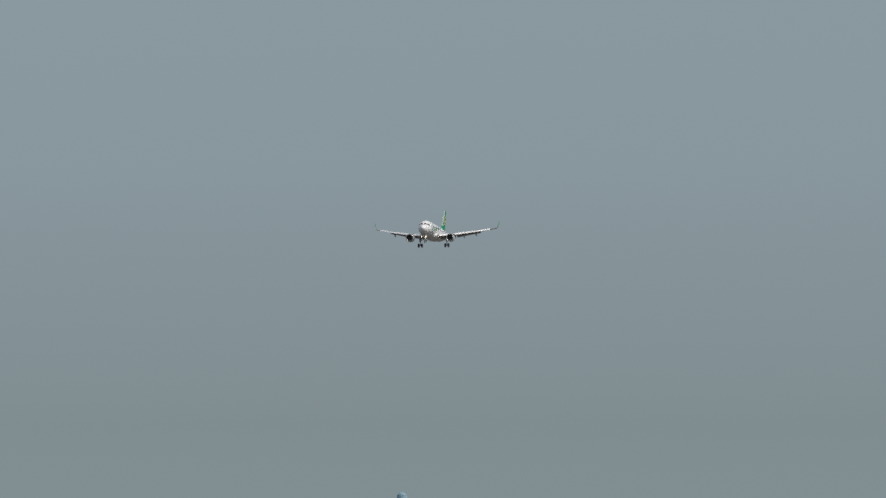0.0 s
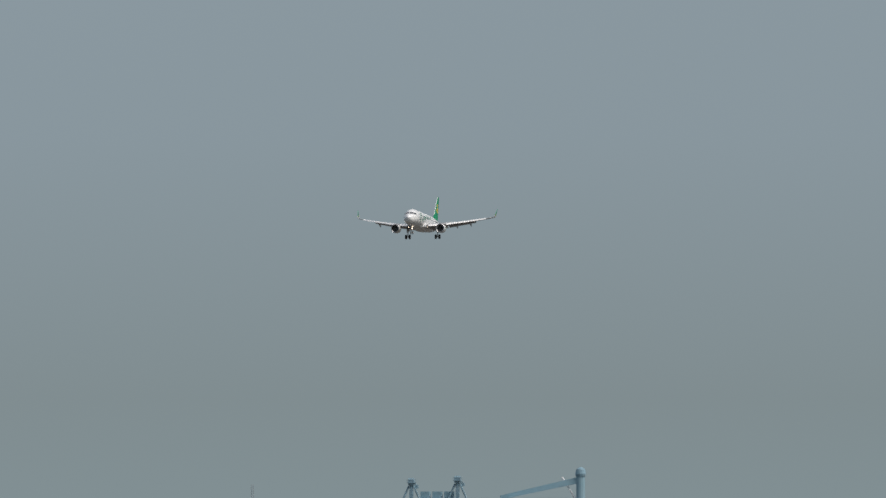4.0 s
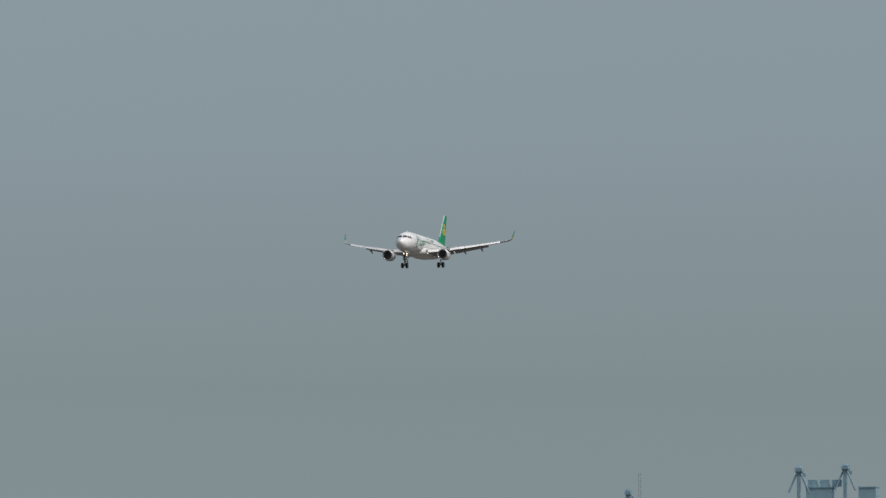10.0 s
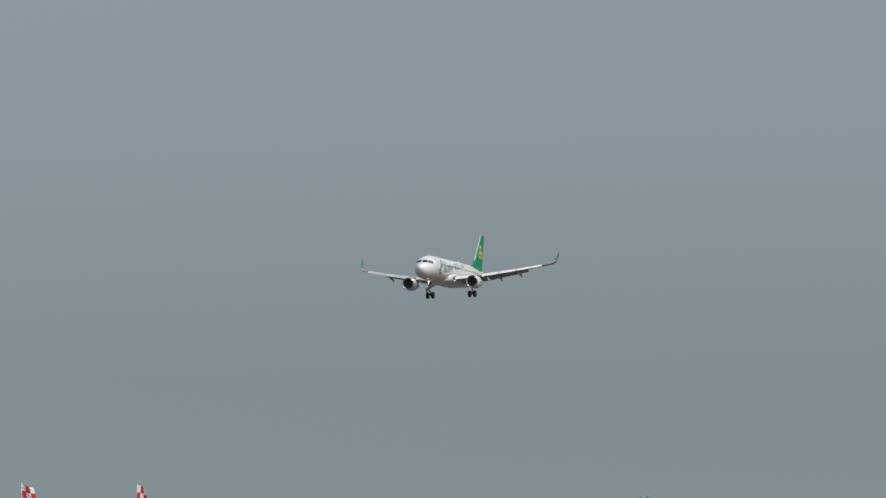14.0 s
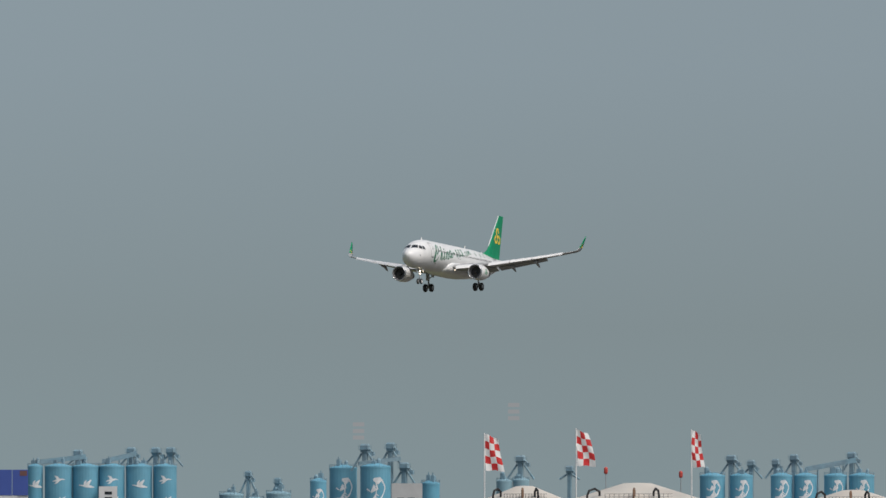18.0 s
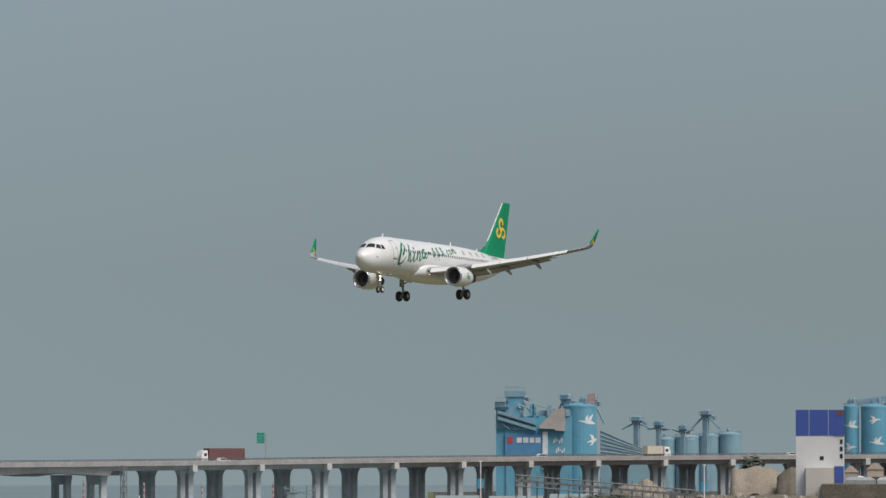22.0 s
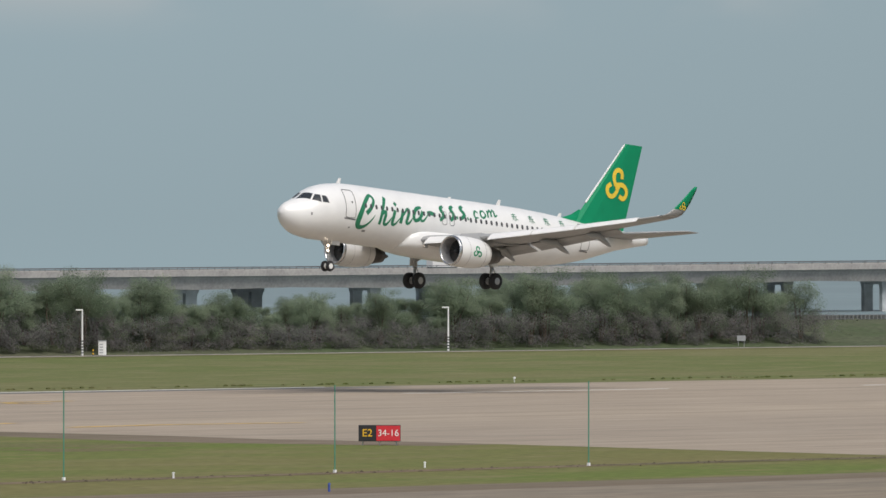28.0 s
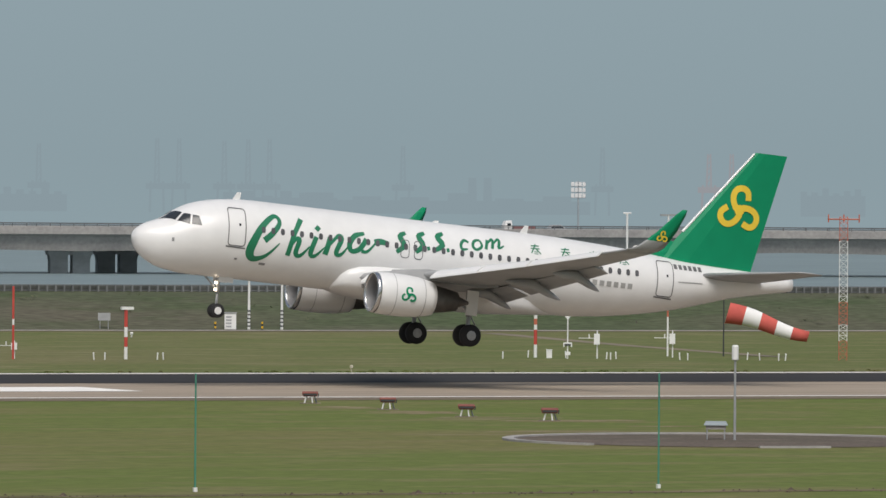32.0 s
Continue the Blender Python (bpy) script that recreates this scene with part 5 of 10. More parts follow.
def silo(x, y, r, top, mat, murals=(), group="blue silos of the cement works"):
    ob = thing("silo", "sky-blue round cement silo with white painted birds" if murals else "plain sky-blue round cement silo", "silo", group, at=(x, y, 0))
    bm = B()
    spin(bm, [(r, 0), (r, top - 0.6), (r * 1.02, top - 0.6), (r * 1.02, top), (r * 0.96, top + 0.15), (r * 0.3, top + 0.9)], seg=28)
    body = part("body", bm, mat, ob)
    bm = B()
    spin(bm, [(r * 1.012, top * 0.62), (r * 1.012, top * 0.62 + 0.15), (r, top * 0.62 + 0.2)], seg=28, caps=False)
    part("stiffening_ring", bm, mat, body)
    back = math.atan2(-y, -x)
    for kind, side, z, size in murals:
        bm = B()
        mural(bm, kind, r, z, back + side, size)
        part("mural", bm, M_WHITEPIC, body, "white painted " + ("leaping fish" if kind == "fish" else "bird"))
    bm = B()
    for i in range(20):
        a0, a1 = 2 * math.pi * i / 20, 2 * math.pi * (i + 1) / 20
        p0, p1 = Vector((r * math.cos(a0), r * math.sin(a0), top + 1.0)), Vector((r * math.cos(a1), r * math.sin(a1), top + 1.0))
        tube(bm, p0, p1, 0.06, seg=4)
        tube(bm, p0 - Vector((0, 0, 1.0)), p0, 0.06, seg=4)
    part("roof_rail", bm, M_STEELBLUE, body)
    rnd = random.Random(int(x * 7 + y * 3))
    for k in range(rnd.randint(2, 3)):
        a, q = rnd.uniform(0, 6.28), r * rnd.uniform(0.2, 0.6)
        w, h = rnd.uniform(0.4, 0.8), rnd.uniform(1.2, 2.6)
        cx, cy = q * math.cos(a), q * math.sin(a)
        bm = B()
        if k % 2:
            spin(bm, [(w, top), (w, top + h), (w * 0.4, top + h + 0.5)], (cx, cy, 0), seg=8)
        else:
            box(bm, cx - w, cx + w, cy - w, cy + w, top, top + h)
            tube(bm, (cx, cy, top + h), (cx, cy, top + h + 0.8), 0.2, seg=6)
        part("dust_filter", bm, M_STEELBLUE, ob)
    return ob


def head_tower(x, y, foot, top, w=1.6, mat=None):
    """A bucket-elevator head: a slim shaft with a wide drum, platform and spouts running down."""
    ob = thing("elevator_tower", "dusty blue elevator tower with head platform above the silos", "elevator tower", "elevator towers of the cement works", at=(x, y, 0))
    m = mat or M_STEELBLUE
    w *= 1.15
    bm = B()
    box(bm, w * 0.2, w * 1.0, -w * 1.5, -w * 0.7, top - 3.6, top - 2.4)
    tube(bm, (w * 0.6, -w * 1.1, top - 2.4), (w * 0.2, -w * 0.5, top - 1.2), 0.22, seg=6)
    part("dust_box", bm, m, ob)
    bm = B()
    box(bm, -w * 0.4, w * 0.4, -w * 0.4, w * 0.4, 0, top - 2.2)
    part("shaft", bm, m, ob)
    bm = B()
    loft(bm, [[(-w * 0.5, -w * 0.6, top - 2.6), (w * 0.5, -w * 0.6, top - 2.6), (w * 0.5, w * 0.6, top - 2.6), (-w * 0.5, w * 0.6, top - 2.6)], [(-w * 0.7, -w * 0.7, top - 1.6), (w * 0.7, -w * 0.7, top - 1.6), (w * 0.7, w * 0.7, top - 1.6), (-w * 0.7, w * 0.7, top - 1.6)],
              [(-w * 0.7, -w * 0.7, top - 0.5), (w * 0.7, -w * 0.7, top - 0.5), (w * 0.7, w * 0.7, top - 0.5), (-w * 0.7, w * 0.7, top - 0.5)], [(-w * 0.5, -w * 0.5, top), (w * 0.5, -w * 0.5, top), (w * 0.5, w * 0.5, top), (-w * 0.5, w * 0.5, top)]])
    part("head", bm, m, ob)
    for s in (-1, 1):
        bm = B()
        tube(bm, (0, s * w * 0.6, top - 2.8), (-s * w * 0.6, s * w * 2.3, max(foot, top - 9)), 0.32, seg=6)
        part("spout", bm, m, ob)
    bm = B()
    for a in (-1, 1):
        for b in (-1, 1):
            tube(bm, (a * w * 0.85, b * w * 0.85, top - 1.6), (a * w * 0.85, b * w * 0.85, top - 0.3), 0.07, seg=4)
    box(bm, -w * 0.9, w * 0.9, -w * 0.9, w * 0.9, top - 1.75, top - 1.62)
    part("platform", bm, M_STEELBLUE, ob)
    return ob


def gantry(a, b, high=1.6, name="conveyor_gantry"):
    a, b = Vector(a), Vector(b)
    ob = thing(name, "long enclosed dusty blue conveyor gantry between silos", "conveyor", at=(a.x, a.y, 0))
    d = b - a
    flat_d = Vector((d.x, d.y, 0)).normalized()
    n = Vector((-flat_d.y, flat_d.x, 0)) * 0.9
    z = Vector((0, 0, high))
    o = Vector((a.x, a.y, 0))
    bm = B()
    loft(bm, [[p - n - o, p + n - o, p + n + z - o, p - n + z - o] for p in (a, b)])
    part("gallery", bm, M_STEELBLUE, ob)
    for k in range(1, 4):
        p = a + d * k / 4 - o
        bm = B()
        for s in (-1, 1):
            tube(bm, p + n * s * 0.9, Vector((p.x, p.y, 0)) + n * s * 1.4, 0.2, seg=5)
        part("trestle", bm, M_STEELBLUE, ob)
    return ob


BIRD2 = (("bird", 0.1, 22.0, 2.3), ("dove", -0.25, 15.0, 2.2))
BIRD3 = (("dove", 0.0, 24.0, 1.9), ("bird", 0.2, 16.5, 2.3))
silo(2357, 1097, 5.0, 27.9, M_SILO, (("bird", 0.55, 22.6, 2.7), ("dove", 0.95, 17.0, 2.4)))
for x, y, r, top in ((2733, 1238, 3.3, 18.6), (2736, 1231, 4.5, 19.4), (2739, 1224, 3.7, 19.8), (2742, 1217, 3.9, 20.4)):
    silo(x, y, r, top, M_SILO2, (("bird", 0.0, 19.0, 2.4),) if r > 4 else ())
for i, (x, y, r, top) in enumerate(((2529, 1079, 2.5, 28.6), (2532, 1072, 4.5, 28.6), (2536, 1064, 4.4, 28.6), (2539, 1056, 4.2, 28.6), (2543, 1048, 4.3, 28.6), (2546, 1040, 3.8, 28.6))):
    silo(x, y, r, top, M_SILO, (BIRD2, BIRD3)[i % 2])
for x, y, r, top in ((2507, 1001, 3.9, 19.1), (2510, 994, 2.9, 17.7), (2513, 987, 4.0, 19.5)):
    silo(x, y, r, top, M_SILO2, (("dove", 0.1, 15.0, 2.2),) if r > 3 else ())
for x, y, r, top, mu in ((2378, 921, 2.5, 22.7, (("fish", 0, 17.5, 2.2),)), (2334, 896, 4.1, 26.4, (("fish", 0.1, 19.5, 3.0),)), (2319, 880, 4.5, 26.7, (("fish", 0.05, 19.0, 3.4),)), (2390, 889, 2.8, 22.0, ())):
    silo(x, y, r, top, M_SILO, mu)
for x, y, r, top in ((2539, 919, 2.6, 23.4), (2541, 914, 2.6, 23.7)):
    silo(x, y, r, top, M_SILO2)
for x, y, r, top in ((2514, 840, 4.0, 24.8), (2516, 831, 3.6, 24.8), (2520, 819, 3.4, 24.8), (2523, 812, 3.6, 24.8), (2526, 803, 3.6, 24.8), (2528, 795, 4.0, 24.8)):
    silo(x, y, r, top, M_SILO, (("fish", 0.1, 20.0, 2.6),))
for x, y, r, top in ((2580, 796, 3.6, 25.4), (2582, 789, 3.3, 25.8), (2584, 783, 2.9, 25.0), (2586, 775, 5.0, 25.4)):
    silo(x, y, r, top, M_SILO2)
for x, y, top in ((2535, 1066, 34.1), (2542, 1050, 34.9), (2545, 1042.5, 34.9), (2547, 1038, 34.9)):
    head_tower(x + 4, y + 2, 28.6, top, 1.5)
for x, y, top, w in ((2510, 996, 26.8, 1.1), (2513, 987, 24.6, 1.1), (2327, 886, 33.5, 1.5), (2330, 879, 33.9, 1.4), (2331, 875, 28.0, 1.5)):
    head_tower(x + 3, y + 1.5, top - 8, top, w)
for x, y, top, w in ((2349, 1115, 32.8, 2.2), (2355, 1101, 31.7, 1.6), (2359, 1094, 31.4, 1.5), (2664, 1218, 26.7, 1.9), (2667, 1211, 25.0, 1.5), (2674, 1196, 28.8, 1.9), (2670, 1203, 23.6, 1.4)):
    head_tower(x + 4, y + 2, 22, top, w)
for x, y, top, w in ((2525, 837, 31.5, 1.6), (2527, 831, 29.9, 1.3), (2529, 823.5, 30.2, 1.2), (2531, 818, 31.7, 1.4), (2537, 800.6, 32.4, 1.5), (2541, 786, 30.6, 1.2), (2543, 779, 32.2, 1.3), (2545, 775, 28.0, 1.2), (2547, 766, 30.2, 1.2), (2541, 914, 31.7, 1.6), (2546, 899, 28.4, 1.2)):
    head_tower(x + 5, y + 2, 24, top, w)
gantry((2530, 1078, 29.2), (2536, 1064, 31.0))
gantry((2538, 1059, 29.3), (2543, 1049, 32.0))
gantry((2532, 815, 26.0), (2538, 800, 29.0))
gantry((2326, 888, 27.0), (2332, 877, 28.5), 1.2)

# packing plant: stepped towers, sloping gallery, dusty hood, sign board
M_SIGNBLUE = material("dusty_blue_board", (0.085, 0.24, 0.42), 0.7, vary=0.08, scale=0.3)
plant = thing("packing_plant", "blue packing plant of stepped towers with a dusty hood and sign", "industrial building", at=facing(2345, 1107) @ pose(4.0, 0, 0))


def plant_box(name, x0, x1, y0, y1, z0, z1, mat, label=""):
    bm = B()
    box(bm, x0, x1, y0, y1, z0, z1)
    return part(name, bm, mat, plant, label)


plant_box("wall", -13.0, 7.6, 1.0, 10, 0, 24.6, M_SILO)
plant_box("side_tower", -16.0, -13.0, 1.5, 6, 0, 26.6, M_SILO)
plant_box("tower_head", -16.4, -13.2, 1.0, 6, 26.6, 29.0, M_STEELBLUE)
plant_box("tall_tower", -13.0, -7.4, 0.8, 8, 24.6, 30.6, M_SILO)
plant_box("tower_head", -13.4, -7.0, 0.4, 8, 30.6, 32.4, M_STEELBLUE)
plant_box("roof_unit", -5.6, -3.6, 1.5, 5, 24.6, 27.6, M_STEELBLUE)
plant_box("roof_unit", -2.6, 0.6, 2.0, 6, 24.6, 26.4, M_SILO2)
plant_box("roof_unit", 1.6, 3.0, 1.5, 5, 24.6, 27.0, M_SILO)
plant_box("roof_unit", 4.2, 7.2, 1.5, 5, 24.6, 26.2, M_STEELBLUE)
bm = B()
for k in range(9):
    tube(bm, (-12.8 + k * 0.7, 0.6, 32.4), (-12.8 + k * 0.7, 0.6, 33.8), 0.1, seg=4)
for k in range(12):
    tube(bm, (-6.5 + k * 1.2, 1.2, 24.6), (-6.5 + k * 1.2, 1.2, 26.0), 0.09, seg=4)
tube(bm, (-13, 0.6, 33.6), (-7, 0.6, 33.6), 0.1, seg=4)
tube(bm, (-6.5, 1.2, 25.9), (7, 1.2, 25.9), 0.09, seg=4)
part("roof_rails", bm, M_STEELBLUE, plant)
for z0, z1 in ((25.5, 21.8), (23.6, 20.0)):
    bm = B()
    loft(bm, [[(-15.5, -0.8, z0), (-15.5, 0.9, z0), (-15.5, 0.9, z0 + 1.0), (-15.5, -0.8, z0 + 1.0)], [(-3.6, -0.8, z1), (-3.6, 0.9, z1), (-3.6, 0.9, z1 + 1.0), (-3.6, -0.8, z1 + 1.0)]])
    part("sloping_gallery", bm, M_STEELBLUE, plant)
bm = B()
loft(bm, [[(x, -1.2, z0), (x, 0.9, z0), (x, 0.9, z1), (x, -1.2, z1)] for x, z0, z1 in ((-2.6, 20.8, 21.6), (2.2, 20.6, 26.6), (2.3, 20.2, 26.9), (5.4, 19.9, 27.0))])
part("dust_hood", bm, M_DUST, plant, "pale dust-covered sheeting hood")
rnd = random.Random(31)
for k in range(14):
    x, z = rnd.uniform(-12.6, 6.5), rnd.uniform(24.8, 28.5)
    plant_box("roof_unit", x, x + rnd.uniform(0.5, 1.6), 0.7, 0.7 + rnd.uniform(0.8, 2.0), 24.6, z, rnd.choice((M_STEELBLUE, M_SILO, M_SILO2)))
for k in range(10):
    bm = B()
    x, z = rnd.uniform(-15.5, -3.0), rnd.uniform(20.5, 29.5)
    tube(bm, (x, 0.3, z), (x + rnd.uniform(0.8, 5.0), 0.3, z - rnd.uniform(-0.6, 2.6)), rnd.uniform(0.1, 0.24), seg=6)
    part("pipe", bm, rnd.choice((M_STEELBLUE, M_SHIPTOP, M_SILO2)), plant, "dusty pipe")
for z in (21.0, 23.4, 27.4, 29.2):
    bm = B()
    box(bm, -16.4, -12.0, 0.2, 1.0, z, z + 0.12)
    for k in range(6):
        tube(bm, (-16.3 + k * 0.85, 0.25, z), (-16.3 + k * 0.85, 0.25, z + 1.1), 0.06, seg=4)
    tube(bm, (-16.3, 0.25, z + 1.1), (-12.05, 0.25, z + 1.1), 0.06, seg=4)
    part("landing", bm, M_STEELBLUE, plant, "railed steel landing")
board = plant_box("sign_board", -13.2, -1.8, 0.55, 0.95, 12.0, 19.4, M_SIGNBLUE, "blue sign board")
for k, (x0, x1) in enumerate(((-9.6, -8.0), (-7.6, -6.0), (-5.6, -4.2), (-3.8, -2.2))):
    bm = B()
    box(bm, x0, x1, 0.44, 0.54, 16.4, 18.0)
    part("sign_mark", bm, M_WHITEPIC, board, "white sign mark")
bm = B()
box(bm, -12.4, -10.8, 0.44, 0.54, 16.2, 18.2)
part("sign_mark", bm, M_REDP, board, "red sign mark")
plant_box("stair_shaft", -1.6, 0.0, 0.3, 0.95, 8.0, 19.8, M_WHITEPIC, "white stair shaft")
bm = B()
for s, z in ((3.2, 17.0), (4.0, 14.0)):
    for k in range(5):
        box(bm, s - 1.5 + k * 0.6, s - 1.1 + k * 0.6, 0.85, 0.96, z - 0.9 + 0.4 * (k % 3), z + 0.5 + 0.5 * math.sin(k * 1.7))
part("mural", bm, M_WHITEPIC, plant, "white painted birds")
for k in range(7):
    plant_box("wall_rib", -12.6 + k * 2.9, -12.35 + k * 2.9, 0.9, 0.98, 0, 12.0, M_STEELBLUE)
hood = thing("dust_hood", "brown rusty dust hood on a silo's roof", "dust hood", at=facing(2358.2, 1094.6, 27.9))
bm = B()
loft(bm, [[(-2.8, -1.5, 0), (2.0, -1.5, 0), (2.0, 1.5, 0), (-2.8, 1.5, 0)], [(-1.2, -1.3, 1.9), (2.0, -1.3, 1.9), (2.0, 1.3, 1.9), (-1.2, 1.3, 1.9)], [(-0.1, -1.1, 3.6), (1.8, -1.1, 3.9), (1.8, 1.1, 3.9), (-0.1, 1.1, 3.6)]])
part("sheeting", bm, material("rust_dusted_sheeting", (0.33, 0.25, 0.22), 0.9, vary=0.2, scale=0.8), hood)
# store shed with a long sloping ribbed roof beside the silo
shed = thing("store_shed", "blue store shed with a long sloping ribbed roof", "shed", at=facing(2383, 1093))
bm = B()
loft(bm, [[(-8.4, 0, 0), (-8.4, 9, 0), (-8.4, 9, 20.4), (-8.4, 0, 20.4)], [(8.4, 0, 0), (8.4, 9, 0), (8.4, 9, 13.0), (8.4, 0, 13.0)]])
part("wall", bm, M_SILO2, shed)
for k in range(7):
    bm = B()
    z0, z1 = 20.2 - k * 1.3, 13.0 - k * 0.25
    tube(bm, (-8.4, -0.1, z0), (8.4, -0.1, z1), 0.14, seg=5)
    part("pipe", bm, M_SHIPTOP if k % 2 else M_STEELBLUE, shed, "pale sloping pipe")
M_DKRED = material("dark_red_container", (0.15, 0.07, 0.068), 0.6, vary=0.1, scale=0.5)
# blue and white tower building
tower = thing("tower_building", "tall narrow building clad in blue over white sheeting", "building", at=facing(1377.5, 594, 0))
bm = B()
box(bm, -4.15, 2.6, 0, 6, 0, 15.0)
part("wall", bm, M_WHITEWALL, tower)
bm = B()
box(bm, 2.6, 4.5, 0.15, 6, 0, 15.0)
part("side_wall", bm, M_WHITEWALL, tower)
for x0, x1 in ((-4.2, -1.85), (-1.75, 1.6), (1.7, 4.5)):
    bm = B()
    box(bm, x0, x1, -0.08, 6.1, 15.0, 19.6)
    part("cladding", bm, M_BLUE, tower, "royal blue cladding panel")
bm = B()
box(bm, 2.7, 4.4, 0.0, 0.16, 5, 9.5)
part("blue_door", bm, M_BLUE, tower, "blue door panel")
bm = B()
box(bm, 0.1, 0.8, -0.04, 0.1, 10.6, 11.3)
part("window", bm, M_GLASS, tower)
bm = B()
box(bm, 3.0, 4.3, -0.12, -0.08, 18.5, 19.4)
part("sign_mark", bm, M_DKRED, tower, "faded red sign patch")
for z in (10.9, 12.2, 13.5):
    bm = B()
    box(bm, 3.7, 4.2, 0.08, 0.16, z, z + 0.8)
    part("window", bm, M_GLASS, tower)
bm = B()
box(bm, -2.4, 2.6, -2.5, -0.1, 0, 9.2)
part("annex", bm, M_TANK, tower, "cream annex")

# long warehouse
hall = thing("warehouse", "long low warehouse, white upper wall over blue panels", "warehouse", at=facing(1676, 656, 0))
bm = B()
box(bm, -16, 16, 0, 18, 10.6, 13.2)
part("upper_wall", bm, M_WHITEWALL, hall)
bm = B()
box(bm, -16, 16, 0.15, 18, 0, 10.6)
part("lower_wall", bm, M_BLUE, hall, "blue lower wall")
for x in (-16, -8.5, 5.5, 15.6):
    bm = B()
    box(bm, x, x + 0.45, -0.1, 0.15, 0, 10.6)
    part("pillar", bm, M_WHITEWALL, hall)
for x in (-13.5, -5.5, 7.5):
    bm = B()
    box(bm, x, x + 2.6, 0.05, 0.15, 5.5, 8.2)
    part("window", bm, M_GLASS, hall)
bm = B()
box(bm, -16.2, 16.2, -0.3, 18.2, 13.2, 13.5)
part("roof", bm, M_GREYWALL, hall)

office = thing("office_block", "narrow grey plastered office block with small windows", "building", at=facing(2247, 843, 0))
bm = B()
box(bm, -4.4, 4.4, 0, 8, 0, 21.3)
part("wall", bm, M_GREYWALL, office)
for z in (9, 11.5, 16):
    for x in (-2.8, 0.2):
        bm = B()
        box(bm, x, x + 2.0, -0.05, 0.1, z, z + 1.2)
        part("window", bm, M_GLASS, office)

# silos hut on the long row
hut = thing("hut", "small white control hut with two windows among the silos", "hut", at=facing(2531, 1054, 0))
bm = B()
box(bm, -3.0, 3.0, 0, 4, 0, 22.0)
part("wall", bm, M_WHITEWALL, hut)
for z in (17.5, 19.3):
    bm = B()
    box(bm, -1.1, 1.3, -0.05, 0.1, z, z + 1.0)
    part("window", bm, M_GLASS, hut)

# ship unloader far up the approach
unloader = thing("ship_unloader", "blue loading tower with long inclined conveyor boom", "loading tower", at=(2855, 512, 0))
bm = B()
tube(bm, (0, 0, 0), (0, 0, 51.0), 1.7, 1.5, 12)
part("column", bm, M_SILO2, unloader)
bm = B()
spin(bm, [(1.7, 50.2), (1.9, 51.0), (1.6, 52.6), (0.5, 53.4)], seg=12)
part("cap", bm, M_STEELBLUE, unloader)
bm = B()
loft(bm, [[(-0.5, 0.0, 48.0), (0.5, 0.0, 48.0), (0.5, 0.0, 50.2), (-0.5, 0.0, 50.2)], [(-4.5, 27.5, 42.2), (-3.5, 27.5, 42.2), (-3.5, 27.5, 43.6), (-4.5, 27.5, 43.6)]])
part("boom", bm, M_SILO2, unloader)
bm = B()
tube(bm, (0, 1, 41), (0, 6.5, 50), 0.3, seg=6)
part("brace", bm, M_WHITEPIC, unloader)
for x, y, top in ((2843.5, 569.5, 49.6), (2846.6, 553.8, 50.4)):
    head_tower(x, y, 40, top, 1.3)
for y0, y1 in ((558.5, 567.5), (543, 549), (515, 536)):
    ob = thing("blue_roof_house", "low blue sheet-metal house on the loading quay", "industrial building", at=(2846, (y0 + y1) / 2, 0))
    bm = B()
    box(bm, 0, 6, -(y1 - y0) / 2, (y1 - y0) / 2, 0, 42.2)
    part("wall", bm, M_SILO2, ob)
    bm = B()
    box(bm, -0.3, 6.3, -(y1 - y0) / 2 - 0.2, (y1 - y0) / 2 + 0.2, 42.2, 42.6)
    part("roof", bm, M_STEELBLUE, ob)
for i in range(3):
    bm = B()
    box(bm, 0, 2.5, -1.6, 1.6, 0, 2.4)
    solo("roof_machine_house", bm, M_SILO2, "small pale blue machine house on the quay roof", "machine house", "roof machine houses", at=(2847, 557 + i * 4.2, 42.6))
head_tower(2636, 584, 30, 39.7, 1.0)
head_tower(2601, 723.6, 26, 34.1, 1.5)
for x, y, top in ((2730, 623, 38.0), (2703, 731, 37.3)):
    head_tower(x, y, 28, top, 1.1)
ob = thing("light_mast", "thin grey lattice mast", "mast", at=(2637, 580.4, 0))
bm = B()
for s in (-1, 1):
    tube(bm, (0, s * 0.5, 0), (0, s * 0.3, 44.8), 0.12, seg=4)
part("frame", bm, M_FAR, ob)
ob = thing("quay_crane", "grey quay crane with short pale jib", "crane", at=(2606, 704, 0))
for dy in (-2.5, 0.5, 3.0):
    bm = B()
    tube(bm, (0, dy, 0), (0, dy, 35.2), 0.35, seg=6)
    part("leg", bm, M_DUST, ob)
bm = B()
tube(bm, (0, 3, 36), (0, -7, 32.5), 0.3, seg=6)
part("jib", bm, M_DUST, ob)

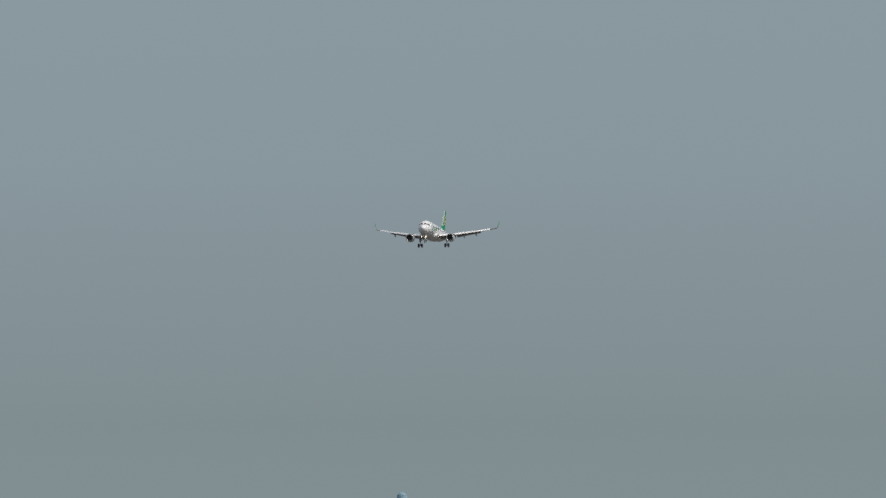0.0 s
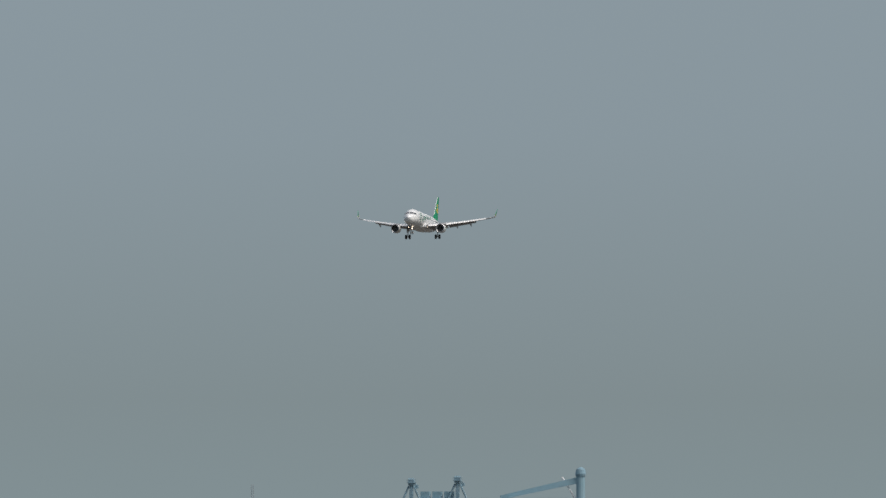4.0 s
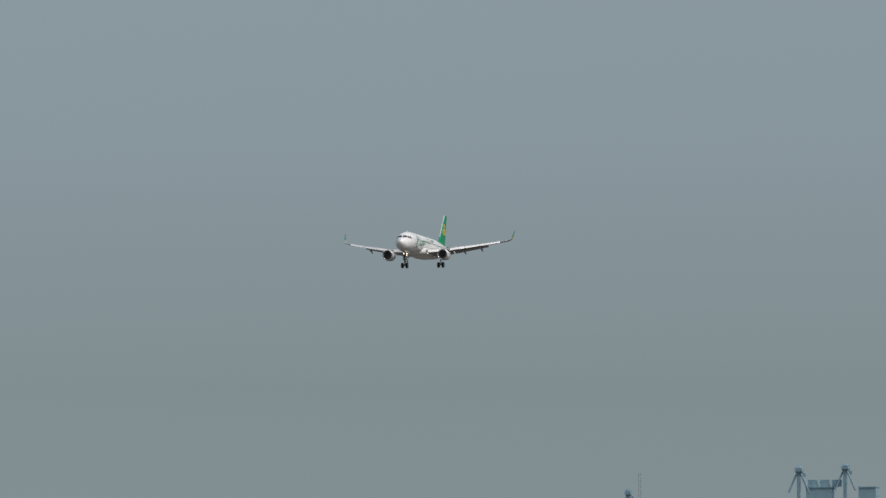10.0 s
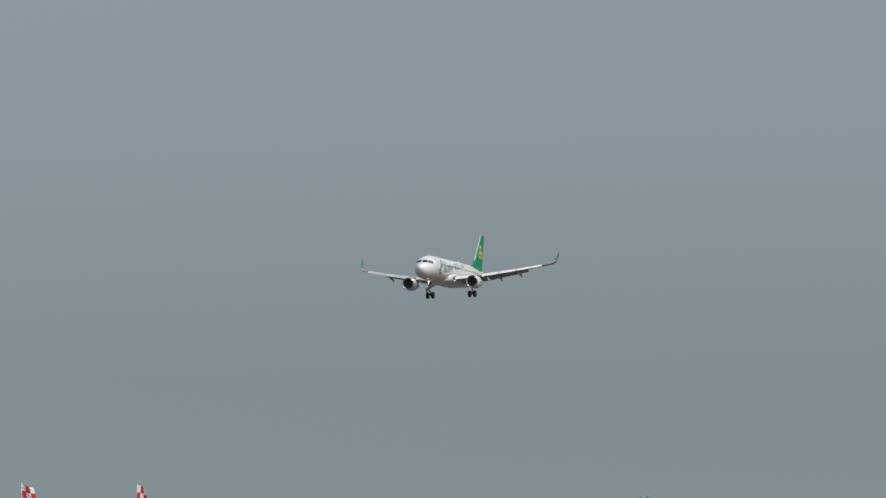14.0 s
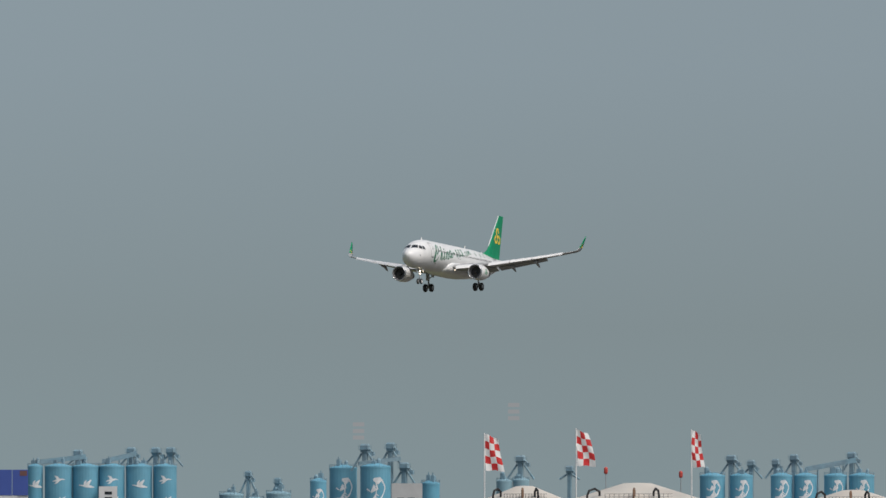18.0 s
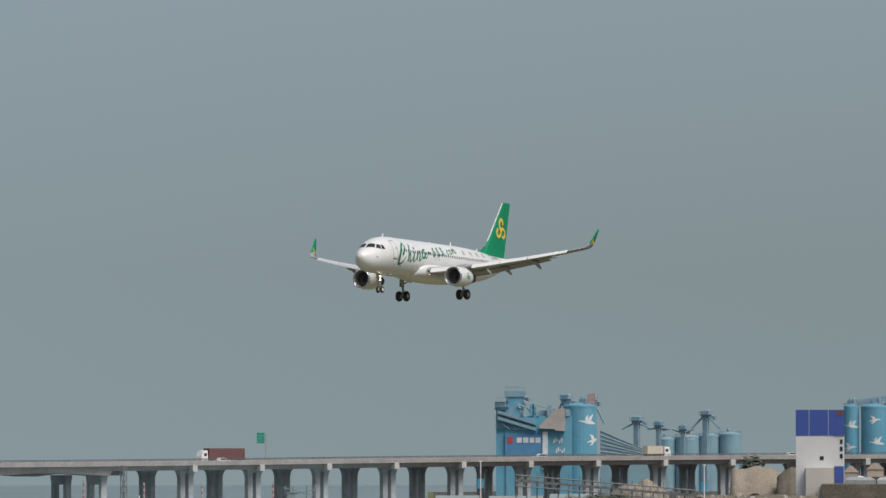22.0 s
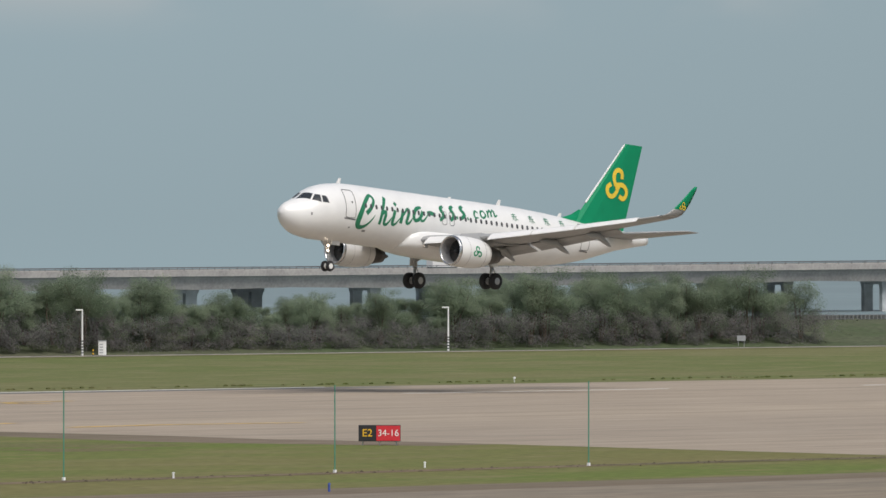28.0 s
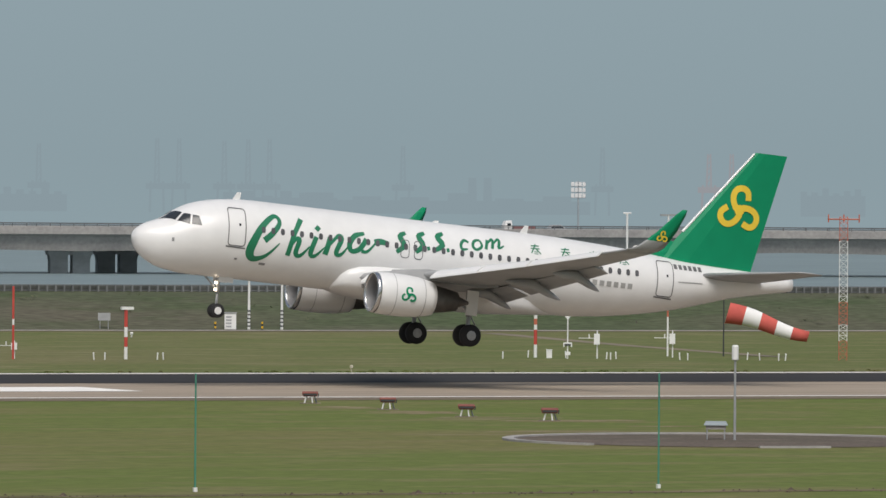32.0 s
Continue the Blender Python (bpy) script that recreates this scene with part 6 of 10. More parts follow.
# fuel tanks with hooped hatches and roof rails
K = 1600 / 1100
for cx, cy, r, h, top in ((1035.5 * K, 372.0 * K, 8.3, 14.1, 17.1), (1059.5 * K, 364.6 * K, 13.4, 14.2, 17.8), (1071 * K, 338 * K, 10.0, 13.6, 16.4)):
    ob = thing("fuel_tank", "cream steel fuel tank with low cone roof, stained", "storage tank", "fuel tanks", at=(cx, cy, 0))
    bm = B()
    spin(bm, [(r, 0), (r, h)], seg=48)
    shell = part("shell", bm, M_TANK, ob)
    bm = B()
    spin(bm, [(r * 1.012, h), (r * 1.012, h + 0.12), (r * 0.2, top - 0.1), (0.05, top)], seg=48)
    part("cone_roof", bm, M_TANK, ob)
    for z in (0.33, 0.66, 0.985):
        bm = B()
        spin(bm, [(r + 0.01, h * z), (r + 0.1, h * z), (r + 0.1, h * z + 0.22), (r + 0.01, h * z + 0.22)], seg=48, caps=False)
        part("hoop", bm, M_RUST if z > 0.9 else M_TANK, shell)
    back = math.atan2(-cy, -cx)
    for da in (-0.75, -0.05, 0.3):
        a = back + da
        bm = B()
        pts = [Vector((r * k * math.cos(a), r * k * math.sin(a), z)) for k, z in ((1.06, 2.0), (1.06, h + 1.0), (1.02, h + 2.0), (0.9, h + 2.4), (0.8, h + 1.8), (0.8, h + 0.4))]
        for p, q in zip(pts, pts[1:]):
            tube(bm, p, q, 0.22, seg=8)
        part("foam_pipe", bm, M_BLACK if da != -0.05 else M_RUST, ob, "curved foam pipe")
    bm = B()
    for i in range(14):
        a = back - 0.5 + i * 0.075
        p = Vector((r * 0.97 * math.cos(a), r * 0.97 * math.sin(a), h + 0.1))
        tube(bm, p, p + Vector((0, 0, 1.3)), 0.05, seg=4)
        a2 = a + 0.075
        for dz in (0.7, 1.3):
            tube(bm, p + Vector((0, 0, dz)), Vector((r * 0.97 * math.cos(a2), r * 0.97 * math.sin(a2), h + 0.1 + dz)), 0.04, seg=4)
    part("roof_rail", bm, M_DARK, ob)
for x, y, z, w, h in ((1024.0, 373.4, 29.4, 3.4, 7.0), (1028.1, 362.2, 30.2, 3.4, 7.0), (1033.0, 348.0, 29.9, 2.2, 7.0)):
    k2 = 1620 / 1090
    z0 = EYE_Z + (z - 12.0 - EYE_Z) * 1.0
    zt = EYE_Z + (float({1024.0: 21.6, 1028.1: 22.2, 1033.0: 22.0}[x]) - EYE_Z) * k2
    ob = thing("checker_flag", "red and white checkered warning flag on a thin pole", "flag", "checkered warning flags", at=facing(x * k2, y * k2, 0))
    bm = B()
    tube(bm, (0, 0, 0), (0, 0, zt + 0.2), 0.12, seg=8)
    part("pole", bm, M_WHITE, ob)
    for i in range(3):
        for j in range(5):
            bm = B()
            u0, u1 = i * w / 3, (i + 1) * w / 3
            v0, v1 = zt - h * j / 5, zt - h * (j + 1) / 5
            wave = lambda u, v: 0.14 * math.sin(u * 1.7 + v * 0.6 + x)
            for n in range(3):
                rows = []
                for m in range(4):
                    u = u0 + (u1 - u0) * m / 3
                    row = []
                    for v in (v0 + (v1 - v0) * n / 3, v0 + (v1 - v0) * (n + 1) / 3):
                        q = (zt - v) / h
                        uu = u * (0.66 + 0.4 * q ** 0.6) + 0.12 + 0.15 * math.sin(q * 5 + y)
                        vv = v - u * (0.26 - 0.2 * q) + 0.12 * math.sin(u * 2.3 + q * 4)
                        row += [(uu, wave(u, v) + d, vv) for d in (-0.02, 0.02)]
                    rows.append(row)
                loft(bm, [[r0[0], r0[1], r0[3], r0[2]] for r0 in rows])
            part("panel", bm, M_FLAGRED if (i + j) % 2 else M_FLAGWHITE, ob)
for x, y, z in ((1605.4, 559.2, 20.2), (1610.3, 544.8, 19.4)):
    ob = thing("warning_post", "thin post with a red warning lamp", "post", "red warning posts", at=(x, y, 0))
    bm = B()
    tube(bm, (0, 0, 0), (0, 0, z), 0.08, seg=6)
    part("post", bm, M_GREY, ob)
    bm = B()
    spin(bm, [(0.25, z - 0.3), (0.4, z), (0.4, z + 0.8), (0.2, z + 1.1)], seg=10)
    part("lamp", bm, M_REDP, ob)


# ---- airfield furniture ----
def arrow(bm, x, z, size, turn):
    """A flat arrow on the front of a sign, pointing along turn degrees from the right."""
    c, s = math.cos(radians(turn)), math.sin(radians(turn))
    for shape in (((-0.5, -0.09), (0.25, -0.09), (0.25, 0.09), (-0.5, 0.09)), ((0.1, -0.32), (0.55, 0.0), (0.1, 0.32), (0.0, 0.22), (0.3, 0.0), (0.0, -0.22))):
        ring = [(x + size * (a * c - b * s), z + size * (a * s + b * c)) for a, b in shape]
        loft(bm, [[(p, -0.045, q) for p, q in ring], [(p, -0.03, q) for p, q in ring]])
    bmesh.ops.recalc_face_normals(bm, faces=bm.faces)


def taxi_sign(x, y, high, panels, label, base=0.22, turn=0.0):
    """A lit box sign on short legs; panels: (width, face, text, ink, arrow turn or None)."""
    ob = thing("taxiway_sign", label, "airfield sign", "airfield guidance signs", at=facing(x, y, 0, turn))
    wide = sum(p[0] for p in panels)
    bm = B()
    box(bm, -wide / 2, wide / 2, 0.0, 0.3, base, base + high)
    part("housing", bm, M_BLACKSIGN, ob)
    for k in range(3):
        bm = B()
        lx = -wide / 2 + wide * (0.1 + 0.4 * k)
        tube(bm, (lx, 0.15, 0), (lx, 0.15, base), 0.035, seg=6)
        part("leg", bm, M_GREY, ob)
    at = -wide / 2
    for w, face, text, ink, point in panels:
        bm = B()
        box(bm, at + 0.025, at + w - 0.025, -0.02, 0.004, base + 0.03, base + high - 0.03)
        pane = part("face", bm, face, ob)
        cx = at + w / 2
        if point is not None:
            bm = B()
            ax = at + (0.3 * high if point == 180 else w - 0.3 * high)
            arrow(bm, ax, base + high / 2, high * 0.42, point)
            part("arrow", bm, ink, pane)
            cx = (at + w + 0.5 * high) / 2 if point == 180 else (at + at + w - 0.5 * high) / 2
            if point == 180:
                cx = (at + 0.5 * high + at + w) / 2
        if text:
            letters("lettering", text, min(high * 0.66, (w - (0.5 * high if point is not None else 0.08)) / (0.5 * len(text))), ink, pane, pose(cx, -0.03, base + high / 2, 90))
        at += w
    return ob


taxi_sign(315.0, 350.7, 0.86, [(0.12, M_BLACKSIGN, "", M_BLACK, None), (1.95, M_YELLOW, "3568m", M_BLACK, 180)], "yellow runway distance sign reading 3568m with an arrow")
taxi_sign(246.2, 370.8, 0.82, [(0.95, M_YELLOW, "E2", M_BLACK, 0), (0.14, M_BLACKSIGN, "", M_BLACK, None)], "yellow taxiway sign E2 with an arrow on grass")
taxi_sign(474.3, 372.0, 0.86, [(1.12, M_YELLOW, "E1", M_BLACK, 0), (0.12, M_BLACKSIGN, "", M_BLACK, None)], "yellow taxiway sign E1 with an arrow on grass")
taxi_sign(486.8, 367.6, 0.9, [(1.4, M_NAVY, "", M_BLACK, None)], "blue-black back of an airfield sign")
taxi_sign(396.9, 295.4, 0.92, [(1.3, M_REDSIGN, "34-16", M_WHITE, None), (0.55, M_BLACKSIGN, "E2", M_YELLOW, None)], "red runway sign 34-16 beside a black E2")
taxi_sign(416.5, 276.5, 0.45, [(1.75, M_NAVY, "", M_BLACK, None)], "low blue-black back of an airfield sign", base=0.08)
taxi_sign(314.2, 299.1, 0.84, [(0.9, M_BLACKSIGN, "E2", M_YELLOW, None), (1.28, M_REDSIGN, "34-16", M_WHITE, None)], "black E2 and red runway sign 34-16")
taxi_sign(135.1, 248.2, 0.9, [(0.34, M_BLACKSIGN, "E", M_YELLOW, None), (0.82, M_YELLOW, "G1", M_BLACK, 45)], "black E and yellow G1 taxiway sign", base=0.12)


def banded_pole(name, x, y, high, r, bands, label, category="pole", seg=8):
    """An upright pole in coloured lengths, top first: (share, material)."""
    ob = thing(name, label, category, at=(x, y, 0))
    z = high
    for share, mat in bands:
        bm = B()
        tube(bm, (0, 0, max(0, z - share * high)), (0, 0, z), r, r, seg)
        part("band", bm, mat, ob)
        z -= share * high
    return ob


def solar_lamp(x, y, post):
    ob = thing("solar_lamp", "small solar-panel field lamp on a white post", "solar lamp", "solar field lamps", at=facing(x, y))
    bm = B()
    tube(bm, (0, 0, 0), (0, 0, post), 0.055, 0.05, 8)
    part("post", bm, M_WHITE, ob)
    bm = B()
    spin(bm, [(0.1, post), (0.17, post + 0.03), (0.17, post + 0.22), (0.08, post + 0.28)], seg=12)
    part("lamp", bm, M_GREY, ob)
    bm = B()
    box(bm, -0.3, 0.3, -0.02, 0.02, -0.24, 0.24, pose(0.03, 0, post + 0.42, -40, 0, 25))
    panel = part("panel", bm, M_DARK, ob, "dark tilted solar panel")
    bm = B()
    box(bm, -0.32, 0.32, -0.015, 0.015, -0.26, 0.26, pose(0.03, 0.03, post + 0.405, -40, 0, 25))
    part("panel_frame", bm, M_GREY, panel)
    return ob


solar_lamp(233.7, 259.4, 1.1)
solar_lamp(197.2, 286.8, 0.15)
ob = thing("signal_lamp", "small red and white signal lamp on a thin stake", "signal lamp", at=facing(271.6, 285.2))
bm = B()
tube(bm, (0.1, 0, 0), (0.1, 0, 0.3), 0.03, seg=6)
part("stake", bm, M_WHITE, ob)
bm = B()
tube(bm, (-0.12, -0.1, 0.56), (-0.12, 0.1, 0.56), 0.17, 0.17, 14)
part("red_disc", bm, M_REDP, ob, "red disc")
bm = B()
box(bm, 0.02, 0.3, -0.12, 0.12, 0.3, 0.66)
part("housing", bm, M_GREY, ob)
for x, y, h in ((186.3, 259.2, 0.75), (138.4, 258.7, 0.72), (262.0, 262.0, 0.25), (283.0, 266.5, 0.25)):
    bm = B()
    tube(bm, (0, 0, 0), (0, 0, h), 0.05, 0.045, 8)
    tube(bm, (0, 0, h), (0, 0, h + 0.05), 0.065, 0.05, 8)
    solo("marker_peg", bm, M_WHITE, "short white marker peg in the grass", "peg", "white marker pegs", at=(x, y, 0))
for x in (100, 165, 209, 252):
    bm = B()
    tube(bm, (0, 0, 0), (0, 0, 0.3), 0.05, 0.05, 8)
    tube(bm, (0, 0, 0.3), (0, 0, 0.38), 0.07, 0.03, 8)
    solo("blue_edge_light", bm, M_BLUE, "small blue taxiway edge light", "edge light", "blue taxiway edge lights", at=(x, 242.8, 0.02))
# runway edge lights on the far side, spread evenly
for i in range(12):
    x = 121 + i * 58.6
    bm = B()
    tube(bm, (0, 0, 0), (0, 0, 0.22), 0.04, 0.04, 6)
    spin(bm, [(0.05, 0.22), (0.1, 0.25), (0.1, 0.38), (0.04, 0.42)], seg=8)
    solo("runway_edge_light", bm, M_CREAM if i % 3 else M_WHITE, "small runway edge light on a stub", "edge light", "runway edge lights", at=(x, 438.6 if x < 330 else 435.6 if x < 550 else 440.5, 0.0))
for x, y in ((392.6, 488.7), (451.0, 533.0), (333.0, 545.0), (207.0, 546.0)):
    bm = B()
    tube(bm, (0, 0, 0), (0, 0, 0.2), 0.05, 0.05, 6)
    spin(bm, [(0.05, 0.16), (0.11, 0.2), (0.11, 0.32), (0.04, 0.37)], seg=8)
    solo("field_lamp", bm, M_WHITE, "low white lamp in the far grass strip", "lamp", "low white lamps", at=(x, y, 0.0))

# green fence of tall thin posts
fence = thing("boundary_fence", "tall see-through fence of thin green posts", "fence", kind="structure")
bm = B()
tube(bm, (0, 0, 0), (0, 0, 4.0), 0.034, 0.03, 6)
box(bm, -0.06, 0.06, -0.06, 0.06, 0, 0.16, mat=1)
POST = finish("post", bm, [M_GREENPOST, M_WHITE])
for k in range(-8, 11):
    ob = new("post", POST)
    ob.parent = fence
    ob.location = (119.3 + 17.15 * k, 263.3, 0)

# approach slope lights
M_PAPI = material("faded_dark_red_paint", (0.20, 0.055, 0.04), 0.65, vary=0.15, scale=3.0)
for x, y in ((150.6, 373.0), (150.0, 361.8), (148.8, 349.6), (150.0, 342.9)):
    ob = thing("slope_light", "dull red approach slope light box on splayed legs", "approach light", "approach slope lights", at=pose(x, y, 0, 0, 0, -22))
    bm = B()
    loft(bm, [[(-0.33, -0.3, 0.36), (0.33, -0.3, 0.36), (0.33, 0.3, 0.36), (-0.33, 0.3, 0.36)], [(-0.39, -0.34, 0.52), (0.39, -0.34, 0.52), (0.39, 0.34, 0.52), (-0.39, 0.34, 0.52)], [(-0.37, -0.3, 0.6), (0.37, -0.3, 0.6), (0.37, 0.3, 0.6), (-0.37, 0.3, 0.6)]])
    body = part("body", bm, M_PAPI, ob)
    bm = B()
    box(bm, -0.32, 0.32, -0.345, -0.31, 0.41, 0.5)
    part("lens_slot", bm, M_DARK, body)
    bm = B()
    loft(bm, [[(0.36, -0.36, 0.34), (0.41, -0.36, 0.34), (0.41, 0.3, 0.34), (0.36, 0.3, 0.34)], [(0.39, -0.36, 0.5), (0.43, -0.36, 0.5), (0.43, 0.3, 0.5), (0.39, 0.3, 0.5)]])
    part("side_shade", bm, M_DARK, body)
    for a, b in ((-0.22, -0.22), (0.1, -0.24), (0.26, 0.2), (-0.2, 0.24)):
        bm = B()
        tube(bm, (a * 1.2, b * 1.1, 0.05), (a * 0.8, b, 0.37), 0.035, seg=6)
        part("leg", bm, M_WHITE if b < 0 else M_GREY, ob)
    bm = B()
    box(bm, -0.5, 0.5, -0.45, 0.45, 0, 0.05)
    part("slab", bm, M_TAXI, ob)

# small shelter and white-topped post by the round pad
ob = thing("instrument_shelter", "small grey slatted instrument shelter on legs", "instrument shelter", at=facing(145.5, 315.4))
bm = B()
box(bm, -0.42, 0.42, -0.35, 0.35, 0.45, 0.66)
part("box", bm, M_DUST, ob)
bm = B()
loft(bm, [[(-0.5, -0.45, 0.62), (0.5, -0.45, 0.62), (0.5, 0.45, 0.62), (-0.5, 0.45, 0.62)], [(-0.42, -0.38, 0.78), (0.42, -0.38, 0.78), (0.42, 0.38, 0.78), (-0.42, 0.38, 0.78)]])
part("roof", bm, M_FAR, ob)
for a in (-1, 1):
    for b in (-1, 1):
        bm = B()
        tube(bm, (a * 0.36, b * 0.3, 0), (a * 0.36, b * 0.3, 0.46), 0.03, seg=6)
        part("leg", bm, M_GREY, ob)
ob = thing("sensor_post", "thin grey post topped by a white cylinder", "sensor post", at=(145.9, 314.4, 0))
bm = B()
tube(bm, (0, 0, 0), (0, 0, 3.35), 0.06, 0.05, 8)
part("post", bm, M_GREY, ob)
bm = B()
spin(bm, [(0.1, 3.32), (0.14, 3.36), (0.14, 3.9), (0.1, 3.96)], seg=12)
part("cylinder", bm, M_WHITE, ob)


def lattice(name, x, y, high, wide, bands, label, category="mast", group="", braces=11, r=0.05):
    """A square lattice mast with paint bands: (from, to, material)."""
    ob = thing(name, label, category, group, at=pose(x, y, 0, 0, 0, -25))
    h = wide / 2
    for z0, z1, mat in bands:
        bm = B()
        n = max(1, round(braces * (z1 - z0) / high))
        for a, b in ((-1, -1), (1, -1), (1, 1), (-1, 1)):
            tube(bm, (a * h, b * h, z0), (a * h, b * h, z1), r, seg=5)
        for i in range(n):
            p, q = z0 + (z1 - z0) * i / n, z0 + (z1 - z0) * (i + 1) / n
            cs = [(-h, -h), (h, -h), (h, h), (-h, h)]
            for k in range(4):
                c0, c1 = cs[k], cs[(k + 1) % 4]
                if (i + k) % 2:
                    c0, c1 = c1, c0
                tube(bm, (*c0, p), (*c1, q), r * 0.7, seg=4)
                tube(bm, (*c0, q), (*c1, q), r * 0.6, seg=4)
        part("section", bm, mat, ob)
    return ob


tower = lattice("lattice_tower", 248.8, 474.0, 13.7, 1.05, ((9.1, 13.7, M_ORANGE), (4.7, 9.1, M_WHITE), (0, 4.7, M_ORANGE)), "red and white lattice antenna tower on the grass", "antenna tower", braces=15, r=0.055)
bm = B()
box(bm, 0.55, 1.25, -0.3, 0.3, 11.3, 11.75)
part("aerial", bm, M_DARK, tower)
for z in (12.8, 10.0, 6.5, 3.9):
    bm = B()
    tube(bm, (0.5, -0.5, z), (0.85, -0.75, z), 0.04, seg=5)
    box(bm, 0.78, 0.92, -0.82, -0.7, z - 0.12, z + 0.14)
    part("side_lamp", bm, M_GREY, tower)
mast = lattice("frangible_mast", 224.9, 468.8, 8.9, 0.5, ((7.4, 8.9, M_ORANGE), (5.4, 7.4, M_WHITE), (3.6, 5.4, M_WHITE), (2.2, 3.6, M_ORANGE), (1.2, 2.2, M_WHITE), (0, 1.2, M_ORANGE)), "slim red and white banded antenna mast", "antenna mast", braces=24, r=0.022)
bm = B()
tube(bm, (-1.0, 0, 8.75), (1.0, 0, 8.75), 0.045, seg=6)
for k in (-1, 0, 1):
    tube(bm, (k * 0.95, 0, 8.55), (k * 0.95, 0, 9.05), 0.04, seg=6)
part("crossbar", bm, M_ORANGE, mast)

# checkered equipment house
house = thing("equipment_house", "red and white checkered equipment hut with air conditioners", "equipment hut", at=facing(248.2, 483.0, 0, 0))
bm = B()
box(bm, -3.4, 3.4, 0.02, 3.0, 0, 2.95)
part("body", bm, M_WHITE, house)
for i in range(6):
    for j in range(2):
        bm = B()
        x0, x1 = -3.4 + i * 6.8 / 6, -3.4 + (i + 1) * 6.8 / 6
        box(bm, x0, x1, -0.03, 0.018, 0.06 + j * 1.45, 0.06 + (j + 1) * 1.44)
        part("panel", bm, M_REDP if (i + j) % 2 == (1 if j else 1) else M_WHITE, house)
bm = B()
box(bm, -3.5, 3.5, -0.08, 3.1, 2.95, 3.05)
part("roof", bm, M_WHITE, house)
for x in (-0.6, 1.4, 2.2):
    bm = B()
    box(bm, x, x + 0.75, -0.45, -0.06, 1.95, 2.5)
    unit = part("air_conditioner", bm, M_GREY, house, "grey air conditioner box")
    bm = B()
    spin(bm, [(0.06, -0.47), (0.2, -0.47), (0.2, -0.452), (0.06, -0.452)], (x + 0.3, 0, 2.22), "y", 14)
    part("fan_grille", bm, M_DARK, unit)
bm = B()
box(bm, -4.2, -3.45, 0.2, 1.6, 0, 0.5)
part("side_box", bm, M_REDP, house)
bm = B()
box(bm, -4.6, 4.0, -0.9, 3.6, 0, 0.06)
part("slab", bm, M_EARTH, house)

# windsock
M_SOCKRED = material("sun_faded_red_cloth", (0.55, 0.105, 0.085), 0.85, vary=0.12, scale=1.5)
sock = thing("windsock", "drooping red and white striped windsock on a mast", "windsock", at=facing(222.2, 480.6))
bm = B()
tube(bm, (0, 0, 0), (0, 0, 4.7), 0.05, 0.035, 8)
tube(bm, (-0.12, 0, 4.7), (0.12, 0, 4.85), 0.1, seg=8)
part("mast", bm, M_DARK, sock)
d = Vector((1, 0, -0.28)).normalized()
up2 = Vector((0.28, 0, 1)).normalized()
at0 = Vector((0.25, 0, 2.75))
for i in range(5):
    bm = B()
    rings = []
    for k in (0, 0.5, 1):
        u = (i + k) / 5
        r0 = 0.68 - 0.34 * u
        c0 = at0 + d * 5.3 * u + up2 * (0.12 * math.sin(u * 6))
        rings.append([c0 + up2 * (r0 * math.cos(a)) + Vector((0, 1, 0)) * (r0 * 0.8 * math.sin(a)) for a in [2 * math.pi * j / 18 for j in range(18)]])
    loft(bm, rings, False, i == 4)
    part("stripe", bm, (M_SOCKRED, M_FLAGWHITE)[i % 2], sock, smooth=True)

m315 = banded_pole("signal_pole", 218.5, 481.0, 8.9, 0.06, ((0.36, M_WHITE), (0.36, M_ORANGE), (0.28, M_WHITE)), "tall thin red and white pole with a bar on top")
bm = B()
box(bm, -0.55, 0.55, -0.05, 0.05, 8.85, 8.97)
part("bar", bm, M_GREY, m315)
banded_pole("warning_pole", 172.2, 474.3, 4.4, 0.07, ((0.45, M_REDP), (0.08, M_WHITE), (0.47, M_REDP)), "red warning pole with one white band")
banded_pole("warning_pole", 324.8, 479.2, 4.2, 0.07, ((0.68, M_REDP), (0.1, M_WHITE), (0.08, M_REDP), (0.14, M_WHITE)), "red and white banded warning pole")
for x, y in ((290.9, 453.5), (430.9, 464.3), (459.5, 484.5)):
    banded_pole("marker_pole", x, y, 0.9, 0.05, ((0.3, M_WHITE), (0.2, M_ORANGE), (0.25, M_WHITE), (0.25, M_ORANGE)), "short banded marker pole in the grass")
cam_pole = banded_pole("floodlight_pole", 179.3, 473.9, 3.0, 0.11, ((0.35, M_REDP), (0.2, M_WHITE), (0.2, M_REDP), (0.25, M_WHITE)), "red and white post with a white floodlight")
bm = B()
box(bm, -0.3, 0.45, -0.15, 0.15, 3.0, 3.18)
part("floodlight", bm, M_WHITE, cam_pole)

